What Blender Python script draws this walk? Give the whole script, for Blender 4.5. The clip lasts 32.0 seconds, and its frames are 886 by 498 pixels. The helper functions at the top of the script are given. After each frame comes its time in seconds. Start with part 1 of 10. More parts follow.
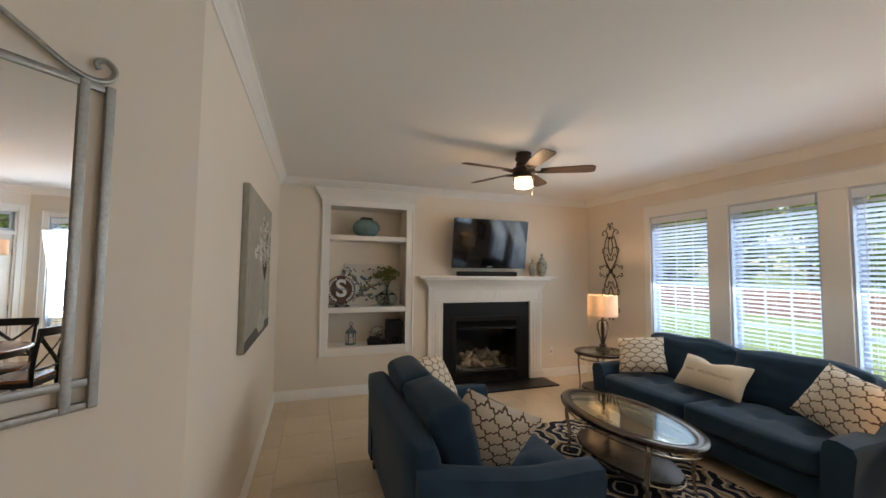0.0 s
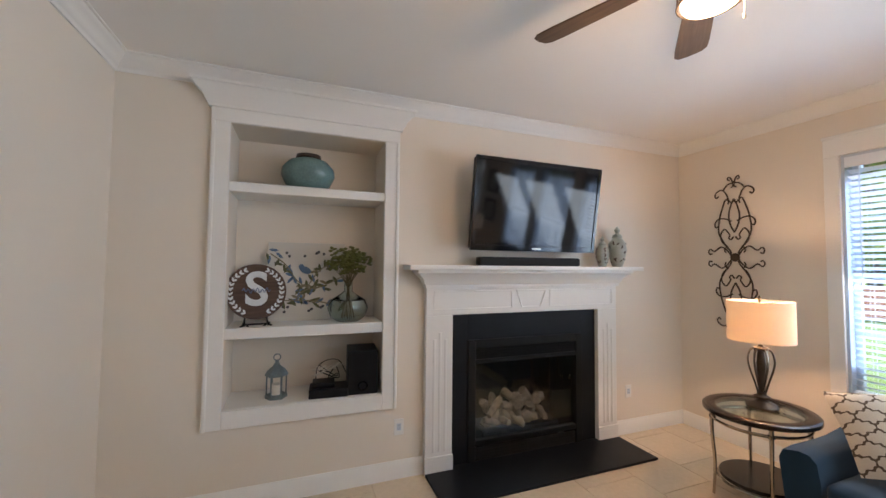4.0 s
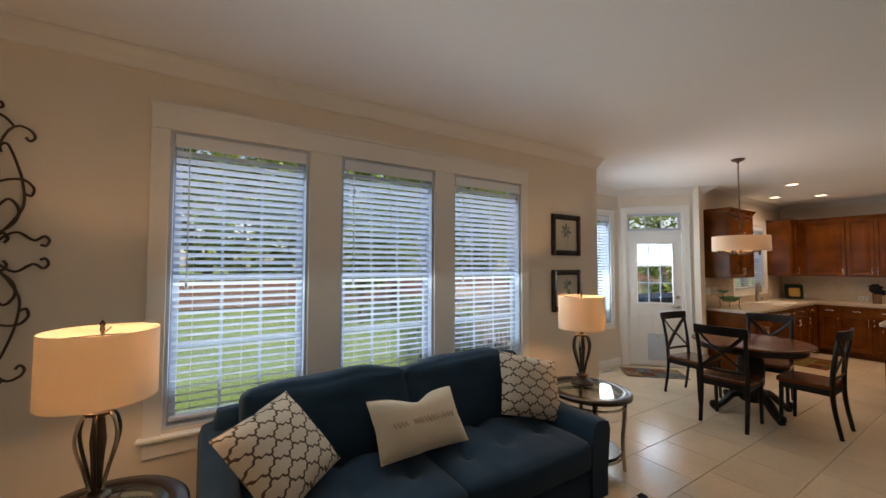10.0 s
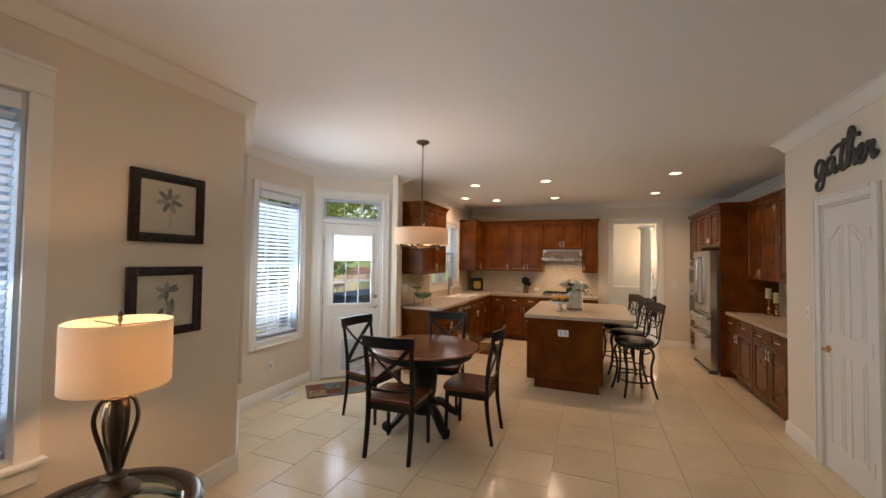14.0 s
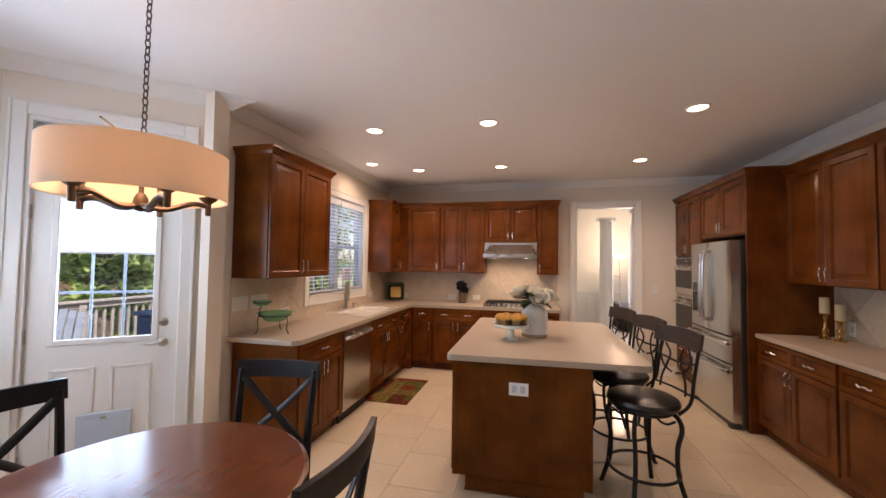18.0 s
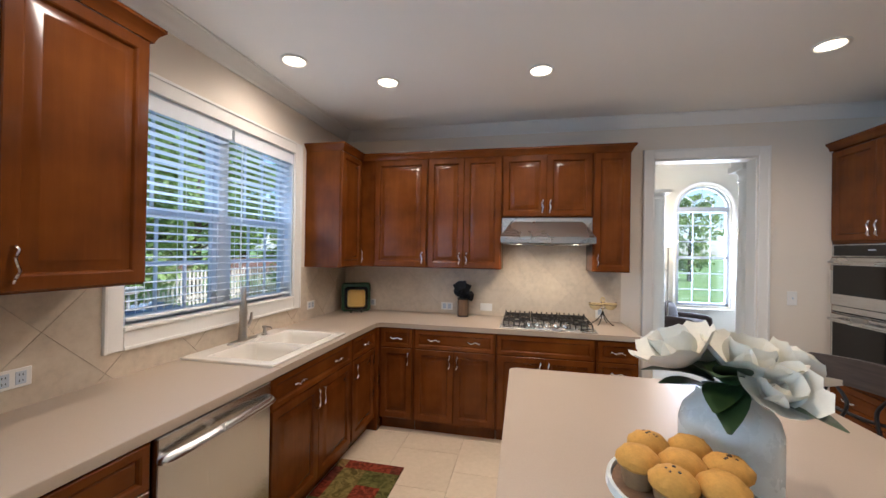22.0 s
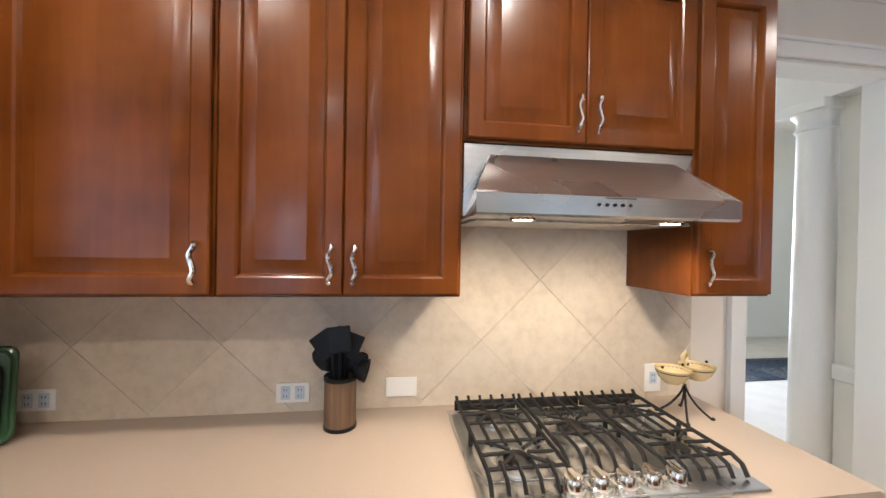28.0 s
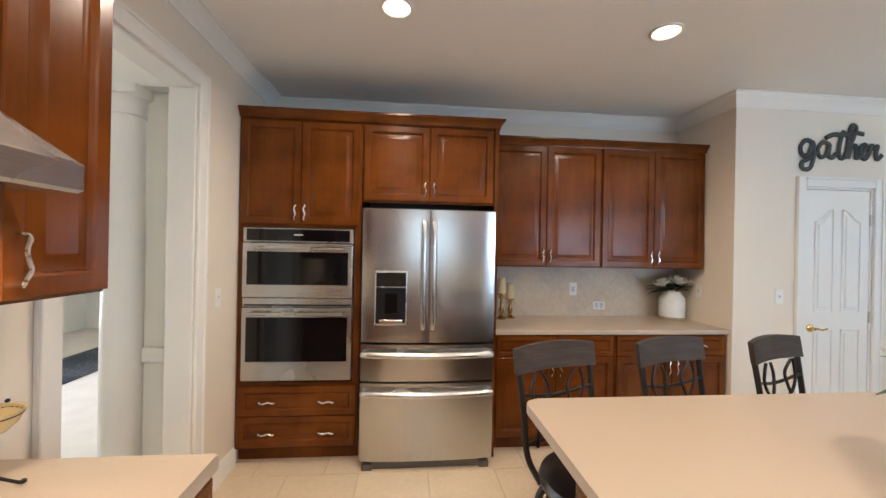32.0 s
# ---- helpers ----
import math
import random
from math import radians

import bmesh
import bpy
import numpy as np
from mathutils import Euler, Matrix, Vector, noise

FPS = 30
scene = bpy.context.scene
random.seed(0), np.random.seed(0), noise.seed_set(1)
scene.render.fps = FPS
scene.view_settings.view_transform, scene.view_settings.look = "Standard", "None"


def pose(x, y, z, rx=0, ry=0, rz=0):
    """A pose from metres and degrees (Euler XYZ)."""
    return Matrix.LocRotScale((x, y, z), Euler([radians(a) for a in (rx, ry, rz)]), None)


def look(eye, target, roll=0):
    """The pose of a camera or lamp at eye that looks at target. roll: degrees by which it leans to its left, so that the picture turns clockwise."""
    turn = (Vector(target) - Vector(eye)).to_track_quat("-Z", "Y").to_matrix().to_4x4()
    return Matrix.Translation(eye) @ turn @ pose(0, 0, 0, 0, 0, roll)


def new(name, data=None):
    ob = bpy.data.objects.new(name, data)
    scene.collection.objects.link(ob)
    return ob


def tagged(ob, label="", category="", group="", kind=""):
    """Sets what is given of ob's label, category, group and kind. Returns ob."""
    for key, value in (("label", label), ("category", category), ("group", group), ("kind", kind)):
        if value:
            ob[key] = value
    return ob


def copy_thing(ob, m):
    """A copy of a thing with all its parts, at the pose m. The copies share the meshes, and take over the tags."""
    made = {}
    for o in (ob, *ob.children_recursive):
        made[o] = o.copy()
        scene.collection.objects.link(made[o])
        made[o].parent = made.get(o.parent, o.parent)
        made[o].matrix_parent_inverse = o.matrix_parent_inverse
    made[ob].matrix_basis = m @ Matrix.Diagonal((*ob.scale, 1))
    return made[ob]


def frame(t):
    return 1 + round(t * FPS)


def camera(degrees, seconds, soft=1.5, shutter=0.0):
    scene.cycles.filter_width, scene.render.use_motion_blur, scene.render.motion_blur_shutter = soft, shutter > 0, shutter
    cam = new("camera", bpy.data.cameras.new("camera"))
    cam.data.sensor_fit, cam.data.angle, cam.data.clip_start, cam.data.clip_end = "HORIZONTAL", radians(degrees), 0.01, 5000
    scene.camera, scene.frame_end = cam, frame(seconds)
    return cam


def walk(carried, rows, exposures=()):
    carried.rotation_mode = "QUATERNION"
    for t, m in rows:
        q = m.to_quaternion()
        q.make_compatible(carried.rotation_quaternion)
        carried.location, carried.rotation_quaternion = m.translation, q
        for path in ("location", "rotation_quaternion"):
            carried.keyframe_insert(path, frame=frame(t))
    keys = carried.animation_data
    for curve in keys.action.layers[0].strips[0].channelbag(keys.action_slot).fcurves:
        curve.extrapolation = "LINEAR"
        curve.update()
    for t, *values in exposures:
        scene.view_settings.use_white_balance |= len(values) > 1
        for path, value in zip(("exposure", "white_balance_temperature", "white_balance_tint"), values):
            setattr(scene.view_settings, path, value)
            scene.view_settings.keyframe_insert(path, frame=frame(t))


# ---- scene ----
cam = camera(99.2, 32.0)
PATH = [
    (0, (0.783, 0.213, 1.61), (1.434, 2.101, 1.723), 0.6),
    (0.5, (0.893, 0.399, 1.584), (1.547, 2.285, 1.703), 0.7),
    (1, (1.042, 0.624, 1.533), (1.688, 2.512, 1.668), 0.6),
    (1.5, (1.187, 0.902, 1.527), (1.843, 2.786, 1.667), 0.6),
    (2, (1.275, 1.215, 1.525), (1.949, 3.094, 1.648), 0.6),
    (2.5, (1.327, 1.562, 1.524), (2.007, 3.44, 1.626), 0.7),
    (3, (1.404, 1.891, 1.536), (2.085, 3.769, 1.626), 0.7),
    (3.5, (1.414, 2.224, 1.53), (2.109, 4.097, 1.617), 0.6),
    (5.5, (1.451, 3.295, 1.546), (2.377, 5.066, 1.628), 0.6),
    (6, (1.483, 3.492, 1.549), (2.63, 5.128, 1.632), 0.5),
    (6.5, (1.623, 3.645, 1.536), (3.037, 5.056, 1.628), 0.5),
    (7, (1.769, 3.757, 1.56), (3.429, 4.868, 1.647), 0.4),
    (7.5, (1.881, 3.89, 1.556), (3.728, 4.653, 1.648), 0.3),
    (8, (1.987, 3.95, 1.569), (3.947, 4.337, 1.65), 0.2),
    (8.5, (2.114, 3.917, 1.555), (4.112, 3.935, 1.643), 0.1),
    (9, (2.232, 3.878, 1.604), (4.197, 3.512, 1.664), 0.4),
    (9.5, (2.318, 3.862, 1.576), (4.179, 3.134, 1.658), 0.1),
    (10, (2.362, 3.846, 1.567), (4.049, 2.776, 1.65), 0.1),
    (10.5, (2.379, 3.738, 1.574), (3.83, 2.364, 1.644), 0.4),
    (11, (2.365, 3.571, 1.579), (3.529, 1.946, 1.645), 0.5),
    (11.5, (2.448, 3.408, 1.591), (3.402, 1.651, 1.649), 0.7),
    (12, (2.493, 3.253, 1.581), (3.436, 1.491, 1.64), 0.8),
    (12.5, (2.552, 3.048, 1.572), (3.464, 1.269, 1.633), 0.7),
    (13, (2.526, 2.76, 1.58), (3.375, 0.95, 1.639), 0.7),
    (13.5, (2.503, 2.478, 1.572), (3.298, 0.644, 1.633), 0.8),
    (14, (2.557, 2.191, 1.58), (3.292, 0.333, 1.639), 0.8),
    (14.5, (2.596, 1.901, 1.577), (3.273, 0.02, 1.636), 0.8),
    (15, (2.594, 1.57, 1.587), (3.226, -0.326, 1.645), 0.8),
    (15.5, (2.628, 1.263, 1.574), (3.231, -0.642, 1.631), 0.8),
    (17.5, (2.791, 0.118, 1.512), (3.265, -1.823, 1.585), 0.8),
    (18, (2.8, -0.166, 1.512), (3.263, -2.11, 1.588), 0.8),
    (18.5, (2.822, -0.458, 1.497), (3.278, -2.404, 1.575), 0.9),
    (19, (2.895, -0.749, 1.504), (3.347, -2.696, 1.573), 0.9),
    (19.5, (2.961, -1.05, 1.493), (3.403, -2.999, 1.554), 1.0),
    (20, (2.978, -1.341, 1.508), (3.416, -3.292, 1.553), 1.0),
    (20.5, (3.049, -1.602, 1.518), (3.489, -3.553, 1.545), 1.0),
    (21, (3.152, -1.865, 1.518), (3.582, -3.818, 1.537), 1.0),
    (21.5, (3.206, -2.127, 1.531), (3.631, -4.081, 1.546), 1.0),
    (22, (3.292, -2.358, 1.525), (3.715, -4.313, 1.537), 0.9),
    (22.5, (3.435, -2.578, 1.541), (3.856, -4.533, 1.55), 0.9),
    (23, (3.557, -2.796, 1.549), (3.975, -4.752, 1.545), 0.9),
    (23.5, (3.65, -3.05, 1.557), (4.058, -5.007, 1.542), 0.9),
    (24, (3.706, -3.277, 1.544), (4.128, -5.232, 1.533), 1.1),
    (24.5, (3.74, -3.488, 1.53), (4.171, -5.441, 1.52), 1.3),
    (26.5, (4.079, -4.37, 1.494), (4.527, -6.319, 1.463), 2.0),
    (27, (3.855, -4.372, 1.489), (4.241, -6.335, 1.505), 1.3),
    (27.5, (3.729, -4.515, 1.509), (3.823, -6.513, 1.486), 0.7),
    (28, (3.701, -4.603, 1.519), (3.417, -6.583, 1.505), 1.0),
    (28.5, (3.687, -4.677, 1.523), (3.054, -6.574, 1.506), 0.9),
    (29, (3.694, -4.738, 1.525), (2.718, -6.484, 1.511), 0.9),
    (29.5, (3.651, -4.794, 1.519), (2.365, -6.327, 1.514), 0.8),
    (30, (3.55, -4.862, 1.512), (1.992, -6.116, 1.511), 0.8),
    (30.5, (3.493, -4.912, 1.521), (1.724, -5.844, 1.516), 0.9),
    (31, (3.506, -4.917, 1.527), (1.592, -5.495, 1.523), 1.2),
    (31.5, (3.529, -4.895, 1.518), (1.539, -5.097, 1.515), 1.2),
    (32, (3.555, -4.869, 1.504), (1.563, -4.683, 1.504), 1.1),
]
# the clip's own exposure and white balance drift along the way
DRIFT = [
    (0, 1.07, 7280, 23),
    (1, 1.17, 7030, 24),
    (2, 1.31, 7000, 22.5),
    (3, 1.40, 6810, 27),
    (6, 1.79, 5880, 20.5),
    (7, 1.38, 6360, 20.5),
    (8, 1.26, 6760, 21.5),
    (9, 0.56, 7450, 26),
    (10, 0.25, 7590, 24.5),
    (11, 0.22, 8870, 37),
    (12, 0.25, 9150, 39),
    (13, 0.43, 9020, 34.5),
    (14, 0.56, 7530, 25),
    (15, 0.74, 6260, 19.5),
    (18, 0.82, 6760, 31),
    (19, 0.96, 6040, 19.5),
    (20, 1.27, 5480, 15.5),
    (21, 1.06, 5390, 17),
    (22, 0.96, 5390, 16),
    (23, 0.82, 5280, 11),
    (24, 0.88, 6860, 25),
    (27, 1.39, 6790, 26),
    (28, 1.57, 5350, 14),
    (29, 1.57, 6230, 22),
    (30, 1.45, 5690, 18.5),
    (31, 1.59, 5810, 14.5),
    (32, 1.49, 5870, 15),
]
walk(cam, [(t, look(eye, target, roll)) for t, eye, target, roll in PATH], DRIFT)

# ---- light ----
world = bpy.data.worlds.new("sky")
scene.world = world
world.use_nodes = True
wn = world.node_tree
sky = wn.nodes.new("ShaderNodeTexSky")
sky.sky_type, sky.sun_disc = "NISHITA", False
sky.sun_elevation, sky.sun_rotation = radians(49), radians(302)
wn.nodes["Background"].inputs["Strength"].default_value = 0.15
wn.links.new(sky.outputs["Color"], wn.nodes["Background"].inputs["Color"])


INDOOR = 0.5  # lamps against daylight


def lamp(name, kind, m, power, color=(1, 1, 1), **more):
    data = bpy.data.lights.new(name, kind)
    data.energy, data.color = power if kind == "SUN" else power * INDOOR, color
    if kind == "AREA":
        data.shape, data.size, data.size_y = "RECTANGLE", more["size"], more["size_y"]
    elif kind == "SUN":
        data.angle = more["angle"]
    else:
        data.shadow_soft_size = more.get("radius", 0.04)
        if kind == "SPOT":
            data.spot_size, data.spot_blend = radians(more["cone"]), 0.8
    ob = new(name, data)
    ob.matrix_world = m
    return ob


lamp("sun", "SUN", look((-40, 25, 55), (0, 0, 0)), 5.0, (1.0, 0.95, 0.86), angle=radians(0.5))
# skylight that enters by each window, set in its opening
SKY = (0.52, 0.76, 1.0)
LAWN = (0.74, 0.92, 0.95)  # daylight thrown up from the grass
WINDOW_LIGHT = 9.0

# ---- mesh helpers ----
X, Y, Z = Vector((1, 0, 0)), Vector((0, 1, 0)), Vector((0, 0, 1))


def box(bm, x0, y0, z0, x1, y1, z1, bevel=0.0, seg=1, m=None):
    """A box between two corners, its edges rounded by bevel."""
    vs = bmesh.ops.create_cube(bm, size=1.0)["verts"]
    for v in vs:
        v.co = Vector((x0 + (v.co.x + 0.5) * (x1 - x0), y0 + (v.co.y + 0.5) * (y1 - y0), z0 + (v.co.z + 0.5) * (z1 - z0)))
    if m is not None:
        bmesh.ops.transform(bm, matrix=m, verts=vs)
    if bevel:
        es = list({e for v in vs for e in v.link_edges})
        bmesh.ops.bevel(bm, geom=es, offset=bevel, offset_type="OFFSET", segments=seg, profile=0.5, affect="EDGES", clamp_overlap=True)
    return bm


def rounded(x0, y0, z0, x1, y1, z1, bevel=0.004, seg=2):
    return box(bmesh.new(), x0, y0, z0, x1, y1, z1, bevel, seg)


def lathe(bm, profile, seg=24, at=(0, 0, 0), sx=1.0, sy=1.0, m=None):
    """Turn (radius, height) pairs round the z axis."""
    rings = []
    at = Vector(at)
    for r, z in profile:
        if r < 1e-5:
            rings.append([bm.verts.new(at + Vector((0, 0, z)))])
        else:
            rings.append([bm.verts.new(at + Vector((r * sx * math.cos(2 * math.pi * k / seg), r * sy * math.sin(2 * math.pi * k / seg), z))) for k in range(seg)])
    for a, b in zip(rings, rings[1:]):
        for k in range(seg):
            j = (k + 1) % seg
            face = [a[k % len(a)], a[j % len(a)], b[j % len(b)], b[k % len(b)]]
            face = [v for i, v in enumerate(face) if v not in face[:i]]
            if len(face) > 2:
                bm.faces.new(face)
    if m is not None:
        bmesh.ops.transform(bm, matrix=m, verts=[v for r in rings for v in r])
    return bm


def smooth_line(pts, steps=6, closed=False):
    """A Catmull-Rom curve through points."""
    pts = [Vector(p) for p in pts]
    n = len(pts)
    out = []
    for i in range(n if closed else n - 1):
        p = [pts[(i + k) % n] if closed else pts[min(max(i + k, 0), n - 1)] for k in (-1, 0, 1, 2)]
        for s in range(steps):
            t = s / steps
            out.append(0.5 * ((2 * p[1]) + (p[2] - p[0]) * t + (2 * p[0] - 5 * p[1] + 4 * p[2] - p[3]) * t * t + (3 * p[1] - p[0] - 3 * p[2] + p[3]) * t ** 3))
    if not closed:
        out.append(pts[-1])
    return out


def tube(bm, pts, r, seg=8, closed=False, flat=1.0, m=None, taper=None):
    """Sweep a round (or flattened) section along points."""
    pts = [Vector(p) for p in pts]
    n = len(pts)
    rings = []
    side = None
    for i, p in enumerate(pts):
        a = pts[(i - 1) % n] if closed or i else pts[0]
        b = pts[(i + 1) % n] if closed or i < n - 1 else pts[-1]
        d = (b - a).normalized() if (b - a).length > 1e-9 else Z
        if side is None:
            side = d.orthogonal().normalized()
        side = (side - d * side.dot(d)).normalized() if (side - d * side.dot(d)).length > 1e-6 else d.orthogonal().normalized()
        up = d.cross(side)
        rr = r if taper is None else r * taper(i / max(n - 1, 1))
        rings.append([bm.verts.new(p + rr * (math.cos(2 * math.pi * k / seg) * side + flat * math.sin(2 * math.pi * k / seg) * up)) for k in range(seg)])
    pairs = list(zip(rings, rings[1:])) + ([(rings[-1], rings[0])] if closed else [])
    for a, b in pairs:
        for k in range(seg):
            bm.faces.new((a[k], a[(k + 1) % seg], b[(k + 1) % seg], b[k]))
    if not closed:
        bm.faces.new(rings[0][::-1])
        bm.faces.new(rings[-1])
    if m is not None:
        bmesh.ops.transform(bm, matrix=m, verts=[v for rr in rings for v in rr])
    return bm


def prism(bm, poly, z0, z1, bevel=0.0, m=None, seg=2):
    """A flat shape given by its outline, raised from z0 to z1."""
    low = [bm.verts.new((x, y, z0)) for x, y in poly]
    top = [bm.verts.new((x, y, z1)) for x, y in poly]
    n = len(poly)
    bm.faces.new(low[::-1])
    cap = bm.faces.new(top)
    for k in range(n):
        bm.faces.new((low[k], low[(k + 1) % n], top[(k + 1) % n], top[k]))
    vs = low + top
    if bevel:
        es = list(cap.edges)
        made = bmesh.ops.bevel(bm, geom=es, offset=bevel, offset_type="OFFSET", segments=seg, profile=0.5, affect="EDGES", clamp_overlap=True)
        vs = list({v for v in [*vs, *made["verts"]] if v.is_valid})
    if m is not None:
        bmesh.ops.transform(bm, matrix=m, verts=vs)
    return bm


def blob(bm, at, rx, ry, rz, sub=2, rough=0.0, m=None, seed=0.0):
    """A lumpy ball."""
    vs = bmesh.ops.create_icosphere(bm, subdivisions=sub, radius=1.0)["verts"]
    for v in vs:
        k = 1 + rough * noise.noise(v.co * 2.3 + Vector((seed, seed * 1.7, 3.1)))
        v.co = Vector((at[0] + v.co.x * rx * k, at[1] + v.co.y * ry * k, at[2] + v.co.z * rz * k))
    if m is not None:
        bmesh.ops.transform(bm, matrix=m, verts=vs)
    return bm


def mesh_of(name, bm, material, smooth=True, angle=40):
    bmesh.ops.recalc_face_normals(bm, faces=bm.faces)
    data = bpy.data.meshes.new(name)
    if smooth:
        for f in bm.faces:
            f.smooth = True
        for e in bm.edges:
            e.smooth = len(e.link_faces) == 2 and e.calc_face_angle(0) < radians(angle)
            if e.smooth and e.calc_face_angle(0) > 0.02:
                a, b = (f.calc_area() for f in e.link_faces)
                e.smooth = max(a, b) < 12 * min(a, b) + 1e-9
    bm.to_mesh(data)
    bm.free()
    if material is not None:
        data.materials.append(material)
    return data


def part(name, bm, material, parent=None, label="", smooth=True, at=None, angle=40):
    """ONE mesh object, under a thing or under a part."""
    ob = new(name, bm if isinstance(bm, bpy.types.Mesh) else mesh_of(name, bm, material, smooth, angle))
    ob.parent = parent
    if at is not None:
        ob.matrix_basis = at
    if label:
        ob["label"] = label
    return ob


def thing(name, m, label, category, group="", kind=""):
    """An empty at the base of a thing; its parts hang under it."""
    ob = new(name)
    ob.empty_display_size = 0.05
    ob.matrix_world = m
    return tagged(ob, label, category, group, kind)


def setting(name, bm, material, label, smooth=False, category=""):
    ob = part(name, bm, material, smooth=smooth)
    return tagged(ob, label, category or name.split("_")[0], kind="structure")


def along(p0, p1, z=0.0):
    """The frame of a wall: x from p0 to p1, y away from the room, z up."""
    return pose(p0[0], p0[1], z, 0, 0, math.degrees(math.atan2(p1[1] - p0[1], p1[0] - p0[0])))


def sweep(bm, path, profile, closed=False):
    """Carry a section of (into the room, height) along a line of plan points with mitred corners; the room is on the right."""
    n = len(path)
    rings = []
    for i in range(n):
        p = Vector(path[i])
        dirs = []
        if closed or i > 0:
            dirs.append((p - Vector(path[i - 1])).normalized())
        if closed or i < n - 1:
            dirs.append((Vector(path[(i + 1) % n]) - p).normalized())
        normals = [Vector((d.y, -d.x)) for d in dirs]
        mid = sum(normals, Vector((0, 0))).normalized()
        k = 1 / max(mid.dot(normals[0]), 0.3)
        rings.append([bm.verts.new((p.x + mid.x * k * d, p.y + mid.y * k * d, z)) for d, z in profile])
    for a, b in list(zip(rings, rings[1:])) + ([(rings[-1], rings[0])] if closed else []):
        for k in range(len(profile) - 1):
            bm.faces.new((a[k], a[k + 1], b[k + 1], b[k]))
    if not closed:
        bm.faces.new(rings[0])
        bm.faces.new(rings[-1][::-1])
    return bm

# ---- materials ----
def node_mat(name, rough=0.5, metal=0.0, spec=0.5, coat=0.0, coat_rough=0.1):
    m = bpy.data.materials.new(name)
    m.use_nodes = True
    b = m.node_tree.nodes["Principled BSDF"]
    b.inputs["Roughness"].default_value = rough
    b.inputs["Metallic"].default_value = metal
    b.inputs["Specular IOR Level"].default_value = spec
    b.inputs["Coat Weight"].default_value = coat
    b.inputs["Coat Roughness"].default_value = coat_rough
    return m, m.node_tree, b


def node(t, kind, ins=None, **props):
    n = t.nodes.new("ShaderNode" + kind)
    for k, v in props.items():
        if k == "operation":
            n.operation = v
        elif k == "blend_type":
            n.blend_type = v
        elif k == "data_type":
            n.data_type = v
        elif k == "feature":
            n.feature = v
        elif k == "wave_type":
            n.wave_type = v
        elif k == "bands_direction":
            n.bands_direction = v
    for k, v in (ins or {}).items():
        if isinstance(v, bpy.types.NodeSocket):
            t.links.new(v, n.inputs[k])
        else:
            n.inputs[k].default_value = v
    return n


def ramp(t, fac, stops):
    n = t.nodes.new("ShaderNodeValToRGB")
    t.links.new(fac, n.inputs["Fac"])
    els = n.color_ramp.elements
    while len(els) < len(stops):
        els.new(0.5)
    for e, (p, c) in zip(els, stops):
        e.position, e.color = p, (*c, 1)
    return n.outputs["Color"]


def coords(t, scale=(1, 1, 1), rot=(0, 0, 0)):
    tc = t.nodes.new("ShaderNodeTexCoord")
    mp = node(t, "Mapping", {"Vector": tc.outputs["Object"], "Scale": scale, "Rotation": rot})
    return mp.outputs["Vector"]


def tone(c, k):
    return tuple(min(1.0, v * k) for v in c)


def surface(name, color, rough=0.5, metal=0.0, var=0.08, scale=3.0, fine=60.0, bump=0.05, stretch=(1, 1, 1), spec=0.5, coat=0.0, rough_var=0.08, tint=None, distance=0.002, piece=0.0, coat_rough=0.1):
    """A surface with cloudy and fine variation of colour, gloss and relief."""
    m, t, b = node_mat(name, rough, metal, spec, coat, coat_rough)
    v = coords(t, stretch)
    big = node(t, "TexNoise", {"Vector": v, "Scale": scale, "Detail": 5.0, "Roughness": 0.6})
    small = node(t, "TexNoise", {"Vector": v, "Scale": fine, "Detail": 4.0, "Roughness": 0.65})
    mix = node(t, "Math", {0: big.outputs["Fac"], 1: small.outputs["Fac"]}, operation="ADD")
    half = node(t, "Math", {0: mix.outputs[0], 1: 0.5}, operation="MULTIPLY")
    col = ramp(t, half.outputs[0], [(0.3, tone(color, 1 - var)), (0.5, color), (0.7, tint or tone(color, 1 + var))])
    if piece:
        info = t.nodes.new("ShaderNodeObjectInfo")
        k = node(t, "MapRange", {"Value": info.outputs["Random"], "To Min": 1 - piece, "To Max": 1 + piece})
        hsv = node(t, "HueSaturation", {"Color": col, "Value": k.outputs[0]})
        col = hsv.outputs["Color"]
    t.links.new(col, b.inputs["Base Color"])
    r = node(t, "MapRange", {"Value": big.outputs["Fac"], "To Min": max(0.02, rough - rough_var), "To Max": min(1, rough + rough_var)})
    t.links.new(r.outputs[0], b.inputs["Roughness"])
    if bump:
        bp = node(t, "Bump", {"Height": small.outputs["Fac"], "Strength": bump, "Distance": distance})
        t.links.new(bp.outputs[0], b.inputs["Normal"])
    return m


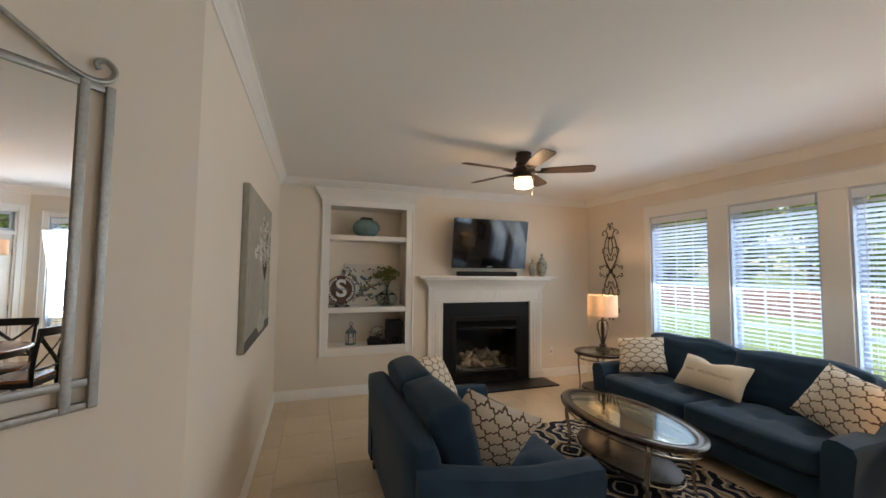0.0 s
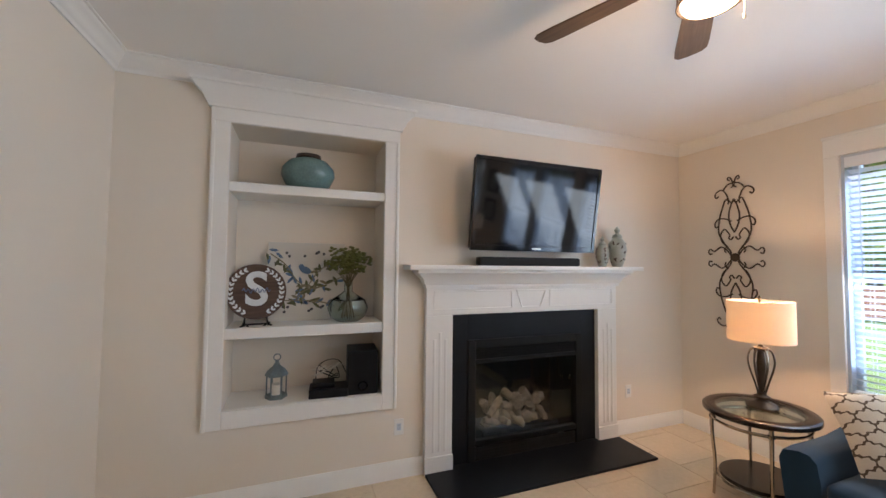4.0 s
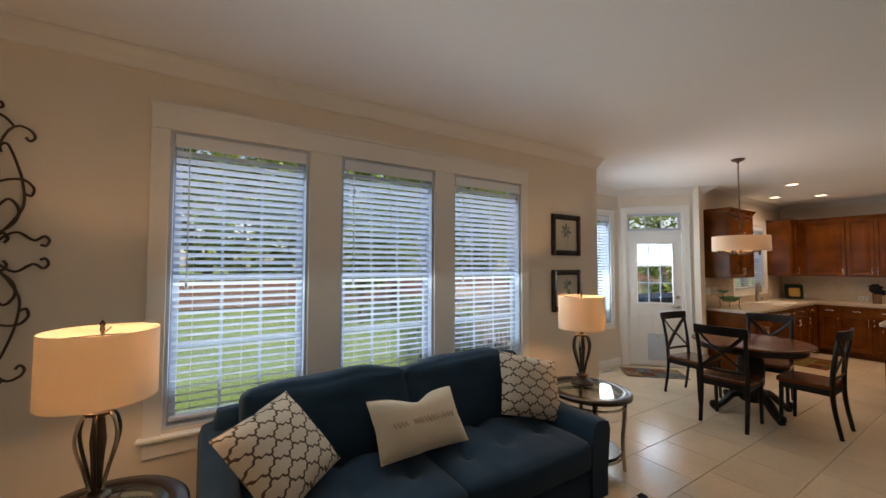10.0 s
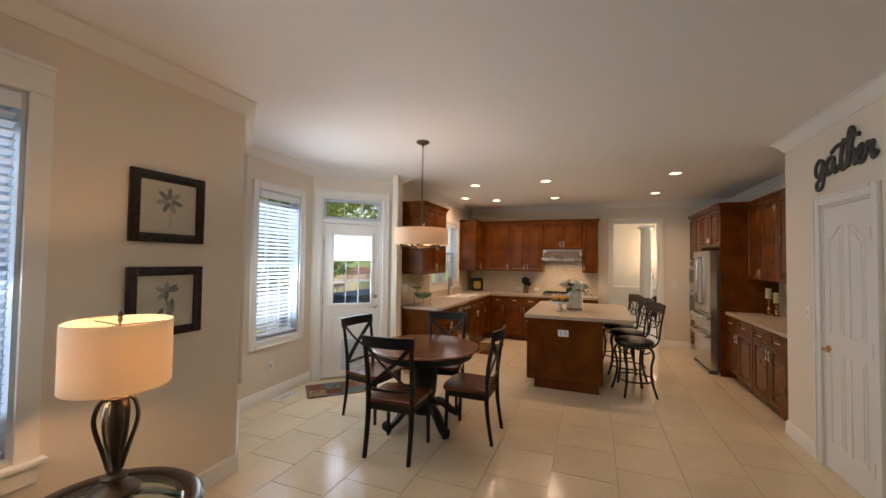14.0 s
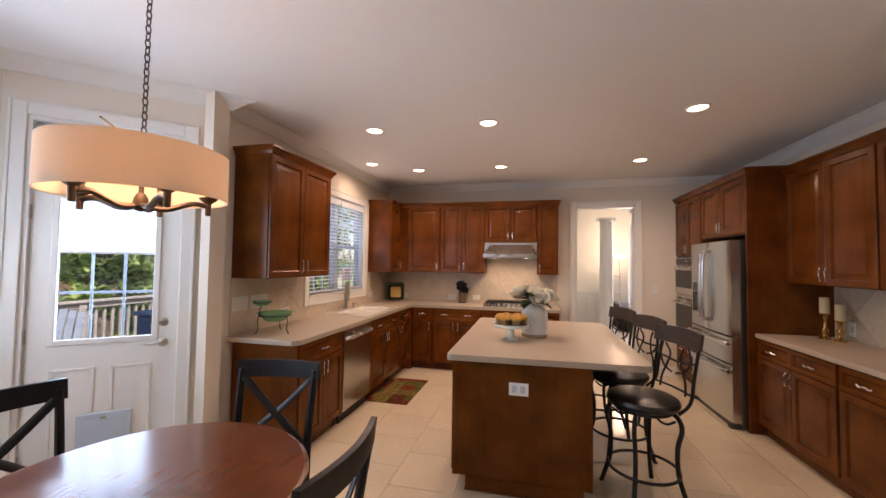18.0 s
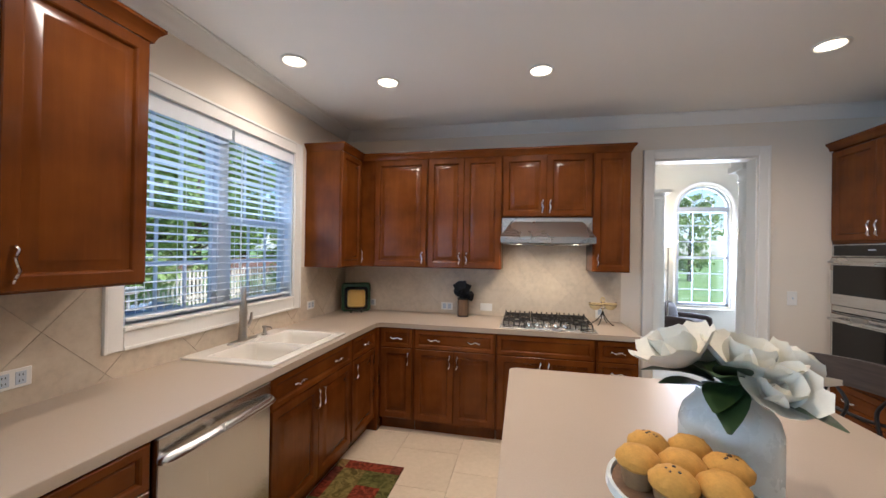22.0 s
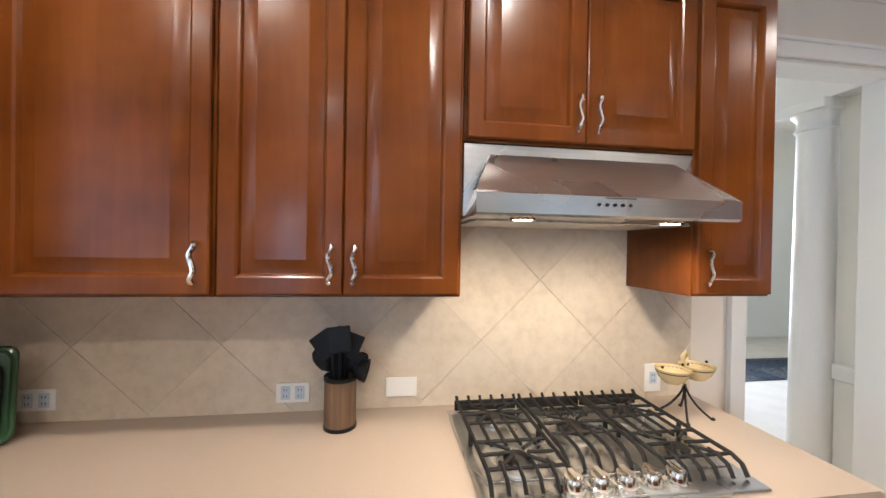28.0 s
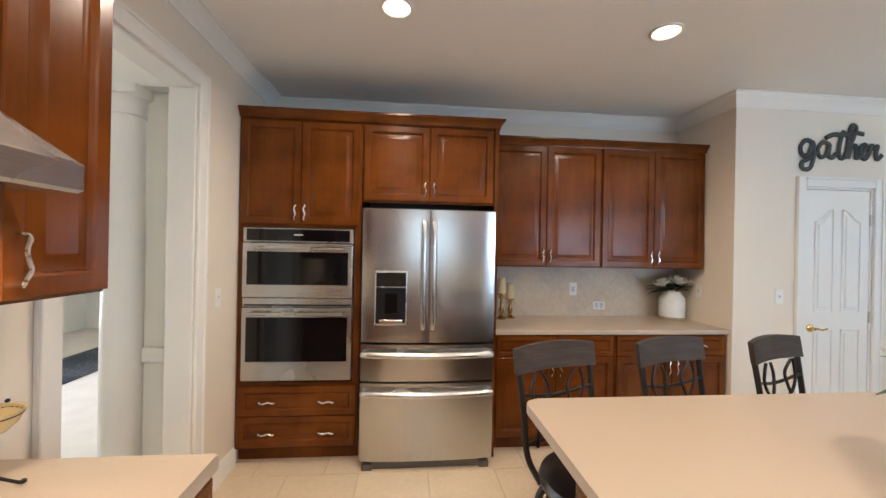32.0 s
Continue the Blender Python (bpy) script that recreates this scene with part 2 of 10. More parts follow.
def wood(name, dark, mid, light, axis=2, rough=0.32, coat=0.25, grain=1.0, piece=0.06, spec=0.5, streak=0.6):
    """Stained wood with its grain along one axis."""
    m, t, b = node_mat(name, rough, 0, spec, coat, 0.15)
    s = [26.0 * grain] * 3
    s[axis] = 1.6 * grain
    v = coords(t, s)
    warp = node(t, "TexNoise", {"Vector": coords(t, (2.2, 2.2, 2.2)), "Scale": 1.5, "Detail": 3.0})
    g = node(t, "TexNoise", {"Vector": v, "Scale": 2.4, "Detail": 7.0, "Roughness": 0.62, "Distortion": 0.4})
    f = node(t, "TexNoise", {"Vector": v, "Scale": 14.0, "Detail": 3.0, "Roughness": 0.7})
    a = node(t, "Math", {0: g.outputs["Fac"], 1: streak}, operation="MULTIPLY")
    c = node(t, "Math", {0: warp.outputs["Fac"], 1: 1 - streak}, operation="MULTIPLY")
    s2 = node(t, "Math", {0: a.outputs[0], 1: c.outputs[0]}, operation="ADD")
    col = ramp(t, s2.outputs[0], [(0.34, dark), (0.5, mid), (0.66, light)])
    info = t.nodes.new("ShaderNodeObjectInfo")
    k = node(t, "MapRange", {"Value": info.outputs["Random"], "To Min": 1 - piece, "To Max": 1 + piece})
    hsv = node(t, "HueSaturation", {"Color": col, "Value": k.outputs[0]})
    t.links.new(hsv.outputs["Color"], b.inputs["Base Color"])
    bp = node(t, "Bump", {"Height": f.outputs["Fac"], "Strength": 0.06, "Distance": 0.001})
    t.links.new(bp.outputs[0], b.inputs["Normal"])
    return m


def steel(name, color=(0.46, 0.46, 0.46), rough=0.28, axis=0):
    """Brushed steel, brushed along one axis."""
    m, t, b = node_mat(name, rough, 1.0)
    s = [220.0] * 3
    s[axis] = 3.0
    g = node(t, "TexNoise", {"Vector": coords(t, s), "Scale": 1.5, "Detail": 4.0, "Roughness": 0.7})
    w = node(t, "TexNoise", {"Vector": coords(t, (1, 1, 1)), "Scale": 2.5, "Detail": 2.0})
    t.links.new(ramp(t, g.outputs["Fac"], [(0.3, tone(color, 0.88)), (0.7, tone(color, 1.1))]), b.inputs["Base Color"])
    r = node(t, "MapRange", {"Value": w.outputs["Fac"], "To Min": rough - 0.05, "To Max": rough + 0.08})
    t.links.new(r.outputs[0], b.inputs["Roughness"])
    bp = node(t, "Bump", {"Height": g.outputs["Fac"], "Strength": 0.05, "Distance": 0.0005})
    t.links.new(bp.outputs[0], b.inputs["Normal"])
    return m


def plain(name, color, rough=0.5, metal=0.0, spec=0.5, coat=0.0):
    return surface(name, color, rough, metal, 0.05, 6.0, 140.0, 0.02, spec=spec, coat=coat, rough_var=0.05)


def glass(name, color=(1, 1, 1), rough=0.0, ior=1.45):
    m, t, b = node_mat(name, rough)
    b.inputs["Base Color"].default_value = (*color, 1)
    b.inputs["Transmission Weight"].default_value = 1.0
    b.inputs["IOR"].default_value = ior
    return m


def pane_mat(name, tint=(0.96, 0.98, 0.98), gloss=0.08):
    """Thin window glass: mostly clear with a weak sharp reflection."""
    m = bpy.data.materials.new(name)
    m.use_nodes = True
    t = m.node_tree
    t.nodes.remove(t.nodes["Principled BSDF"])
    tr = node(t, "BsdfTransparent", {"Color": (*tint, 1)})
    gl = node(t, "BsdfGlossy", {"Color": (0.9, 0.95, 0.95, 1), "Roughness": 0.02})
    lw = node(t, "LayerWeight", {"Blend": 0.5})
    steep = node(t, "Math", {0: lw.outputs["Facing"], 1: 5.0}, operation="POWER")
    k = node(t, "MapRange", {"Value": steep.outputs[0], "To Min": gloss * 0.4 + 0.02, "To Max": 1.0})
    mx = node(t, "MixShader", {0: k.outputs[0], 1: tr.outputs[0], 2: gl.outputs[0]})
    t.links.new(mx.outputs[0], t.nodes["Material Output"].inputs["Surface"])
    return m


def glow(name, color, strength):
    m, t, b = node_mat(name, 0.6)
    b.inputs["Base Color"].default_value = (*color, 1)
    b.inputs["Emission Color"].default_value = (*color, 1)
    b.inputs["Emission Strength"].default_value = strength * INDOOR
    return m


def cloth(name, color, scale=900.0, var=0.18, rough=0.9, bump=0.25, sheen=0.3, light=None):
    m, t, b = node_mat(name, rough, 0, 0.2)
    v = coords(t)
    big = node(t, "TexNoise", {"Vector": v, "Scale": 5.0, "Detail": 4.0})
    w = node(t, "TexNoise", {"Vector": v, "Scale": scale, "Detail": 2.0, "Roughness": 0.7})
    mix = node(t, "Math", {0: big.outputs["Fac"], 1: w.outputs["Fac"]}, operation="ADD")
    h = node(t, "Math", {0: mix.outputs[0], 1: 0.5}, operation="MULTIPLY")
    t.links.new(ramp(t, h.outputs[0], [(0.3, tone(color, 1 - var)), (0.7, light or tone(color, 1 + var))]), b.inputs["Base Color"])
    b.inputs["Sheen Weight"].default_value = sheen
    bp = node(t, "Bump", {"Height": w.outputs["Fac"], "Strength": bump, "Distance": 0.001})
    t.links.new(bp.outputs[0], b.inputs["Normal"])
    return m


CHERRY_TONES = ((0.078, 0.0200, 0.0026), (0.120, 0.0325, 0.0042), (0.168, 0.0500, 0.0072))
WALL = surface("wall_paint", (0.76, 0.69, 0.59), 0.75, var=0.03, scale=1.2, fine=320, bump=0.04)
WHITE = surface("white_trim_paint", (0.80, 0.79, 0.75), 0.38, var=0.025, scale=2.0, fine=90, bump=0.02)
CEIL = surface("ceiling_paint", (0.85, 0.84, 0.81), 0.9, var=0.02, scale=1.0, fine=380, bump=0.06)
PALE = surface("pale_hall_paint", (0.78, 0.78, 0.72), 0.7, var=0.03, scale=1.2, fine=300, bump=0.03)
CAB = wood("cherry_cabinet_wood", *CHERRY_TONES, 2, 0.26, 0.14, 0.6, spec=0.17, streak=0.20)
CAB_H = wood("cherry_cabinet_wood_flat", *CHERRY_TONES, 0, 0.26, 0.14, 0.6, spec=0.17, streak=0.20)
TILE = surface("cream_floor_tile", (0.66, 0.545, 0.395), 0.18, var=0.10, scale=2.2, fine=26, bump=0.02, piece=0.03, rough_var=0.05)
GROUT = surface("floor_grout", (0.52, 0.425, 0.31), 0.85, var=0.15, scale=8, fine=200, bump=0.2)
SPLASH = surface("travertine_wall_tile", (0.60, 0.51, 0.39), 0.42, var=0.20, scale=5.0, fine=28, bump=0.10, piece=0.05, tint=(0.66, 0.58, 0.46))
SPLASH_GROUT = surface("wall_grout", (0.54, 0.46, 0.36), 0.85, var=0.1, scale=8, fine=200, bump=0.2)
COUNTER = surface("beige_solid_counter", (0.42, 0.342, 0.262), 0.32, var=0.05, scale=1.5, fine=150, bump=0.0, rough_var=0.02)
STEEL = steel("brushed_steel", (0.60, 0.60, 0.59), 0.25, axis=0)
STEEL_V = steel("brushed_steel_upright", (0.56, 0.555, 0.54), 0.22, axis=2)
STEEL_D = steel("dark_steel_side", (0.16, 0.16, 0.16), 0.4, 2)
CHROME = plain("polished_nickel", (0.78, 0.75, 0.69), 0.14, 1.0)
NICKEL = plain("satin_nickel", (0.50, 0.47, 0.42), 0.32, 1.0)
BRASS = plain("warm_brass", (0.62, 0.42, 0.16), 0.25, 1.0)
IRON = surface("black_wrought_iron", (0.022, 0.019, 0.017), 0.45, 0.4, var=0.3, scale=20, fine=200, bump=0.15)
BRONZE = surface("aged_bronze_iron", (0.085, 0.058, 0.038), 0.45, 0.7, var=0.35, scale=12, fine=160, bump=0.12)
BLACK = plain("black_plastic", (0.008, 0.008, 0.009), 0.42, spec=0.22)
GLOSS_BLACK = plain("glossy_black_glass", (0.005, 0.005, 0.006), 0.05, spec=0.42)
SLATE = surface("black_slate", (0.009, 0.010, 0.012), 0.40, spec=0.22, var=0.35, scale=7, fine=90, bump=0.1)
PANE = pane_mat("window_glass")
MIRROR, _, mirror_shader = node_mat("mirror_silver", 0.0, 1.0)
mirror_shader.inputs["Base Color"].default_value = (0.86, 0.87, 0.86, 1)
# white vinyl; the blue shade of backlit sashes is put into its colour
VINYL = plain("blue_shaded_vinyl", (0.52, 0.59, 0.67), 0.35)
# white blinds, with the sky's cool cast mixed into the base colour
SLAT = surface("skylit_blind_slat", (0.76, 0.81, 0.87), 0.45, var=0.02, bump=0.01)
CERAMIC = surface("cream_ceramic", (0.74, 0.70, 0.62), 0.18, var=0.03, scale=5, fine=100, bump=0.01)

# ---- the shell ----
CEILING = 2.755
XP, YF, XL, XK, YR, XF, XD = 0.375, 5.25, 5.01, 5.14, -6.03, 0.20, 0.84
BAY = [(XL, 0.11), (5.91, -0.66), (5.94, -1.735), (5.06, -2.55)]
RETURN_Y = -2.34
MIRROR_END, HALL_Y = (-0.75, 0.675), -0.55


def wall(name, p0, p1, label, holes=(), z1=CEILING, thick=0.14, material=None, z0=0.0):
    """A wall seen from inside with p0 at its left end; holes are (from, to, bottom, top) along it."""
    m = along(p0, p1)
    length = (Vector(p1) - Vector(p0)).length
    bm = bmesh.new()
    x = 0.0
    for a, b, lo, hi in sorted(holes):
        if a > x:
            box(bm, x, 0, z0, a, thick, z1, m=m)
        if lo > z0:
            box(bm, a, 0, z0, b, thick, lo, m=m)
        if hi < z1:
            box(bm, a, 0, hi, b, thick, z1, m=m)
        x = b
    if x < length:
        box(bm, x, 0, z0, length, thick, z1, m=m)
    setting(name, bm, material or WALL, label, category="wall")
    return m


PAINTED = "cream painted plaster wall"
WIN_Z = (0.64, 2.338)
LIVING_WIN = [(YF - 4.022, YF - 3.250), (YF - 3.030, YF - 2.258), (YF - 2.062, YF - 1.290)]
SHELF = (0.985, 1.985, 0.61, 2.43)
M_FIRE = wall("wall_north", (XP, YF), (XL + 0.14, YF), PAINTED + " around the fireplace", [(SHELF[0] - XP - 0.031, SHELF[1] - XP + 0.031, SHELF[2] - 0.031, SHELF[3] + 0.031), (2.655 - XP, 3.745 - XP, 0.0, 0.95)])
M_LIV = wall("wall_east_living", (XL, YF), (XL, 0.11), PAINTED + " with three tall windows", [(a, b, *WIN_Z) for a, b in LIVING_WIN])
A_LEN = (Vector(BAY[1]) - Vector(BAY[0])).length
C_LEN = (Vector(BAY[3]) - Vector(BAY[2])).length
BAY_A, BAY_B, DOOR = (0.27, 0.91), (0.190, 0.840), (0.118, 0.925)
M_A = wall("wall_bay_left", BAY[0], BAY[1], PAINTED + " of the bay", [(*BAY_A, 0.67, 2.335)])
M_B = wall("wall_bay_middle", BAY[1], BAY[2], PAINTED + " of the bay", [(*BAY_B, 0.67, 2.335)])
M_C = wall("wall_bay_door", BAY[2], BAY[3], PAINTED + " with the garden door", [(DOOR[0], DOOR[1], 0.0, 2.40)])
M_RET = wall("wall_jog", BAY[3], (XK, -2.55), PAINTED)
KW = (3.77 - 2.55, 5.10 - 2.55, 1.125, 2.302)
M_SINK = wall("wall_east_kitchen", (XK, -2.55), (XK, YR), PAINTED + " above the sink", [KW])
OPEN = (1.374, 2.180, 2.368)
M_RANGE = wall("wall_south", (XK + 0.14, YR), (XF - 0.14, YR), PAINTED + " behind the cooktop", [(XK + 0.14 - OPEN[1], XK + 0.14 - OPEN[0], 0, OPEN[2])])
M_FR = wall("wall_west_kitchen", (XF, YR), (XF, RETURN_Y), PAINTED + " behind the refrigerator")
M_RT = wall("wall_pantry_return", (XF, RETURN_Y), (XD - 0.10, RETURN_Y), PAINTED, thick=0.10)
PD = (RETURN_Y * -1 - 1.745, RETURN_Y * -1 - 1.13, 2.055)
M_PAN = wall("wall_pantry", (XD, RETURN_Y), (XD, HALL_Y - 0.004), PAINTED + " with the white pantry door", [(PD[0], PD[1], 0, PD[2])], thick=0.10)
wall("wall_hall_south", (XD, HALL_Y), (MIRROR_END[0], HALL_Y), PAINTED)
wall("wall_hall_west", (MIRROR_END[0], HALL_Y), MIRROR_END, PAINTED)
M_MIR = wall("wall_mirror", MIRROR_END, (XP, 1.80), PAINTED + " on which the mirror hangs")
M_PNT = wall("wall_west_living", (XP, 1.80), (XP, YF), PAINTED + " on which the canvas hangs")
OUTLINE = [(XP, YF), (XL, YF), *BAY, (XK, -2.55), (XK, YR), (XF, YR), (XF, RETURN_Y), (XD, RETURN_Y), (XD, HALL_Y), (MIRROR_END[0], HALL_Y), MIRROR_END, (XP, 1.80)]


def flat(name, z, material, label, thick, grow=0.14):
    bm = bmesh.new()
    a, b = sorted((z, z + thick))
    box(bm, -0.9, YR - 0.14, a, 6.1, YF + 0.14, b)
    return setting(name, bm, material, label)


flat("ceiling", CEILING, CEIL, "white painted flat ceiling", 0.15)
flat("floor", -0.006, GROUT, "cream ceramic tile floor with thin grout joints", -0.2)
CROWN = [(0, CEILING - 0.10), (0.010, CEILING - 0.10), (0.014, CEILING - 0.086), (0.022, CEILING - 0.080), (0.034, CEILING - 0.055), (0.055, CEILING - 0.030), (0.066, CEILING - 0.022), (0.070, CEILING - 0.010), (0.082, CEILING - 0.008), (0.082, CEILING - 0.0005)]
crown = bmesh.new()
sweep(crown, OUTLINE, CROWN, closed=True)
setting("trim_crown", crown, WHITE, "white painted crown moulding round the ceiling", smooth=True, category="crown moulding")
BASE = [(0.0, 0.125), (0.006, 0.125), (0.010, 0.112), (0.016, 0.104), (0.018, 0.0), (0.034, 0.0), (0.033, 0.012), (0.024, 0.020), (0.018, 0.022)][:5]
for k, run in enumerate([
    [(XP, 1.80), (XP, YF), (2.315, YF)], [(4.105, YF), (XL, YF), BAY[0], BAY[1], BAY[2]],
    [(BAY[3][0] + 0.13, BAY[3][1] + 0.127), BAY[3], (XK, -2.55), (XK, -2.70)], [(OPEN[0] - 0.09, YR), (0.86, YR)],
    [(XD - 0.03, RETURN_Y), (XD, RETURN_Y), (XD, -1.82)], [(XD, -0.95), (XD, HALL_Y), (MIRROR_END[0], HALL_Y), MIRROR_END, (XP, 1.80)]]):
    bm = bmesh.new()
    sweep(bm, run, BASE)
    setting("baseboard_%d" % (k + 1), bm, WHITE, "white painted baseboard along the wall", smooth=True, category="baseboard")


# ---- windows ----
def casing(m, a, b, lo, hi, width=0.09, parent=None, floor=False, depth=0.02):
    """Moulded casing round an opening, four mitred-looking boards."""
    rows = [(a - width, lo if floor else lo - width, a, hi + width), (b, lo if floor else lo - width, b + width, hi + width), (a, hi, b, hi + width)]
    if not floor:
        rows.append((a, lo - width, b, lo))
    for x0, z0, x1, z1 in rows:
        bm = bmesh.new()
        box(bm, x0, -depth, z0, x1, -0.0005, z1, 0.004, 1)
        tall = z1 - z0 > x1 - x0
        # an outer bead that stands proud of the flat board
        if tall:
            edge = x0 if x0 < a else x1 - 0.018
            box(bm, edge, -depth - 0.008, z0, edge + 0.018, -depth + 0.001, z1, 0.003, 1)
        else:
            edge = z1 - 0.018 if z0 >= hi else z0
            box(bm, x0 - 0.0, -depth - 0.008, edge, x1, -depth + 0.001, edge + 0.018, 0.003, 1)
        part("casing_board", bm, WHITE, parent, at=m if parent is None else None)


SLAT_MESHES = {}


def slat_mesh(w, tilt=-25):
    key = (round(w, 3), tilt)
    if key not in SLAT_MESHES:
        bm = bmesh.new()
        a = radians(tilt)
        prof = [(-0.024, -0.002), (0, 0.0022), (0.024, -0.002)]
        rows = []
        for dz in (0.0013, -0.0013):
            rows.append([[bm.verts.new((x, y * math.cos(a), y * math.sin(a) + z + dz)) for y, z in prof] for x in (0.004, w - 0.004)])
        for r, flip in ((rows[0], False), (rows[1], True)):
            for k in range(2):
                q = (r[0][k], r[0][k + 1], r[1][k + 1], r[1][k])
                bm.faces.new(q[::-1] if flip else q)
        for k in (0, 2):
            bm.faces.new((rows[0][0][k], rows[0][1][k], rows[1][1][k], rows[1][0][k]))
        SLAT_MESHES[key] = mesh_of("slat", bm, SLAT, smooth=False)
    return SLAT_MESHES[key]


def sash(parent, x0, z0, x1, z1, y, cols, rows, name):
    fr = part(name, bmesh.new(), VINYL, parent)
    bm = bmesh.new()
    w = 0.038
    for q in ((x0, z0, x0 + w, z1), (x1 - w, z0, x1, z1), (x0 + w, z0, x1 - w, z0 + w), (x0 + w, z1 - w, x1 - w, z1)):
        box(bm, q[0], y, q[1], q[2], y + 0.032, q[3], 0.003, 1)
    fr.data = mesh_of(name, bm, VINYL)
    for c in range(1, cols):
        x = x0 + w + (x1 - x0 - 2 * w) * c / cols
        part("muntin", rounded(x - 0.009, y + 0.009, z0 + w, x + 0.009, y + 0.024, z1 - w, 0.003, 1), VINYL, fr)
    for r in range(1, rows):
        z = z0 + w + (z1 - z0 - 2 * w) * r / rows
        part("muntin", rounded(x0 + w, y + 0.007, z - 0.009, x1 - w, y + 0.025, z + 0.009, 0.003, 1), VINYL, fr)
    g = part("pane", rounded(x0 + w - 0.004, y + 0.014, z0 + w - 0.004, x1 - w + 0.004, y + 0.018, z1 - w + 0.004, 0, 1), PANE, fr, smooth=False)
    g.visible_shadow = False


def window(name, m, a, b, lo, hi, label, light=1.0, cols=3, rows=2, units=1, rise=-0.6):
    """A double-hung window set into its opening."""
    w = tagged(thing(name, m, label, "window"), kind="structure")
    jamb = bmesh.new()
    for q in ((a, 0.0, lo, a + 0.018, 0.13, hi), (b - 0.018, 0.0, lo, b, 0.13, hi), (a + 0.018, 0.0, hi - 0.018, b - 0.018, 0.13, hi), (a + 0.018, 0.0, lo, b - 0.018, 0.13, lo + 0.018)):
        box(jamb, *q)
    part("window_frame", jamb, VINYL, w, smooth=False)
    step = (b - a - 0.036) / units
    for u in range(units):
        x0, x1 = a + 0.018 + u * step, a + 0.018 + (u + 1) * step
        if u:
            part("mullion", rounded(x0 - 0.04, 0.055, lo + 0.018, x0 + 0.04, 0.125, hi - 0.018, 0.004, 1), VINYL, w)
        g0, g1 = x0 + (0.04 if u else 0), x1 - (0.04 if u < units - 1 else 0)
        mid = (lo + hi) / 2
        sash(w, g0, lo + 0.018, g1, mid + 0.02, 0.062, cols, rows, "lower_sash")
        sash(w, g0, mid - 0.02, g1, hi - 0.018, 0.096, cols, rows, "upper_sash")
        lock = bmesh.new()
        box(lock, (g0 + g1) / 2 - 0.03, 0.052, mid + 0.005, (g0 + g1) / 2 + 0.03, 0.062, mid + 0.02, 0.003, 1)
        part("sash_lock", lock, VINYL, w)
    # skylight in the opening, and its share between glass and blind
    inward = m.to_3x3() @ Vector((0, -1, 0))
    for y, share, up, tint in ((-0.004, 0.95, rise, LAWN), (0.0585, 0.80, 0.0, SKY)):
        c = m @ Vector(((a + b) / 2, y, (lo + hi) / 2))
        lamp("window_skylight", "AREA", look(c, c + inward + Vector((0, 0, up))), WINDOW_LIGHT * share * light * (b - a) * (hi - lo), tint, size=b - a - 0.05, size_y=(hi - lo - 0.05) * 0.8)
    return w


def blind(m, a, b, lo, hi, label, pitch=0.0425, drop=1.0, tilt=-25):
    w = b - a - 0.012
    th = thing("window_blind", m @ pose(a + 0.006, 0.028, lo), label, "blind", "window blinds")
    h = hi - lo
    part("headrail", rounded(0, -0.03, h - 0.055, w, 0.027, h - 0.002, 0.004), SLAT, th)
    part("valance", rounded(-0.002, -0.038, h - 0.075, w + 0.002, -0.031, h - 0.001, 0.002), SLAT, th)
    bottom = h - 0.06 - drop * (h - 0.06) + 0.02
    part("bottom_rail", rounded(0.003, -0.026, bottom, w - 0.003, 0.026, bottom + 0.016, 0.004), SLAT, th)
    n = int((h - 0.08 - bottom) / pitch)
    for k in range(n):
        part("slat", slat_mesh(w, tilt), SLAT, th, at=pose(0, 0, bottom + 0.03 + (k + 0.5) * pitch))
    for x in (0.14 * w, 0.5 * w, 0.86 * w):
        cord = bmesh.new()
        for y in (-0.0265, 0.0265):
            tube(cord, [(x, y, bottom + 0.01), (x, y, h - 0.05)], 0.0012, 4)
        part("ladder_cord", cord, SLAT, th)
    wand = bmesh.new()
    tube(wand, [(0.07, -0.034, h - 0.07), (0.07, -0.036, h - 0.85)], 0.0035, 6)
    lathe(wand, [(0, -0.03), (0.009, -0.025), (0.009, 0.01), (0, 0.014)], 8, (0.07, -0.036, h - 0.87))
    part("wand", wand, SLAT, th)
    return th


n_win = 0
for a, b in LIVING_WIN:
    n_win += 1
    window("window_%d" % n_win, M_LIV, a, b, *WIN_Z, "white double-hung window with divided panes")
    blind(M_LIV, a + 0.018, b - 0.018, WIN_Z[0] + 0.02, WIN_Z[1] - 0.018, "white slatted blind, lowered with its slats open")
trim = tagged(thing("trim_living_windows", M_LIV, "wide white casing joining three windows", "window casing"), kind="structure")
a0, b0 = LIVING_WIN[0][0], LIVING_WIN[2][1]
lo, hi = WIN_Z
for x0, z0, x1, z1, d in [(a0 - 0.088, lo - 0.02, a0, hi + 0.0, 0.022), (b0, lo - 0.02, b0 + 0.088, hi, 0.022), (a0 - 0.088, hi, b0 + 0.088, hi + 0.15, 0.024),
                          (LIVING_WIN[0][1], lo - 0.02, LIVING_WIN[1][0], hi, 0.02), (LIVING_WIN[1][1], lo - 0.02, LIVING_WIN[2][0], hi, 0.02)]:
    part("casing_board", rounded(x0, -d, z0, x1, -0.0005, z1, 0.004), WHITE, trim)
part("casing_bead", rounded(a0 - 0.094, -0.034, hi + 0.13, b0 + 0.094, -0.0005, hi + 0.152, 0.006), WHITE, trim)
part("window_stool", rounded(a0 - 0.11, -0.055, lo - 0.042, b0 + 0.11, -0.0005, lo - 0.018, 0.008), WHITE, trim)
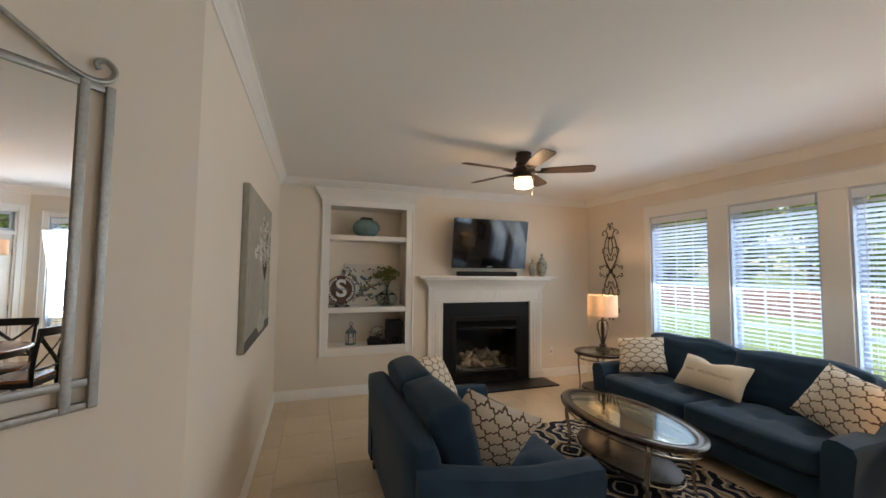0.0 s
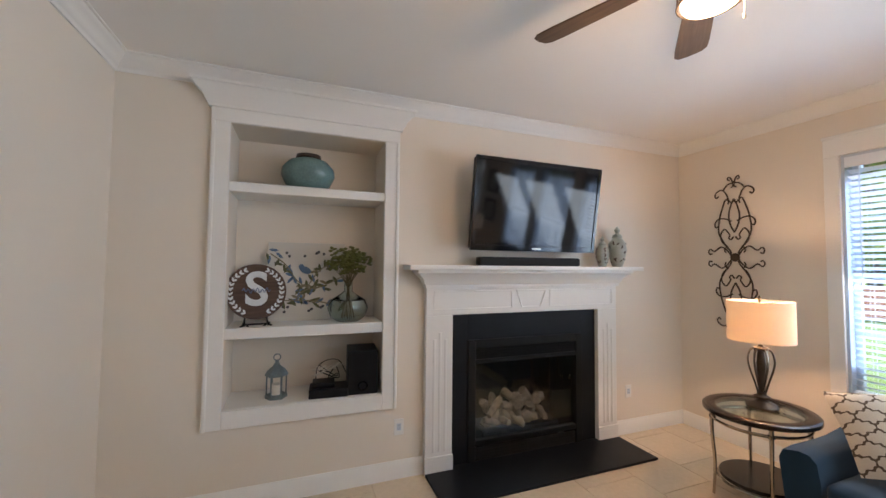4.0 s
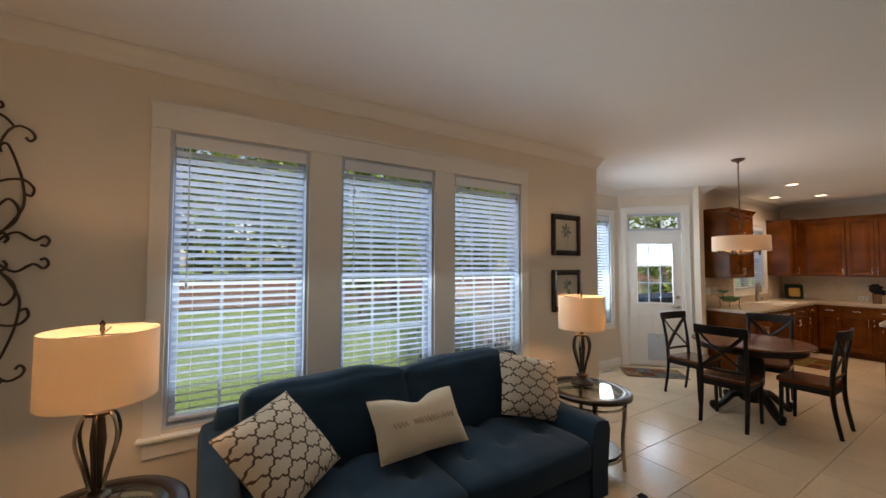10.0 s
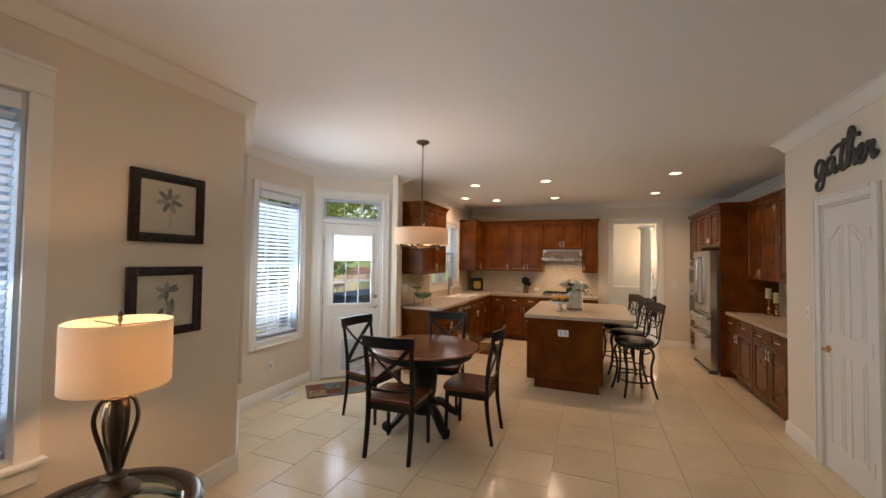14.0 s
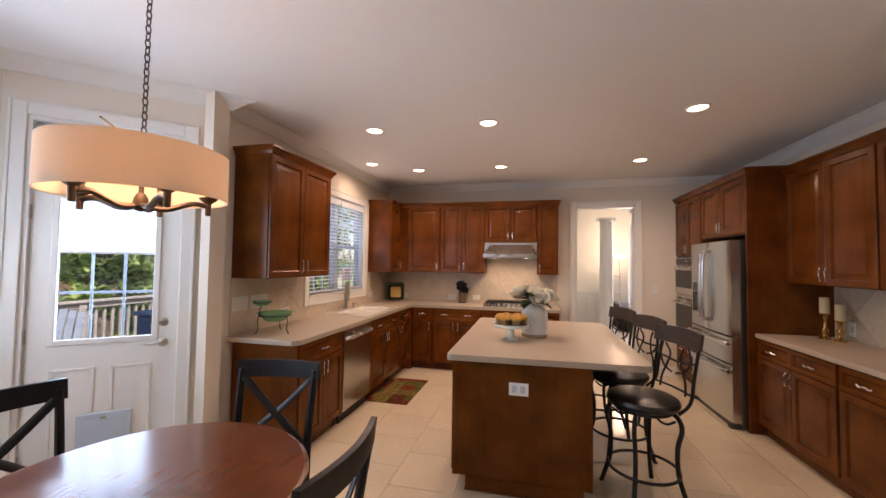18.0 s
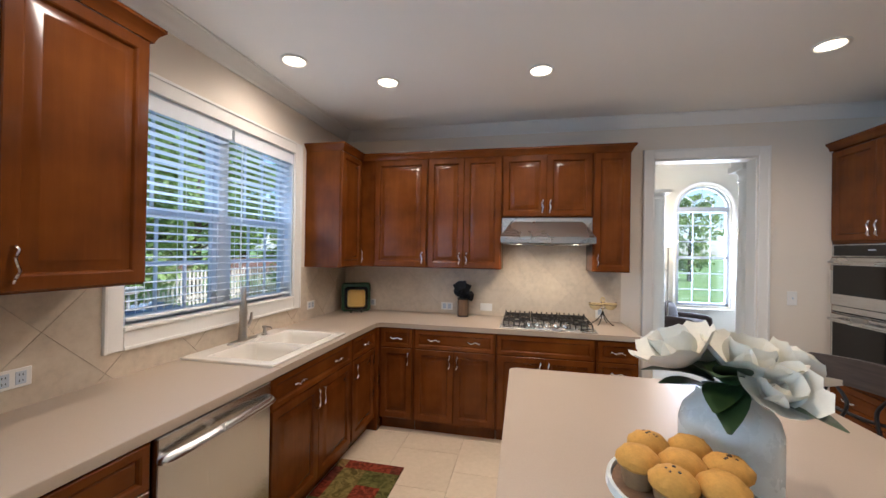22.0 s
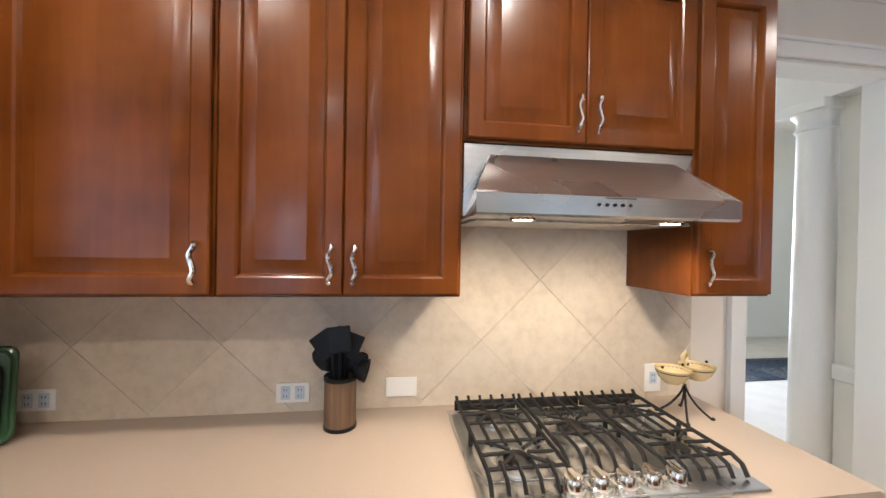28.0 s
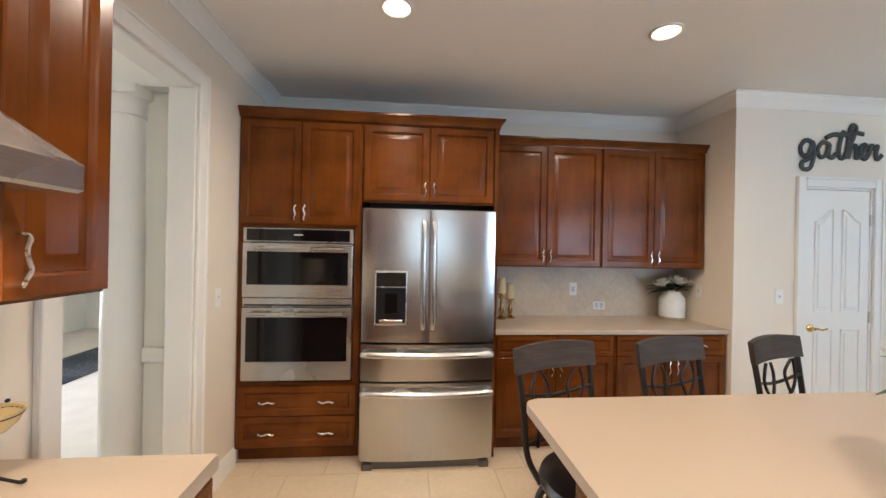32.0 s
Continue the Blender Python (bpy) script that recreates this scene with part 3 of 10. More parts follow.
part("window_apron", rounded(a0 - 0.088, -0.022, lo - 0.135, b0 + 0.088, -0.0005, lo - 0.042, 0.006), WHITE, trim)
for m, (a, b) in ((M_A, BAY_A), (M_B, BAY_B)):
    n_win += 1
    window("window_%d" % n_win, m, a, b, 0.67, 2.335, "white double-hung bay window with divided panes", light=2.0, rise=-0.3)
    blind(m, a + 0.018, b - 0.018, 0.69, 2.317, "white slatted blind, lowered with its slats open")
    tr = tagged(thing("trim_bay_window", m, "white casing round a bay window", "window casing"), kind="structure")
    casing(m, a, b, 0.67, 2.335, 0.085, tr)
n_win += 1
window("window_%d" % n_win, M_SINK, *KW, "white twin double-hung window over the sink", units=2, light=0.28, rise=0.9)
mid = (KW[0] + KW[1]) / 2
for a, b in ((KW[0] + 0.018, mid - 0.006), (mid + 0.006, KW[1] - 0.018)):
    blind(M_SINK, a, b, KW[2] + 0.02, KW[3] - 0.018, "white slatted blind over the sink, slats open", tilt=-7)
tr = tagged(thing("trim_sink_window", M_SINK, "white casing round the sink window", "window casing"), kind="structure")
casing(M_SINK, *KW, 0.09, tr)
part("window_sill", rounded(KW[0] - 0.0, -0.03, KW[2] + 0.0, KW[1] + 0.0, 0.03, KW[2] + 0.019, 0.005), WHITE, tr)

def shade_mat(name, color, amount=0.55):
    """Lamp-shade cloth that lets light through."""
    m = bpy.data.materials.new(name)
    m.use_nodes = True
    t = m.node_tree
    b = t.nodes["Principled BSDF"]
    b.inputs["Roughness"].default_value = 0.9
    w = node(t, "TexNoise", {"Vector": coords(t, (1, 1, 1)), "Scale": 500.0, "Detail": 2.0})
    c = ramp(t, w.outputs["Fac"], [(0.3, tone(color, 0.92)), (0.7, tone(color, 1.04))])
    t.links.new(c, b.inputs["Base Color"])
    tr = node(t, "BsdfTranslucent", {"Color": c})
    mx = node(t, "MixShader", {0: amount, 1: b.outputs[0], 2: tr.outputs[0]})
    t.links.new(mx.outputs[0], t.nodes["Material Output"].inputs["Surface"])
    return m


# ---- garden door with its transom ----
gd = tagged(thing("door_1", M_C, "white garden door with a half-raised shade behind glass, closed", "door"), kind="structure")
a, b = DOOR
frame_bm = bmesh.new()
for q in ((a, 0.0, 0.0, a + 0.022, 0.13, 2.40), (b - 0.022, 0.0, 0.0, b, 0.13, 2.40), (a + 0.022, 0, 2.378, b - 0.022, 0.13, 2.40), (a + 0.022, 0.0, 2.052, b - 0.022, 0.12, 2.105)):
    box(frame_bm, *q)
part("door_frame", frame_bm, WHITE, gd, smooth=False)
part("threshold", rounded(a + 0.022, 0.0, 0.0, b - 0.022, 0.13, 0.018, 0.004), NICKEL, gd)
leaf = part("door_leaf", bmesh.new(), WHITE, gd)
bm = bmesh.new()
x0, x1 = a + 0.025, b - 0.025
g0, g1, gz0, gz1 = x0 + 0.130, x1 - 0.120, 0.98, 1.90
for q in ((x0, 0.02, x1, 0.98), (x0, 1.90, x1, 2.048), (x0, 0.98, g0, 1.90), (g1, 0.98, x1, 1.90)):
    box(bm, q[0], 0.03, q[1], q[2], 0.072, q[3])
leaf.data = mesh_of("door_leaf", bm, WHITE, smooth=False)
lite = bmesh.new()
for q in ((g0 - 0.03, gz0 - 0.03, g0 + 0.006, gz1 + 0.03), (g1 - 0.006, gz0 - 0.03, g1 + 0.03, gz1 + 0.03), (g0, gz0 - 0.03, g1, gz0 + 0.006), (g0, gz1 - 0.006, g1, gz1 + 0.03)):
    box(lite, q[0], 0.018, q[1], q[2], 0.03, q[3], 0.004, 1)
part("lite_frame", lite, WHITE, leaf)
for c in (1, 2):
    x = g0 + (g1 - g0) * c / 3
    part("muntin", rounded(x - 0.008, 0.05, gz0, x + 0.008, 0.062, gz1), VINYL, leaf)
for c in (1, 2):
    z = gz0 + (gz1 - gz0) * c / 3
    part("muntin", rounded(g0, 0.051, z - 0.008, g1, 0.061, z + 0.008), VINYL, leaf)
pn = part("pane", rounded(g0, 0.044, gz0, g1, 0.048, gz1, 0, 1), PANE, leaf, smooth=False)
pn.visible_shadow = False
SHADE = shade_mat("white_pleated_shade", (0.86, 0.87, 0.88), 0.6)
sh = bmesh.new()
zs = [1.56 + 0.34 * k / 34 for k in range(35)]
prev = None
for k, z in enumerate(zs):
    row = [sh.verts.new((x, 0.036 + (0.004 if k % 2 else 0), z)) for x in (g0 + 0.008, g1 - 0.008)]
    if prev:
        sh.faces.new((prev[0], prev[1], row[1], row[0]))
    prev = row
part("pleated_shade", sh, SHADE, leaf, "white pleated shade, half lowered", smooth=False)
part("shade_rail", rounded(g0 + 0.006, 0.033, 1.545, g1 - 0.006, 0.043, 1.562), WHITE, leaf)
for px0, px1, pz0, pz1 in ((x0 + 0.12, x0 + 0.34, 0.20, 0.80), (x1 - 0.34, x1 - 0.12, 0.20, 0.80)):
    pnl = bmesh.new()
    for q in ((px0, pz0, px0 + 0.02, pz1), (px1 - 0.02, pz0, px1, pz1), (px0 + 0.02, pz0, px1 - 0.02, pz0 + 0.02), (px0 + 0.02, pz1 - 0.02, px1 - 0.02, pz1)):
        box(pnl, q[0], 0.022, q[1], q[2], 0.03, q[3], 0.004, 1)
    part("panel_moulding", pnl, WHITE, leaf)
pet = part("pet_door", rounded(x0 + 0.26, 0.012, 0.10, x0 + 0.54, 0.030, 0.50, 0.008), VINYL, leaf, "white framed pet door")
part("pet_door_flap", rounded(x0 + 0.29, 0.008, 0.13, x0 + 0.51, 0.013, 0.46, 0.003), VINYL, pet)
part("pet_door_knob", rounded(x0 + 0.385, 0.000, 0.455, x0 + 0.415, 0.010, 0.475, 0.003), NICKEL, pet)


def knob_set(parent, x, z, y, m_lever, lever=True, side=-1):
    rose = bmesh.new()
    lathe(rose, [(0, 0), (0.030, 0), (0.030, 0.006), (0.020, 0.012), (0.011, 0.014), (0.011, 0.045), (0, 0.046)], 18, m=pose(x, y, z, 90))
    r = part("rose", rose, m_lever, parent)
    bm = bmesh.new()
    if lever:
        tube(bm, smooth_line([(x, y - 0.042, z), (x + side * 0.02, y - 0.047, z + 0.004), (x + side * 0.06, y - 0.048, z - 0.006), (x + side * 0.105, y - 0.046, z + 0.006)]), 0.0095, 8, flat=0.7, taper=lambda k: 1 - 0.4 * k)
        part("lever", bm, m_lever, r)
    else:
        lathe(bm, [(0, 0.035), (0.018, 0.038), (0.028, 0.052), (0.024, 0.066), (0, 0.070)], 18, m=pose(x, y, z, 90))
        part("knob", bm, m_lever, r)


knob_set(leaf, x1 - 0.06, 0.93, 0.03, NICKEL)
dead = bmesh.new()
lathe(dead, [(0, 0), (0.030, 0), (0.029, 0.010), (0.018, 0.014), (0, 0.014)], 18, m=pose(x1 - 0.06, 0.03, 1.07, 90))
part("deadbolt", dead, NICKEL, leaf)
for z in (0.25, 1.02, 1.80):
    hg = bmesh.new()
    tube(hg, [(a + 0.024, 0.024, z - 0.045), (a + 0.024, 0.024, z + 0.045)], 0.007, 8)
    part("hinge", hg, NICKEL, gd)
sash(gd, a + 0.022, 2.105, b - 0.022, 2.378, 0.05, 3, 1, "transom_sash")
tr = tagged(thing("trim_garden_door", M_C, "white casing round the garden door", "door casing"), kind="structure")
casing(M_C, a, b, 0.0, 2.40, 0.085, tr, floor=True)
c = M_C @ Vector(((a + b) / 2, 0.22, 1.45))
lamp("window_skylight", "AREA", look(c, c + M_C.to_3x3() @ Vector((0, -1, 0))), WINDOW_LIGHT * 2.0, SKY, size=0.6, size_y=0.9)

# ---- cased opening to the next rooms ----
tr = tagged(thing("trim_opening", M_RANGE, "white casing round an open doorway", "door casing"), kind="structure")
oa, ob_ = XK + 0.14 - OPEN[1], XK + 0.14 - OPEN[0]
casing(M_RANGE, oa, ob_, 0.0, OPEN[2], 0.085, tr, floor=True)
for q in ((oa, 0.0, 0.0, oa + 0.015, 0.14, OPEN[2]), (ob_ - 0.015, 0.0, 0.0, ob_, 0.14, OPEN[2]), (oa + 0.015, 0.0, OPEN[2] - 0.015, ob_ - 0.015, 0.14, OPEN[2])):
    part("jamb", rounded(*q, 0.002, 1), WHITE, tr)

# ---- pantry door ----
pd = tagged(thing("door_2", M_PAN, "white two-panel pantry door with brass knob, closed", "door"), kind="structure")
a, b, top = PD
for q in ((a, 0.0, 0.0, a + 0.018, 0.1, top), (b - 0.018, 0.0, 0.0, b, 0.1, top), (a + 0.018, 0, top - 0.018, b - 0.018, 0.1, top)):
    part("jamb", rounded(*q, 0.002, 1), WHITE, pd)
leaf2 = part("door_leaf", rounded(a + 0.021, 0.004, 0.008, b - 0.021, 0.04, top - 0.021, 0.002, 1), WHITE, pd)


def arch_panel(x0, z0, x1, z1, rise):
    """The raised outline of a door panel, its head swept up towards one side."""
    pts = [(x0, z0), (x1, z0), (x1, z1 + max(rise, 0.0))]
    for k in range(1, 12):
        t = k / 12
        pts.append((x1 + (x0 - x1) * t, z1 + abs(rise) * (0.5 - 0.5 * math.cos(math.pi * (1 - t if rise > 0 else t)))))
    pts.append((x0, z1 + (abs(rise) if rise < 0 else 0.0)))
    return pts


for z0, z1, rise in ((0.22, 0.92, 0.0), (1.06, 1.78, 0.10)):
    for x0, x1, rise in ((a + 0.105, (a + b) / 2 - 0.04, rise), ((a + b) / 2 + 0.04, b - 0.105, -rise)):
        bm = bmesh.new()
        line = [Vector((x, 0.003, z)) for x, z in arch_panel(x0, z0, x1, z1, rise)]
        tube(bm, line, 0.008, 6, closed=True, flat=0.6)
        part("panel_moulding", bm, WHITE, leaf2)
        bm = bmesh.new()
        inner = [(x, z) for x, z in arch_panel(x0 + 0.03, z0 + 0.03, x1 - 0.03, z1 - 0.03, rise * 0.8)]
        prism(bm, inner, 0.0, 0.007, 0.005, m=Matrix(((1, 0, 0, 0), (0, 0, -1, 0.0045), (0, 1, 0, 0), (0, 0, 0, 1))), seg=1)
        part("panel", bm, WHITE, leaf2)
knob_set(leaf2, a + 0.075, 0.93, 0.004, BRASS, lever=True, side=1)
for z in (0.25, 1.02, 1.80):
    hg = bmesh.new()
    tube(hg, [(b - 0.02, -0.004, z - 0.045), (b - 0.02, -0.004, z + 0.045)], 0.007, 8)
    part("hinge", hg, NICKEL, pd)
tr = tagged(thing("trim_pantry_door", M_PAN, "white casing round the pantry door", "door casing"), kind="structure")
casing(M_PAN, a, b, 0.0, top, 0.075, tr, floor=True)

# ---- kitchen cabinets ----
def raised_door(w, h, stile=0.058, thick=0.02):
    """A raised-panel front, its face towards -y, standing on z = 0."""
    bm = bmesh.new()
    stile = min(stile, w * 0.22, h * 0.26)
    rings = [(0.0, 0.0), (0.0, -thick + 0.004), (0.004, -thick), (stile - 0.012, -thick), (stile - 0.006, -thick + 0.004), (stile - 0.001, -thick + 0.014), (stile + 0.008, -thick + 0.014), (stile + 0.034, -thick + 0.003), (stile + 0.038, -thick + 0.002)]
    if min(w, h) < 2 * (stile + 0.05):
        rings = rings[:6] + [(stile + 0.004, -thick + 0.010)]
    loops = [[bm.verts.new(p) for p in ((i, y, i), (w - i, y, i), (w - i, y, h - i), (i, y, h - i))] for i, y in rings]
    for a, b in zip(loops, loops[1:]):
        for k in range(4):
            bm.faces.new((a[k], a[(k + 1) % 4], b[(k + 1) % 4], b[k]))
    bm.faces.new(loops[-1])
    bm.faces.new(loops[0][::-1])
    return bm


def pull(length=0.105):
    """A wavy cast pull standing along x, off the face by -y."""
    bm = bmesh.new()
    h = length / 2
    pts = [(-h, 0, 0.002), (-h, -0.016, 0.002), (-h * 0.8, -0.024, 0.004), (-h * 0.4, -0.026, -0.005), (0, -0.025, 0.0), (h * 0.4, -0.026, 0.005), (h * 0.8, -0.024, -0.004), (h, -0.016, -0.002), (h, 0, -0.002)]
    tube(bm, smooth_line(pts, 4), 0.0068, 7, flat=0.75)
    return bm


DOOR_MESH, PULLS = {}, {}


def front(name, parent, x, z, w, h, upright=True, pulls=(), y=0.0):
    key = (round(w, 3), round(h, 3), upright)
    if key not in DOOR_MESH:
        DOOR_MESH[key] = mesh_of(name, raised_door(w, h), CAB if upright else CAB_H, angle=25)
    d = part(name, DOOR_MESH[key], None, parent, at=pose(x, y, z))
    for px, pz, up in pulls:
        if up not in PULLS:
            PULLS[up] = mesh_of("handle", pull(), CHROME)
        part("handle", PULLS[up], None, d, at=pose(px, -0.0195, pz, 0, 90 if up else 0, 0))
    return d


GAP = 0.003


def fronts_row(cab, x0, x1, z0, z1, n, handles, y=0.0, name="door"):
    """n doors side by side; handles: high or low, and on which side each pull stands."""
    w = (x1 - x0 - GAP * (n - 1)) / n
    for k in range(n):
        side = handles[1][k]
        px = w - 0.03 if side == "r" else 0.03
        pz = 0.085 if handles[0] == "low" else z1 - z0 - 0.085
        front(name, cab, x0 + k * (w + GAP), z0, w, z1 - z0, True, [(px, pz, True)], y)


def base_cabinet(m, w, drawers, doors, sides, label, depth=0.585, drawer_pulls=1, plain_drawer=False, left_panel=False, body_top=0.874):
    cab = thing("base_cabinet", m, label, "cabinet", "base cabinets")
    part("body", rounded(0, 0, 0.10, w, depth, body_top, 0.002, 1), CAB, cab)
    if body_top < 0.87:
        part("front_rail", rounded(0, 0, body_top + 0.0005, w, 0.03, 0.874, 0.001, 1), CAB, cab)
    part("toe_kick", rounded(0.001, 0.055, 0.0, w - 0.001, 0.07, 0.0995, 0, 1), CAB, cab, smooth=False)
    if left_panel:
        part("end_panel", rounded(-0.004, -0.001, 0.0, -0.0003, depth, 0.874, 0.001, 1), CAB, cab)
    top, bottom, split = 0.864, 0.115, 0.705
    if doors == 0:
        hs = [(0.115, 0.390), (0.395, 0.548), (0.553, 0.706), (0.711, 0.864)]
        for z0, z1 in hs:
            front("drawer", cab, 0.012, z0, w - 0.024, z1 - z0, False, [(w / 2 - 0.012, (z1 - z0) / 2, False)])
        return cab
    dw = (w - 0.024 - GAP * (drawers - 1)) / max(drawers, 1)
    for k in range(drawers):
        ps = [] if plain_drawer else [(dw * (j + 0.5) / drawer_pulls if drawer_pulls > 1 else dw / 2, (top - split) / 2, False) for j in range(drawer_pulls)]
        front("drawer", cab, 0.012 + k * (dw + GAP), split + 0.005, dw, top - split - 0.005, False, ps)
    fronts_row(cab, 0.012, w - 0.012, bottom, split, doors, ("high", sides))
    return cab


CROWN_CAB = [(0.0, 0.0), (0.005, 0.0), (0.008, 0.012), (0.016, 0.030), (0.030, 0.046), (0.035, 0.050), (0.035, 0.064), (0.0, 0.064)]


def upper_cabinet(m, w, z0, z1, doors, sides, label, depth=0.31, crown_path=None, y_front=0.0):
    cab = thing("wall_cabinet", m, label, "cabinet", "wall cabinets")
    part("body", rounded(0, 0, z0, w, depth, z1, 0.002, 1), CAB, cab)
    fronts_row(cab, 0.008, w - 0.008, z0 + 0.008, z1 - 0.012, doors, ("low", sides))
    if crown_path:
        bm = bmesh.new()
        sweep(bm, crown_path, [(d, z + z1 - 0.012) for d, z in CROWN_CAB])
        part("crown", bm, CAB_H, cab)
    return cab


CHERRY = "cherry-stained raised-panel "
FX, FY, FFX = XK - 0.61, YR + 0.62, 0.79
S = lambda y, z=0.0: pose(FX, y, z, 0, 0, -90)  # noqa: E731  facing the sink wall
R = lambda x, z=0.0, y=FY: pose(x, y, z, 0, 0, 180)  # noqa: E731  facing the cooktop wall
F = lambda y, x=FFX: pose(x, y, 0, 0, 0, 90)  # noqa: E731  facing the refrigerator wall
base_cabinet(S(-2.722), 0.685, 1, 2, "rl", CHERRY + "base cabinet at the counter's end", left_panel=True)
base_cabinet(S(-4.015), 0.905, 1, 2, "rl", CHERRY + "sink base cabinet", drawer_pulls=2, body_top=0.70)
base_cabinet(S(-4.923), 0.44, 1, 1, "l", CHERRY + "narrow base cabinet by the corner")
corner = thing("corner_filler", pose(4.49, -5.41, 0), "cherry-stained corner filler between base cabinets", "cabinet")
part("body", rounded(0, -0.6, 0.0, 0.64, 0.045, 0.874, 0.002, 1), CAB, corner)
base_cabinet(R(4.488), 0.298, 1, 1, "r", CHERRY + "narrow base cabinet by the corner")
base_cabinet(R(4.187), 0.68, 1, 2, "rl", CHERRY + "base cabinet under the counter", drawer_pulls=2)
base_cabinet(R(3.504), 0.75, 1, 2, "rl", CHERRY + "base cabinet under the cooktop", plain_drawer=True)
base_cabinet(R(2.751), 0.30, 3, 0, "", CHERRY + "drawer cabinet beside the doorway")
UZ, UT = 1.372, 2.372
upper_cabinet(pose(4.815, -2.705, 0, 0, 0, -90), 0.905, UZ, UT, 2, "rl", CHERRY + "wide wall cabinet above the counter end", 0.322, [(0, 0.32), (0, -0.02), (0.905, -0.02), (0.905, 0.32)])
UF = -5.69
cc = upper_cabinet(pose(4.815, -5.268, 0, 0, 0, -90), 0.40, UZ, UT, 1, "r", CHERRY + "wall cabinet beside the sink window", 0.322, [(0, 0.32), (0, -0.02), (0.40, -0.02)])
part("side_panel", rounded(0.40, 0.0, UZ, 0.76, 0.322, UT, 0.001, 1), CAB, cc)
RU = lambda x: pose(x, UF, 0, 0, 0, 180)  # noqa: E731
fill = thing("cabinet_filler", RU(4.812), "cherry-stained filler strip between wall cabinets", "cabinet")
part("strip", rounded(0, 0.0, UZ, 0.135, 0.02, UT, 0.001, 1), CAB, fill)
upper_cabinet(RU(4.676), 0.514, UZ, UT, 1, "r", CHERRY + "single-door wall cabinet", 0.338)
upper_cabinet(RU(4.160), 0.668, UZ, UT, 2, "rl", CHERRY + "two-door wall cabinet", 0.338)
upper_cabinet(RU(3.490), 0.748, 1.828, UT, 2, "rl", CHERRY + "short wall cabinet over the range hood", 0.338)
rc = upper_cabinet(RU(2.740), 0.290, UZ, UT, 1, "l", CHERRY + "narrow wall cabinet beside the doorway", 0.338)
bm = bmesh.new()
sweep(bm, [(-2.085, -0.02), (0.29, -0.02), (0.29, 0.335)], [(d, z + UT - 0.012) for d, z in CROWN_CAB])
part("crown", bm, CAB_H, rc)
# tall oven cabinet, refrigerator surround
TF, TT = 0.845, 2.395
ov = thing("tall_cabinet", pose(TF, -6.028, 0, 0, 0, 90), "cherry-stained tall cabinet holding the wall ovens", "cabinet")
body = bmesh.new()
for q in ((0, 0.10, 0.045, TT), (0.785, 0.10, 0.83, TT), (0.045, 0.10, 0.785, 0.56), (0.045, 1.632, 0.785, TT)):
    box(body, q[0], 0, q[1], q[2], 0.60, q[3])
part("body", body, CAB, ov, smooth=False)
part("toe_kick", rounded(0.001, 0.055, 0.0, 0.83, 0.07, 0.0995, 0, 1), CAB, ov, smooth=False)
fronts_row(ov, 0.015, 0.815, 1.655, 2.372, 2, ("low", "rl"))
for z0, z1 in ((0.115, 0.325), (0.330, 0.535)):
    front("drawer", ov, 0.015, z0, 0.80, z1 - z0, False, [(0.2, 0.10, False), (0.6, 0.10, False)])
fs = thing("refrigerator_surround", pose(TF, -5.195, 0, 0, 0, 90), "cherry-stained cabinet and panel enclosing the refrigerator", "cabinet")
part("body", rounded(0, 0, 1.825, 0.945, 0.60, TT, 0.002, 1), CAB, fs)
part("end_panel", rounded(0.945, -0.02, 0.0, 0.975, 0.64, TT, 0.002, 1), CAB, fs)
fronts_row(fs, 0.008, 0.937, 1.838, 2.372, 2, ("low", "rl"))
bm = bmesh.new()
sweep(bm, [(-0.83, -0.02), (0.977, -0.02), (0.977, 0.63)], [(d, z + TT - 0.012) for d, z in CROWN_CAB])
part("crown", bm, CAB_H, fs)
for y, w, n in ((-4.212, 0.938, 2), (-3.272, 0.922, 2)):
    base_cabinet(F(y), w, 2, 2, "rl", CHERRY + "base cabinet beside the refrigerator", depth=0.58)
for y, w in ((-4.212, 0.938), (-3.272, 0.922)):
    upper_cabinet(F(y, 0.545), w, UZ, UT, 2, "rl", CHERRY + "wall cabinet over the side counter", 0.338, [(0, -0.02), (w, -0.02)])


# ---- counters ----
def slab(poly, label, name="countertop", z0=0.876, z1=0.914, round_at=()):
    pts = []
    n = len(poly)
    for k, (p, r) in enumerate(poly):
        p = Vector(p)
        if not r:
            pts.append(tuple(p))
            continue
        a, b = Vector(poly[k - 1][0]), Vector(poly[(k + 1) % n][0])
        u, v = (a - p).normalized(), (b - p).normalized()
        s, e = p + u * r, p + v * r
        for i in range(6):
            t = i / 5
            pts.append(tuple((1 - t) ** 2 * s + 2 * t * (1 - t) * p + t * t * e))
    bm = bmesh.new()
    prism(bm, pts, z0, z1, 0.008)
    return tagged(part(name, bm, COUNTER), label, "countertop")


SINK = (4.578, -4.845, 5.075, -4.085)
CX, CY = XK - 0.636, YR + 0.645
# the L-shaped counter is laid round the sink's cut-out
bm = bmesh.new()
prism(bm, [(CX + 0.05, -2.675), (XK - 0.001, -2.675), (XK - 0.001, SINK[3]), (CX, SINK[3]), (CX, -2.725)][::-1], 0.876, 0.914, 0.006)
box(bm, CX, SINK[1], 0.876, SINK[0], SINK[3], 0.914, 0.0)
box(bm, SINK[2], SINK[1], 0.876, XK - 0.001, SINK[3], 0.914, 0.0)
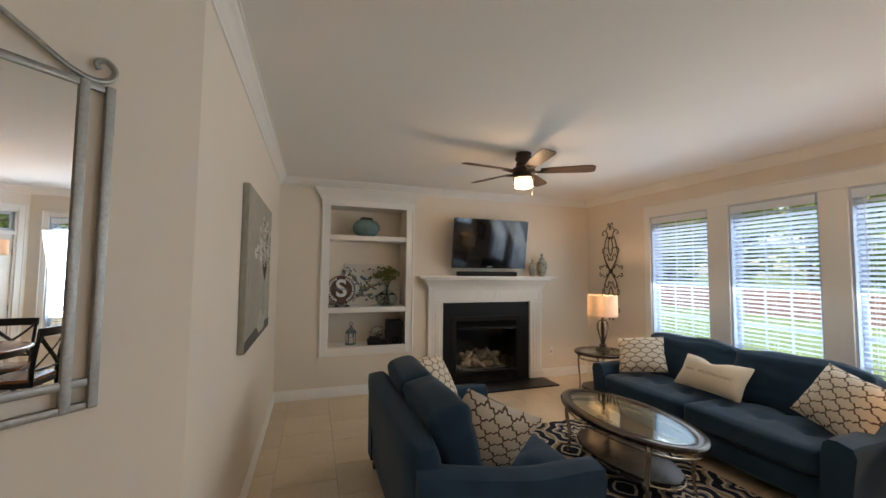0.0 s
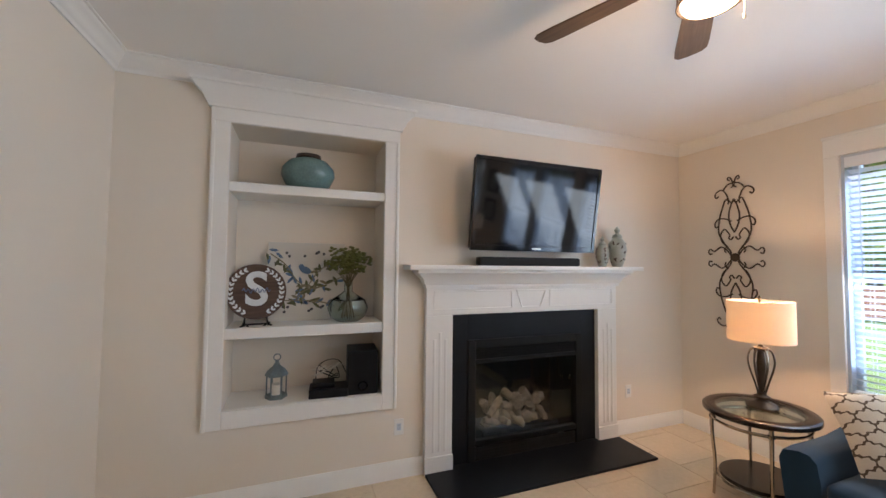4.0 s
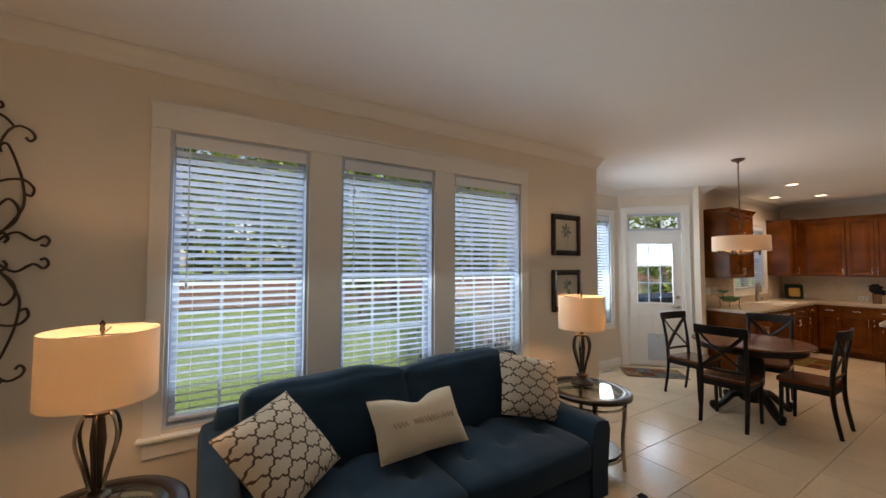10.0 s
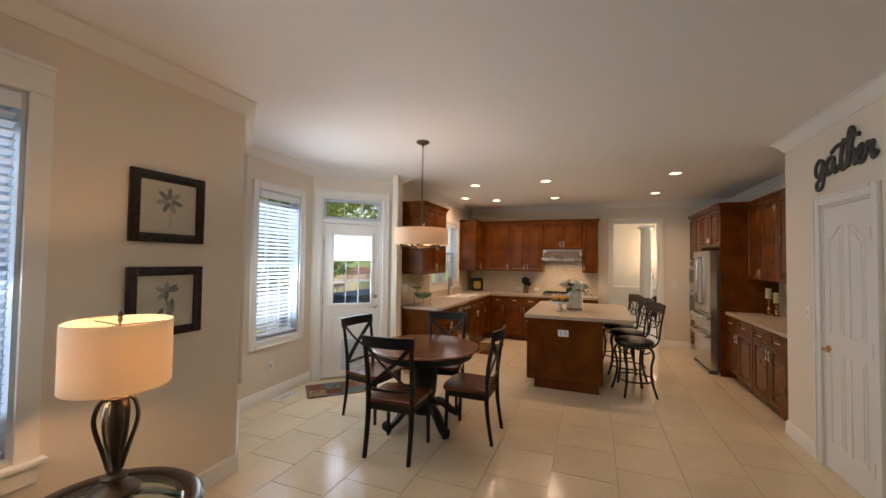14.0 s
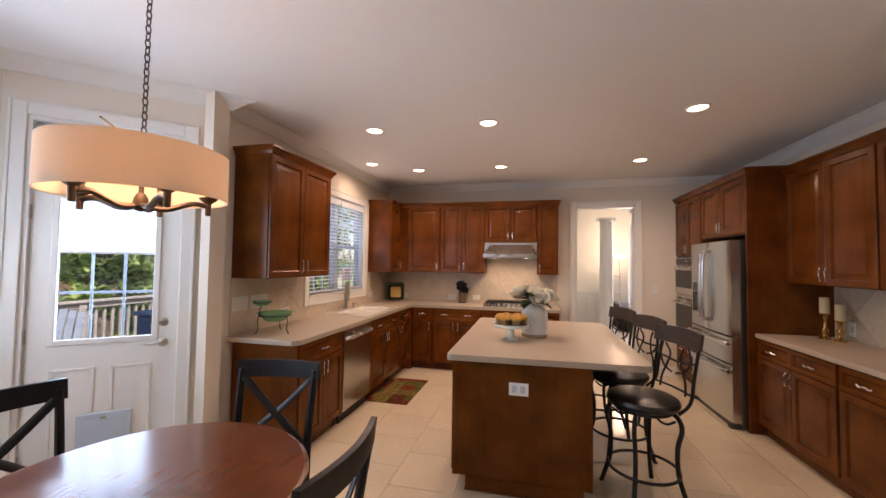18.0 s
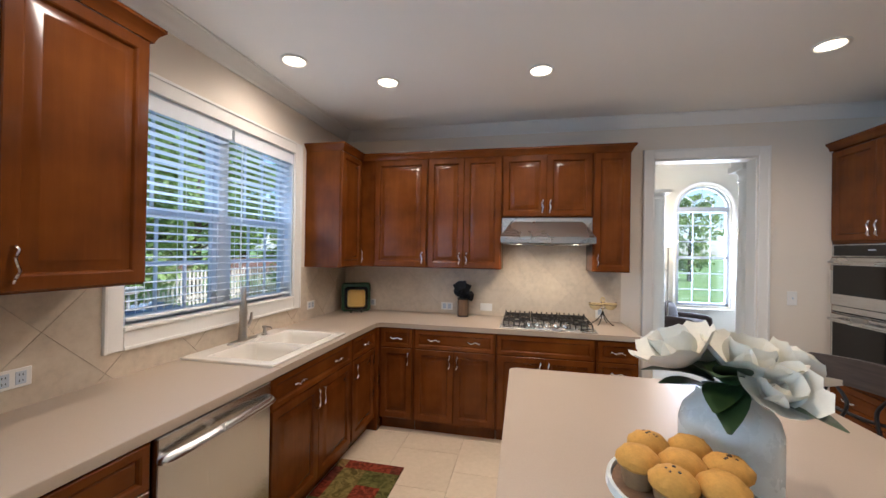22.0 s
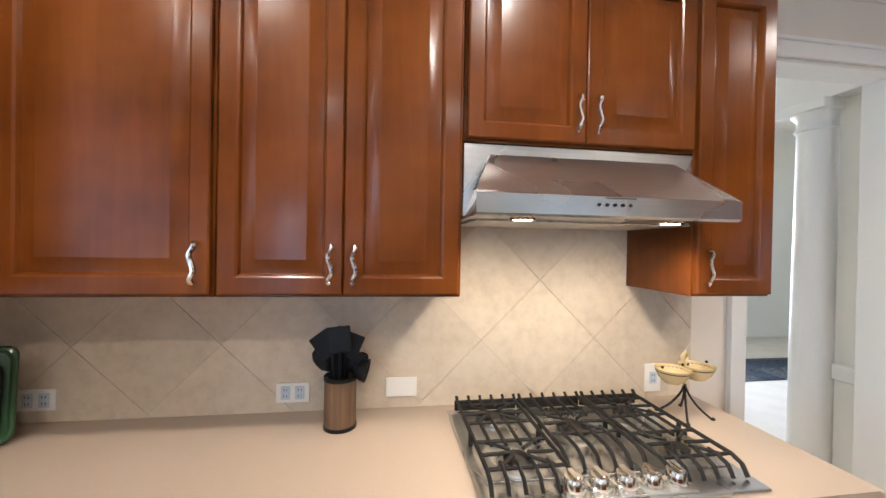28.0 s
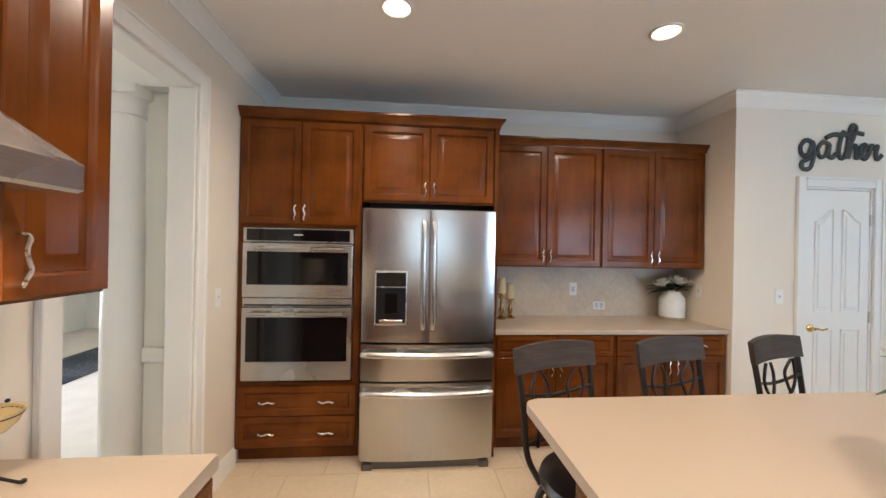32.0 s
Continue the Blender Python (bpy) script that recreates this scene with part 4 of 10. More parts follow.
inner = [(CX, SINK[1]), (CX, CY + 0.05), (CX - 0.015, CY + 0.015), (CX - 0.05, CY), (2.45, CY), (2.436, CY - 0.004), (2.43, CY - 0.016), (2.43, YR + 0.001), (XK - 0.001, YR + 0.001), (XK - 0.001, SINK[1])]
prism(bm, inner, 0.876, 0.914, 0.006)
tagged(part("countertop", bm, COUNTER), "beige solid-surface counter round the corner with the sink", "countertop")
slab([((FFX - 0.59, -4.216), 0), ((FFX - 0.59, RETURN_Y - 0.002), 0), ((FFX + 0.025, RETURN_Y - 0.002), 0), ((FFX + 0.025, -4.216), 0)][::-1], "beige solid-surface side counter")
slab([((3.35, -2.62), 0.03), ((2.09, -2.66), 0.06), ((2.09, -4.40), 0.06), ((3.36, -4.40), 0.03)][::-1], "large beige solid-surface island top with rounded corners", "island_top")

# ---- island ----
isl = thing("kitchen_island", pose(0, 0, 0), "dark cherry-stained kitchen island with plain end panel", "island")
part("body", rounded(2.435, -4.34, 0.105, 3.315, -2.70, 0.875, 0.003, 1), CAB, isl)
part("plinth", rounded(2.48, -4.30, 0.0, 3.235, -2.725, 0.1055, 0.002, 1), CAB, isl)
part("shoe_strip", rounded(2.474, -2.729, 0.0, 3.241, -2.715, 0.016, 0.004, 1), CAB_H, isl)
part("corner_post", rounded(3.29, -2.715, 0.105, 3.319, -2.695, 0.875, 0.003, 1), CAB, isl)
part("corner_post", rounded(2.431, -2.715, 0.105, 2.46, -2.695, 0.875, 0.003, 1), CAB, isl)
for k in range(4):
    w = 0.39
    d = part("island_door", mesh_of("island_door", raised_door(w, 0.60), CAB, angle=25), None, isl, at=pose(3.315, -2.74 - 0.40 * k - w, 0.115, 0, 0, 90))
    part("handle", PULLS[True], None, d, at=pose(w - 0.03 if k % 2 else 0.03, -0.0195, 0.51, 0, 90, 0))
    d = part("island_drawer", mesh_of("island_drawer", raised_door(w, 0.145), CAB_H, angle=25), None, isl, at=pose(3.315, -2.74 - 0.40 * k - w, 0.72, 0, 0, 90))
    part("handle", PULLS[False], None, d, at=pose(w / 2, -0.0195, 0.07))


def outlet(m, w=0.115, h=0.072, label="white double electrical outlet", kind="outlet", gang=2):
    o = thing("wall_outlet" if kind == "outlet" else "light_switch", m, label, kind)
    part("plate", rounded(-w / 2, -0.006, -h / 2, w / 2, -0.0003, h / 2, 0.003, 2), WHITE, o)
    for k in range(gang):
        c = (k - (gang - 1) / 2) * w / max(gang, 1) * 0.85
        if kind == "outlet":
            r = part("socket", rounded(c - 0.016, -0.008, -0.024, c + 0.016, -0.0055, 0.024, 0.004, 2), VINYL, o)
            for zz in (-0.011, 0.011):
                for xx in (-0.005, 0.005):
                    part("slot", rounded(c + xx - 0.001, -0.0086, zz - 0.004, c + xx + 0.001, -0.0079, zz + 0.004, 0, 1), BLACK, r, smooth=False)
        else:
            part("toggle", rounded(c - 0.005, -0.016, -0.006, c + 0.005, -0.0055, 0.010, 0.002, 1), VINYL, o)
    return o


outlet(pose(2.885, -2.70, 0.70, 0, 0, 180), 0.125, 0.082)
WR = lambda x, z: pose(x, YR + 0.012, z, 0, 0, 180)  # noqa: E731
outlet(WR(4.034, 0.985))
outlet(WR(3.647, 0.992), label="white blank cover plate beside the cooktop", gang=0)
outlet(WR(2.617, 0.994), 0.072, 0.115, gang=1)
outlet(pose(XK - 0.012, -5.36, 1.035, 0, 0, -90), 0.115, 0.072)
outlet(pose(XK - 0.012, -3.38, 1.03, 0, 0, -90), 0.115, 0.072)
outlet(pose(XK - 0.012, -3.02, 1.16, 0, 0, -90), 0.21, 0.115, "white three-gang switch plate", "switch", 3)
outlet(pose(XK - 0.012, -2.80, 1.16, 0, 0, -90), 0.165, 0.115, "white double blank switch plate", "switch", 0)
outlet(pose(4.84, YR + 0.012, 0.99, 0, 0, 180), 0.115, 0.072, "beige double outlet behind the dishes")
outlet(pose(XF + 0.012, -3.35, 1.16, 0, 0, 90), 0.072, 0.115, gang=1)
outlet(pose(XF + 0.012, -3.10, 1.01, 0, 0, 90), 0.115, 0.072)
outlet(pose(XF + 0.012, -4.02, 1.01, 0, 0, 90), 0.072, 0.115, gang=1)
outlet(pose(1.12, YR, 1.18, 0, 0, 180), 0.072, 0.115, "white single light switch plate", "switch", 1)
outlet(pose(0.50, RETURN_Y, 1.18, 0, 0, 0), 0.072, 0.115, "white single light switch plate", "switch", 1)
outlet(pose(XD, -1.95, 1.18, 0, 0, 90), 0.072, 0.115, "white single light switch plate", "switch", 1)
outlet(pose(2.117, YF, 0.36), 0.072, 0.115, gang=1)
outlet(pose(4.30, YF, 0.38), 0.072, 0.115, gang=1)
outlet(pose(*(M_B @ Vector((0.42, 0, 0.36))), 0, 0, -90), 0.072, 0.115, gang=1)

# ---- appliances ----
ovn = thing("wall_oven", pose(TF, -5.985, 0.565, 0, 0, 90), "stainless steel wall oven below a built-in microwave", "oven")
part("chassis", rounded(0.0, 0.0, 0.0, 0.735, 0.55, 1.062, 0.002, 1), STEEL_D, ovn)
part("control_panel", rounded(0.0, -0.030, 0.965, 0.735, -0.0005, 1.062, 0.004), STEEL, ovn)
part("display", rounded(0.022, -0.033, 0.974, 0.713, -0.029, 1.054, 0.002, 1), GLOSS_BLACK, ovn)
part("control_mark", rounded(0.335, -0.0345, 1.012, 0.395, -0.0325, 1.022, 0, 1), VINYL, ovn, smooth=False)


def oven_door(name, z0, z1, g0, g1):
    d = part(name, rounded(0.0, -0.040, z0, 0.735, -0.0005, z1, 0.006), STEEL, ovn)
    part("window", rounded(0.030, -0.043, g0, 0.705, -0.039, g1, 0.004), GLOSS_BLACK, d)
    h = bmesh.new()
    tube(h, [(0.055, -0.085, z1 - 0.035), (0.68, -0.085, z1 - 0.035)], 0.011, 10)
    for x in (0.075, 0.66):
        box(h, x - 0.008, -0.085, z1 - 0.043, x + 0.008, -0.038, z1 - 0.027, 0.002, 1)
    part("handle", h, STEEL, d)


oven_door("microwave_door", 0.585, 0.958, 0.672, 0.900)
part("vent_strip", rounded(0.0, -0.026, 0.520, 0.735, -0.0005, 0.580, 0.003), STEEL, ovn)
part("vent_slot", rounded(0.01, -0.028, 0.527, 0.725, -0.025, 0.537, 0, 1), BLACK, ovn, smooth=False)
oven_door("oven_door", 0.015, 0.515, 0.145, 0.450)

fr = thing("refrigerator", pose(0.985, -5.172, 0, 0, 0, 90), "stainless steel french-door refrigerator with water dispenser", "refrigerator")
W = 0.908
part("cabinet_body", rounded(0.004, 0.085, 0.03, W - 0.004, 0.74, 1.745, 0.006), STEEL_D, fr)
part("top_cap", rounded(0.004, 0.03, 1.745, W - 0.004, 0.70, 1.775, 0.006), STEEL_D, fr)


def bowed(x0, x1, z0, z1, bow=0.018, nx=10):
    """A door front that bows gently outward across its width."""
    bm = bmesh.new()
    cols = []
    for k in range(nx + 1):
        x = x0 + (x1 - x0) * k / nx
        t = (x - W / 2) / (W / 2)
        y = -bow * (1 - t * t) + 0.002
        e = 0.006 if k in (0, nx) else 0.0
        cols.append([bm.verts.new((x, y + e, z0 + 0.004)), bm.verts.new((x, y + e, z1 - 0.004)), bm.verts.new((x, 0.08, z1)), bm.verts.new((x, 0.08, z0))])
    for a, b in zip(cols, cols[1:]):
        for k in range(4):
            bm.faces.new((a[k], b[k], b[(k + 1) % 4], a[(k + 1) % 4]))
    bm.faces.new(cols[0])
    bm.faces.new(cols[-1][::-1])
    return bm


dl = part("left_door", bowed(0.0, W / 2 - 0.002, 0.862, 1.772), STEEL_V, fr)
dr = part("right_door", bowed(W / 2 + 0.002, W, 0.862, 1.772), STEEL_V, fr)
for d, x in ((dl, W / 2 - 0.038), (dr, W / 2 + 0.028)):
    h = bmesh.new()
    tube(h, smooth_line([(x, -0.02, 0.97), (x, -0.062, 0.99), (x, -0.074, 1.30), (x, -0.062, 1.65), (x, -0.02, 1.67)], 6), 0.020, 10, flat=0.55)
    part("handle", h, STEEL_V, d)
for nm, z0, z1 in (("middle_drawer", 0.600, 0.856), ("freezer_drawer", 0.060, 0.594)):
    d = part(nm, bowed(0.0, W, z0, z1), STEEL_V, fr)
    h = bmesh.new()
    z = z1 - 0.062
    tube(h, smooth_line([(0.035, -0.002, z), (0.05, -0.045, z), (W / 2, -0.068, z - 0.004), (W - 0.05, -0.045, z), (W - 0.035, -0.002, z)], 6), 0.022, 10, flat=0.6)
    part("handle", h, STEEL, d)
disp = part("dispenser", rounded(0.088, -0.016, 0.985, 0.305, 0.001, 1.350, 0.006), STEEL, dl)
part("dispenser_screen", rounded(0.098, -0.0185, 1.245, 0.295, -0.0155, 1.338, 0.002, 1), GLOSS_BLACK, disp)
part("dispenser_recess", rounded(0.098, -0.0188, 1.00, 0.295, -0.0152, 1.238, 0.004, 1), BLACK, disp)
part("dispenser_paddle", rounded(0.155, -0.026, 1.06, 0.24, -0.0188, 1.20, 0.006), GLOSS_BLACK, disp)
part("dispenser_tray", rounded(0.12, -0.024, 1.003, 0.275, -0.0186, 1.022, 0.003, 1), NICKEL, disp)
part("base_grille", rounded(0.03, 0.02, 0.0, W - 0.03, 0.10, 0.055, 0.004), STEEL_D, fr)
for x in (0.02, W - 0.09):
    part("foot_cover", rounded(x, -0.005, 0.0, x + 0.07, 0.05, 0.045, 0.008), STEEL_D, fr)
part("badge", rounded(W - 0.14, -0.004, 1.66, W - 0.06, 0.0015, 1.68, 0.001, 1), CHROME, dr)

dw = thing("dishwasher", S(-3.412), "stainless steel dishwasher with curved bar handle", "dishwasher")
part("tub", rounded(0.003, 0.01, 0.10, 0.597, 0.57, 0.868, 0.002, 1), BLACK, dw)
dd = part("door", rounded(0.004, -0.022, 0.115, 0.596, 0.0095, 0.868, 0.006), STEEL_V, dw)
h = bmesh.new()
tube(h, smooth_line([(0.02, -0.02, 0.792), (0.045, -0.052, 0.795), (0.30, -0.068, 0.800), (0.555, -0.052, 0.795), (0.58, -0.02, 0.792)], 6), 0.020, 10, flat=0.55)
part("handle", h, STEEL, dd)
part("kick_plate", rounded(0.005, 0.03, 0.0, 0.595, 0.045, 0.11, 0.002, 1), BLACK, dw)

hood = thing("range_hood", pose(3.489, YR + 0.002, 1.60, 0, 0, 180), "stainless steel under-cabinet range hood", "range hood")
HW = 0.748
part("back_box", rounded(0.0, -0.338, 0.002, HW, 0.0, 0.2245, 0.002, 1), STEEL, hood)
bm = bmesh.new()
IN = 0.078
rows = [(IN, -0.337, 0.192), (IN, -0.352, 0.190), (0.002, -0.505, 0.062), (0.0, -0.515, 0.056), (0.0, -0.515, 0.006), (0.002, -0.505, 0.0), (0.0, -0.337, 0.0)]
ends = [[bm.verts.new((x if s_ == 0 else HW - x, y, z)) for x, y, z in rows] for s_ in (0, 1)]
for k in range(len(rows)):
    j = (k + 1) % len(rows)
    bm.faces.new((ends[0][k], ends[0][j], ends[1][j], ends[1][k]))
bm.faces.new(ends[0][::-1])
bm.faces.new(ends[1])
part("canopy", bm, STEEL, hood, angle=14)
for s_ in (0, 1):
    for k in range(7):
        z = 0.085 + 0.012 * k
        x = 0.030 + 0.0052 * k
        part("vent_slot", rounded((x if s_ == 0 else HW - x) - 0.002, -0.420 + 0.006 * k, z, (x if s_ == 0 else HW - x) + 0.002, -0.350, z + 0.004, 0, 1), BLACK, hood, smooth=False)
FILTER = surface("aluminium_filter_mesh", (0.52, 0.50, 0.46), 0.45, 0.9, var=0.2, scale=60, fine=300, bump=0.5)
for k in range(3):
    part("filter", rounded(0.03 + k * 0.232, -0.37, -0.006, 0.03 + k * 0.232 + 0.224, -0.05, -0.0005, 0.002, 1), FILTER, hood)
HOOD_GLOW = glow("hood_lamp_glow", (1.0, 0.86, 0.62), 14.0)
for x in (0.15, 0.60):
    bm = bmesh.new()
    lathe(bm, [(0, -0.004), (0.026, -0.004), (0.034, -0.006), (0.036, -0.001), (0, -0.0005)], 20, (x, -0.43, 0))
    ring = part("lamp_ring", bm, CHROME, hood)
    bm = bmesh.new()
    lathe(bm, [(0, -0.0065), (0.025, -0.0062), (0.025, -0.0045), (0, -0.0045)], 20, (x, -0.43, 0))
    part("lamp_lens", bm, HOOD_GLOW, ring)
    p = hood.matrix_world @ Vector((x, -0.43, -0.02))
    lamp("hood_lamp", "SPOT", look(p, p + Vector((0, -0.35, -1))), 9.0, (1.0, 0.78, 0.50), radius=0.025, cone=140)
for k in range(5):
    b = bmesh.new()
    lathe(b, [(0, 0.004), (0.0042, 0.004), (0.005, 0.0), (0, 0)], 10, m=pose(0.325 + 0.022 * k, -0.515, 0.034, 90))
    part("button", b, BLACK, hood)
part("hood_mark", rounded(0.345, -0.5165, 0.050, 0.43, -0.5145, 0.054, 0, 1), STEEL_D, hood, smooth=False)

CAST = surface("black_cast_iron", (0.010, 0.009, 0.008), 0.6, spec=0.25, var=0.3, scale=20, fine=200, bump=0.15)
ck = thing("gas_cooktop", pose(3.482, YR + 0.080, 0.914, 0, 0, 180), "stainless steel gas cooktop with black cast-iron grates", "cooktop")
CW, CD = 0.745, 0.535
part("tray", rounded(0, -CD, 0.0005, CW, 0, 0.012, 0.006), STEEL, ck)
part("well", rounded(0.03, -CD + 0.10, 0.012, CW - 0.03, -0.025, 0.0155, 0.004, 1), STEEL, ck)
part("knob_panel", rounded(0.20, -CD + 0.006, 0.0125, CW - 0.20, -CD + 0.085, 0.019, 0.004), STEEL, ck)
for k in range(5):
    kn = bmesh.new()
    lathe(kn, [(0.031, 0.0), (0.031, 0.006), (0.026, 0.009), (0.0245, 0.028), (0.022, 0.032), (0, 0.032)], 24, (0.235 + 0.069 * k, -CD + 0.046, 0.019))
    kb = part("knob", kn, CHROME, ck)
    part("grip", rounded(0.235 + 0.069 * k - 0.008, -CD + 0.022, 0.0505, 0.235 + 0.069 * k + 0.008, -CD + 0.070, 0.060, 0.004, 2), CHROME, kb)
BURNERS = [(0.135, -0.13, 0.036), (0.135, -0.375, 0.042), (CW / 2, -0.22, 0.055), (CW - 0.135, -0.13, 0.042), (CW - 0.135, -0.375, 0.036)]
for x, y, r in BURNERS:
    b = bmesh.new()
    lathe(b, [(r * 1.35, 0.0155), (r * 1.3, 0.022), (r, 0.024), (r, 0.032), (0, 0.032)], 20, (x, y, 0))
    bb = part("burner", b, NICKEL, ck)
    b = bmesh.new()
    lathe(b, [(r * 0.92, 0.032), (r * 0.95, 0.038), (r * 0.8, 0.043), (0, 0.044)], 20, (x, y, 0))
    part("burner_cap", b, IRON, bb)
for gi, (g0, g1) in enumerate(((0.022, 0.248), (0.253, 0.492), (0.497, 0.723))):
    g = bmesh.new()
    y0, y1, zt = -0.018, -CD + (0.118 if gi == 1 else 0.040), 0.054
    ym = (y0 + y1) / 2
    box(g, g0, y0 - 0.012, 0.018, g1, y0, zt, 0.003, 1)
    spots = [(bx_, by_) for bx_, by_, _ in BURNERS if g0 < bx_ < g1]
    # long bars with raised back ends, bent down towards the front
    for k in range(6):
        x = g0 + 0.008 + (g1 - g0 - 0.016) * k / 5
        bar = [(x, y0 - 0.002, zt + 0.013), (x, y0 - 0.022, zt), (x, y1 + 0.050, zt), (x, y1 + 0.018, zt - 0.010), (x, y1, 0.018)]
        outer = k in (0, 5)
        gaps = [] if outer else sorted((by_ for _, by_ in spots), reverse=True)
        start = bar[:2]
        for by_ in gaps:
            if start[-1][1] - (by_ + 0.040) > 0.01:
                tube(g, start + [(x, by_ + 0.040, zt)], 0.0056, 6)
            start = [(x, by_ - 0.040, zt)]
        tube(g, start + bar[2:], 0.0062 if outer else 0.0056, 6)
    # cross bars beside every burner, and fingers that reach over it
    for bx_, by_ in spots:
        for dy in (-0.066, 0.066):
            if y1 + 0.03 < by_ + dy < y0:
                tube(g, [(g0 + 0.008, by_ + dy, zt - 0.002), (g1 - 0.008, by_ + dy, zt - 0.002)], 0.0052, 6)
        for a in (40, 140, 220, 320, 0, 180):
            c, s_ = math.cos(radians(a)), math.sin(radians(a))
            reach = min(0.098, abs(((g1 if c > 0 else g0) - bx_) / c) - 0.008)
            tube(g, [(bx_ + 0.026 * c, by_ + 0.026 * s_, zt), (bx_ + reach * c, by_ + reach * s_, zt - 0.002)], 0.0054, 6)
    for x in (g0 + 0.008, g1 - 0.008):
        box(g, x - 0.006, ym - 0.006, 0.0125, x + 0.006, ym + 0.006, zt - 0.004, 0.002, 1)
    part("grate", g, CAST, ck)

# ---- sink ----
sk = thing("kitchen_sink", pose(0, 0, 0.914), "cream double-bowl drop-in kitchen sink", "sink")
x0, y0, x1, y1 = SINK[0] - 0.03, SINK[1] - 0.02, SINK[2] + 0.03, SINK[3] + 0.02
bowls = [(x0 + 0.045, y0 + 0.05, x1 - 0.115, -4.485), (x0 + 0.045, -4.445, x1 - 0.115, y1 - 0.05)]
rim = bmesh.new()
xs = sorted({x0, bowls[0][0], bowls[0][2], x1})
ys = sorted({y0, y1, *[b[1] for b in bowls], *[b[3] for b in bowls]})
for a, b in zip(xs, xs[1:]):
    for c, d in zip(ys, ys[1:]):
        mx, my = (a + b) / 2, (c + d) / 2
        if any(q[0] < mx < q[2] and q[1] < my < q[3] for q in bowls):
            continue
        box(rim, a, c, 0.0, b, d, 0.014)
bmesh.ops.remove_doubles(rim, verts=rim.verts, dist=1e-5)
part("rim", rim, CERAMIC, sk, smooth=False)
edge = bmesh.new()
tube(edge, [(x0, y0, 0.0068), (x1, y0, 0.0068), (x1, y1, 0.0068), (x0, y1, 0.0068)], 0.0076, 8, True)
part("rim_edge", edge, CERAMIC, sk)
for q in bowls:
    bw = bmesh.new()
    loops = []
    for i, z in ((-0.006, 0.0145), (0.0, 0.016), (0.006, 0.010), (0.012, -0.02), (0.02, -0.14), (0.05, -0.175), (0.12, -0.182)):
        pts = []
        r = 0.05 if i > 0 else 0.003
        for cx, cy, a0 in ((q[2] - i - r, q[3] - i - r, 0), (q[0] + i + r, q[3] - i - r, 90), (q[0] + i + r, q[1] + i + r, 180), (q[2] - i - r, q[1] + i + r, 270)):
            for k in range(5):
                a = radians(a0 + 22.5 * k)
                pts.append(bw.verts.new((cx + r * math.cos(a), cy + r * math.sin(a), z)))
        loops.append(pts)
    for a, b in zip(loops, loops[1:]):
        for k in range(len(a)):
            bw.faces.new((a[k], a[(k + 1) % len(a)], b[(k + 1) % len(a)], b[k]))
    bw.faces.new(loops[-1])
    bo = part("bowl", bw, CERAMIC, sk)
    dn = bmesh.new()
    lathe(dn, [(0.042, -0.1815), (0.040, -0.178), (0.020, -0.180), (0, -0.1812)], 18, ((q[0] + q[2]) / 2, (q[1] + q[3]) / 2, 0))
    part("drain", dn, NICKEL, bo)
fc = thing("kitchen_faucet", pose(5.058, -4.465, 0.928), "satin nickel pull-down kitchen faucet", "faucet")
bm = bmesh.new()
pts = [(0.030 * math.cos(a), 0.13 * math.sin(a)) for a in [2 * math.pi * k / 28 for k in range(28)]]
prism(bm, pts, 0.0, 0.008, 0.003)
part("base_plate", bm, NICKEL, fc)
bm = bmesh.new()
lathe(bm, [(0.030, 0.008), (0.028, 0.02), (0.024, 0.10), (0.022, 0.17), (0.021, 0.20)], 20)
tube(bm, smooth_line([(0, 0, 0.19), (0.0, 0, 0.26), (-0.02, 0, 0.315), (-0.07, 0, 0.34), (-0.12, 0, 0.315), (-0.135, 0, 0.27)], 6), 0.0155, 12)
part("spout", bm, NICKEL, fc, at=pose(0, 0, 0, 0, 0, -50))
bm = bmesh.new()
lathe(bm, [(0, 0.0), (0.022, 0.0), (0.024, 0.02), (0.020, 0.08), (0.0165, 0.10), (0, 0.10)], 16, m=pose(-0.138, 0, 0.175, 0, 0, 0))
part("spray_head", bm, NICKEL, fc, at=pose(0, 0, 0, 0, 0, -50))
bm = bmesh.new()
tube(bm, smooth_line([(0, -0.02, 0.09), (0, -0.05, 0.095), (-0.01, -0.058, 0.13), (-0.015, -0.06, 0.175)], 5), 0.010, 8, taper=lambda k: 1.2 - 0.5 * k)
part("lever", bm, NICKEL, fc)
sd = thing("soap_dispenser", pose(5.045, -4.655, 0.928), "satin nickel soap dispenser by the sink", "soap dispenser")
bm = bmesh.new()
lathe(bm, [(0.022, 0), (0.020, 0.01), (0.011, 0.014), (0.010, 0.045), (0.016, 0.05), (0.016, 0.062), (0, 0.066)], 16)
part("pump", bm, NICKEL, sd)
bm = bmesh.new()
tube(bm, [(0, 0, 0.058), (-0.05, 0, 0.056), (-0.06, 0, 0.048)], 0.005, 8)
part("nozzle", bm, NICKEL, sd)

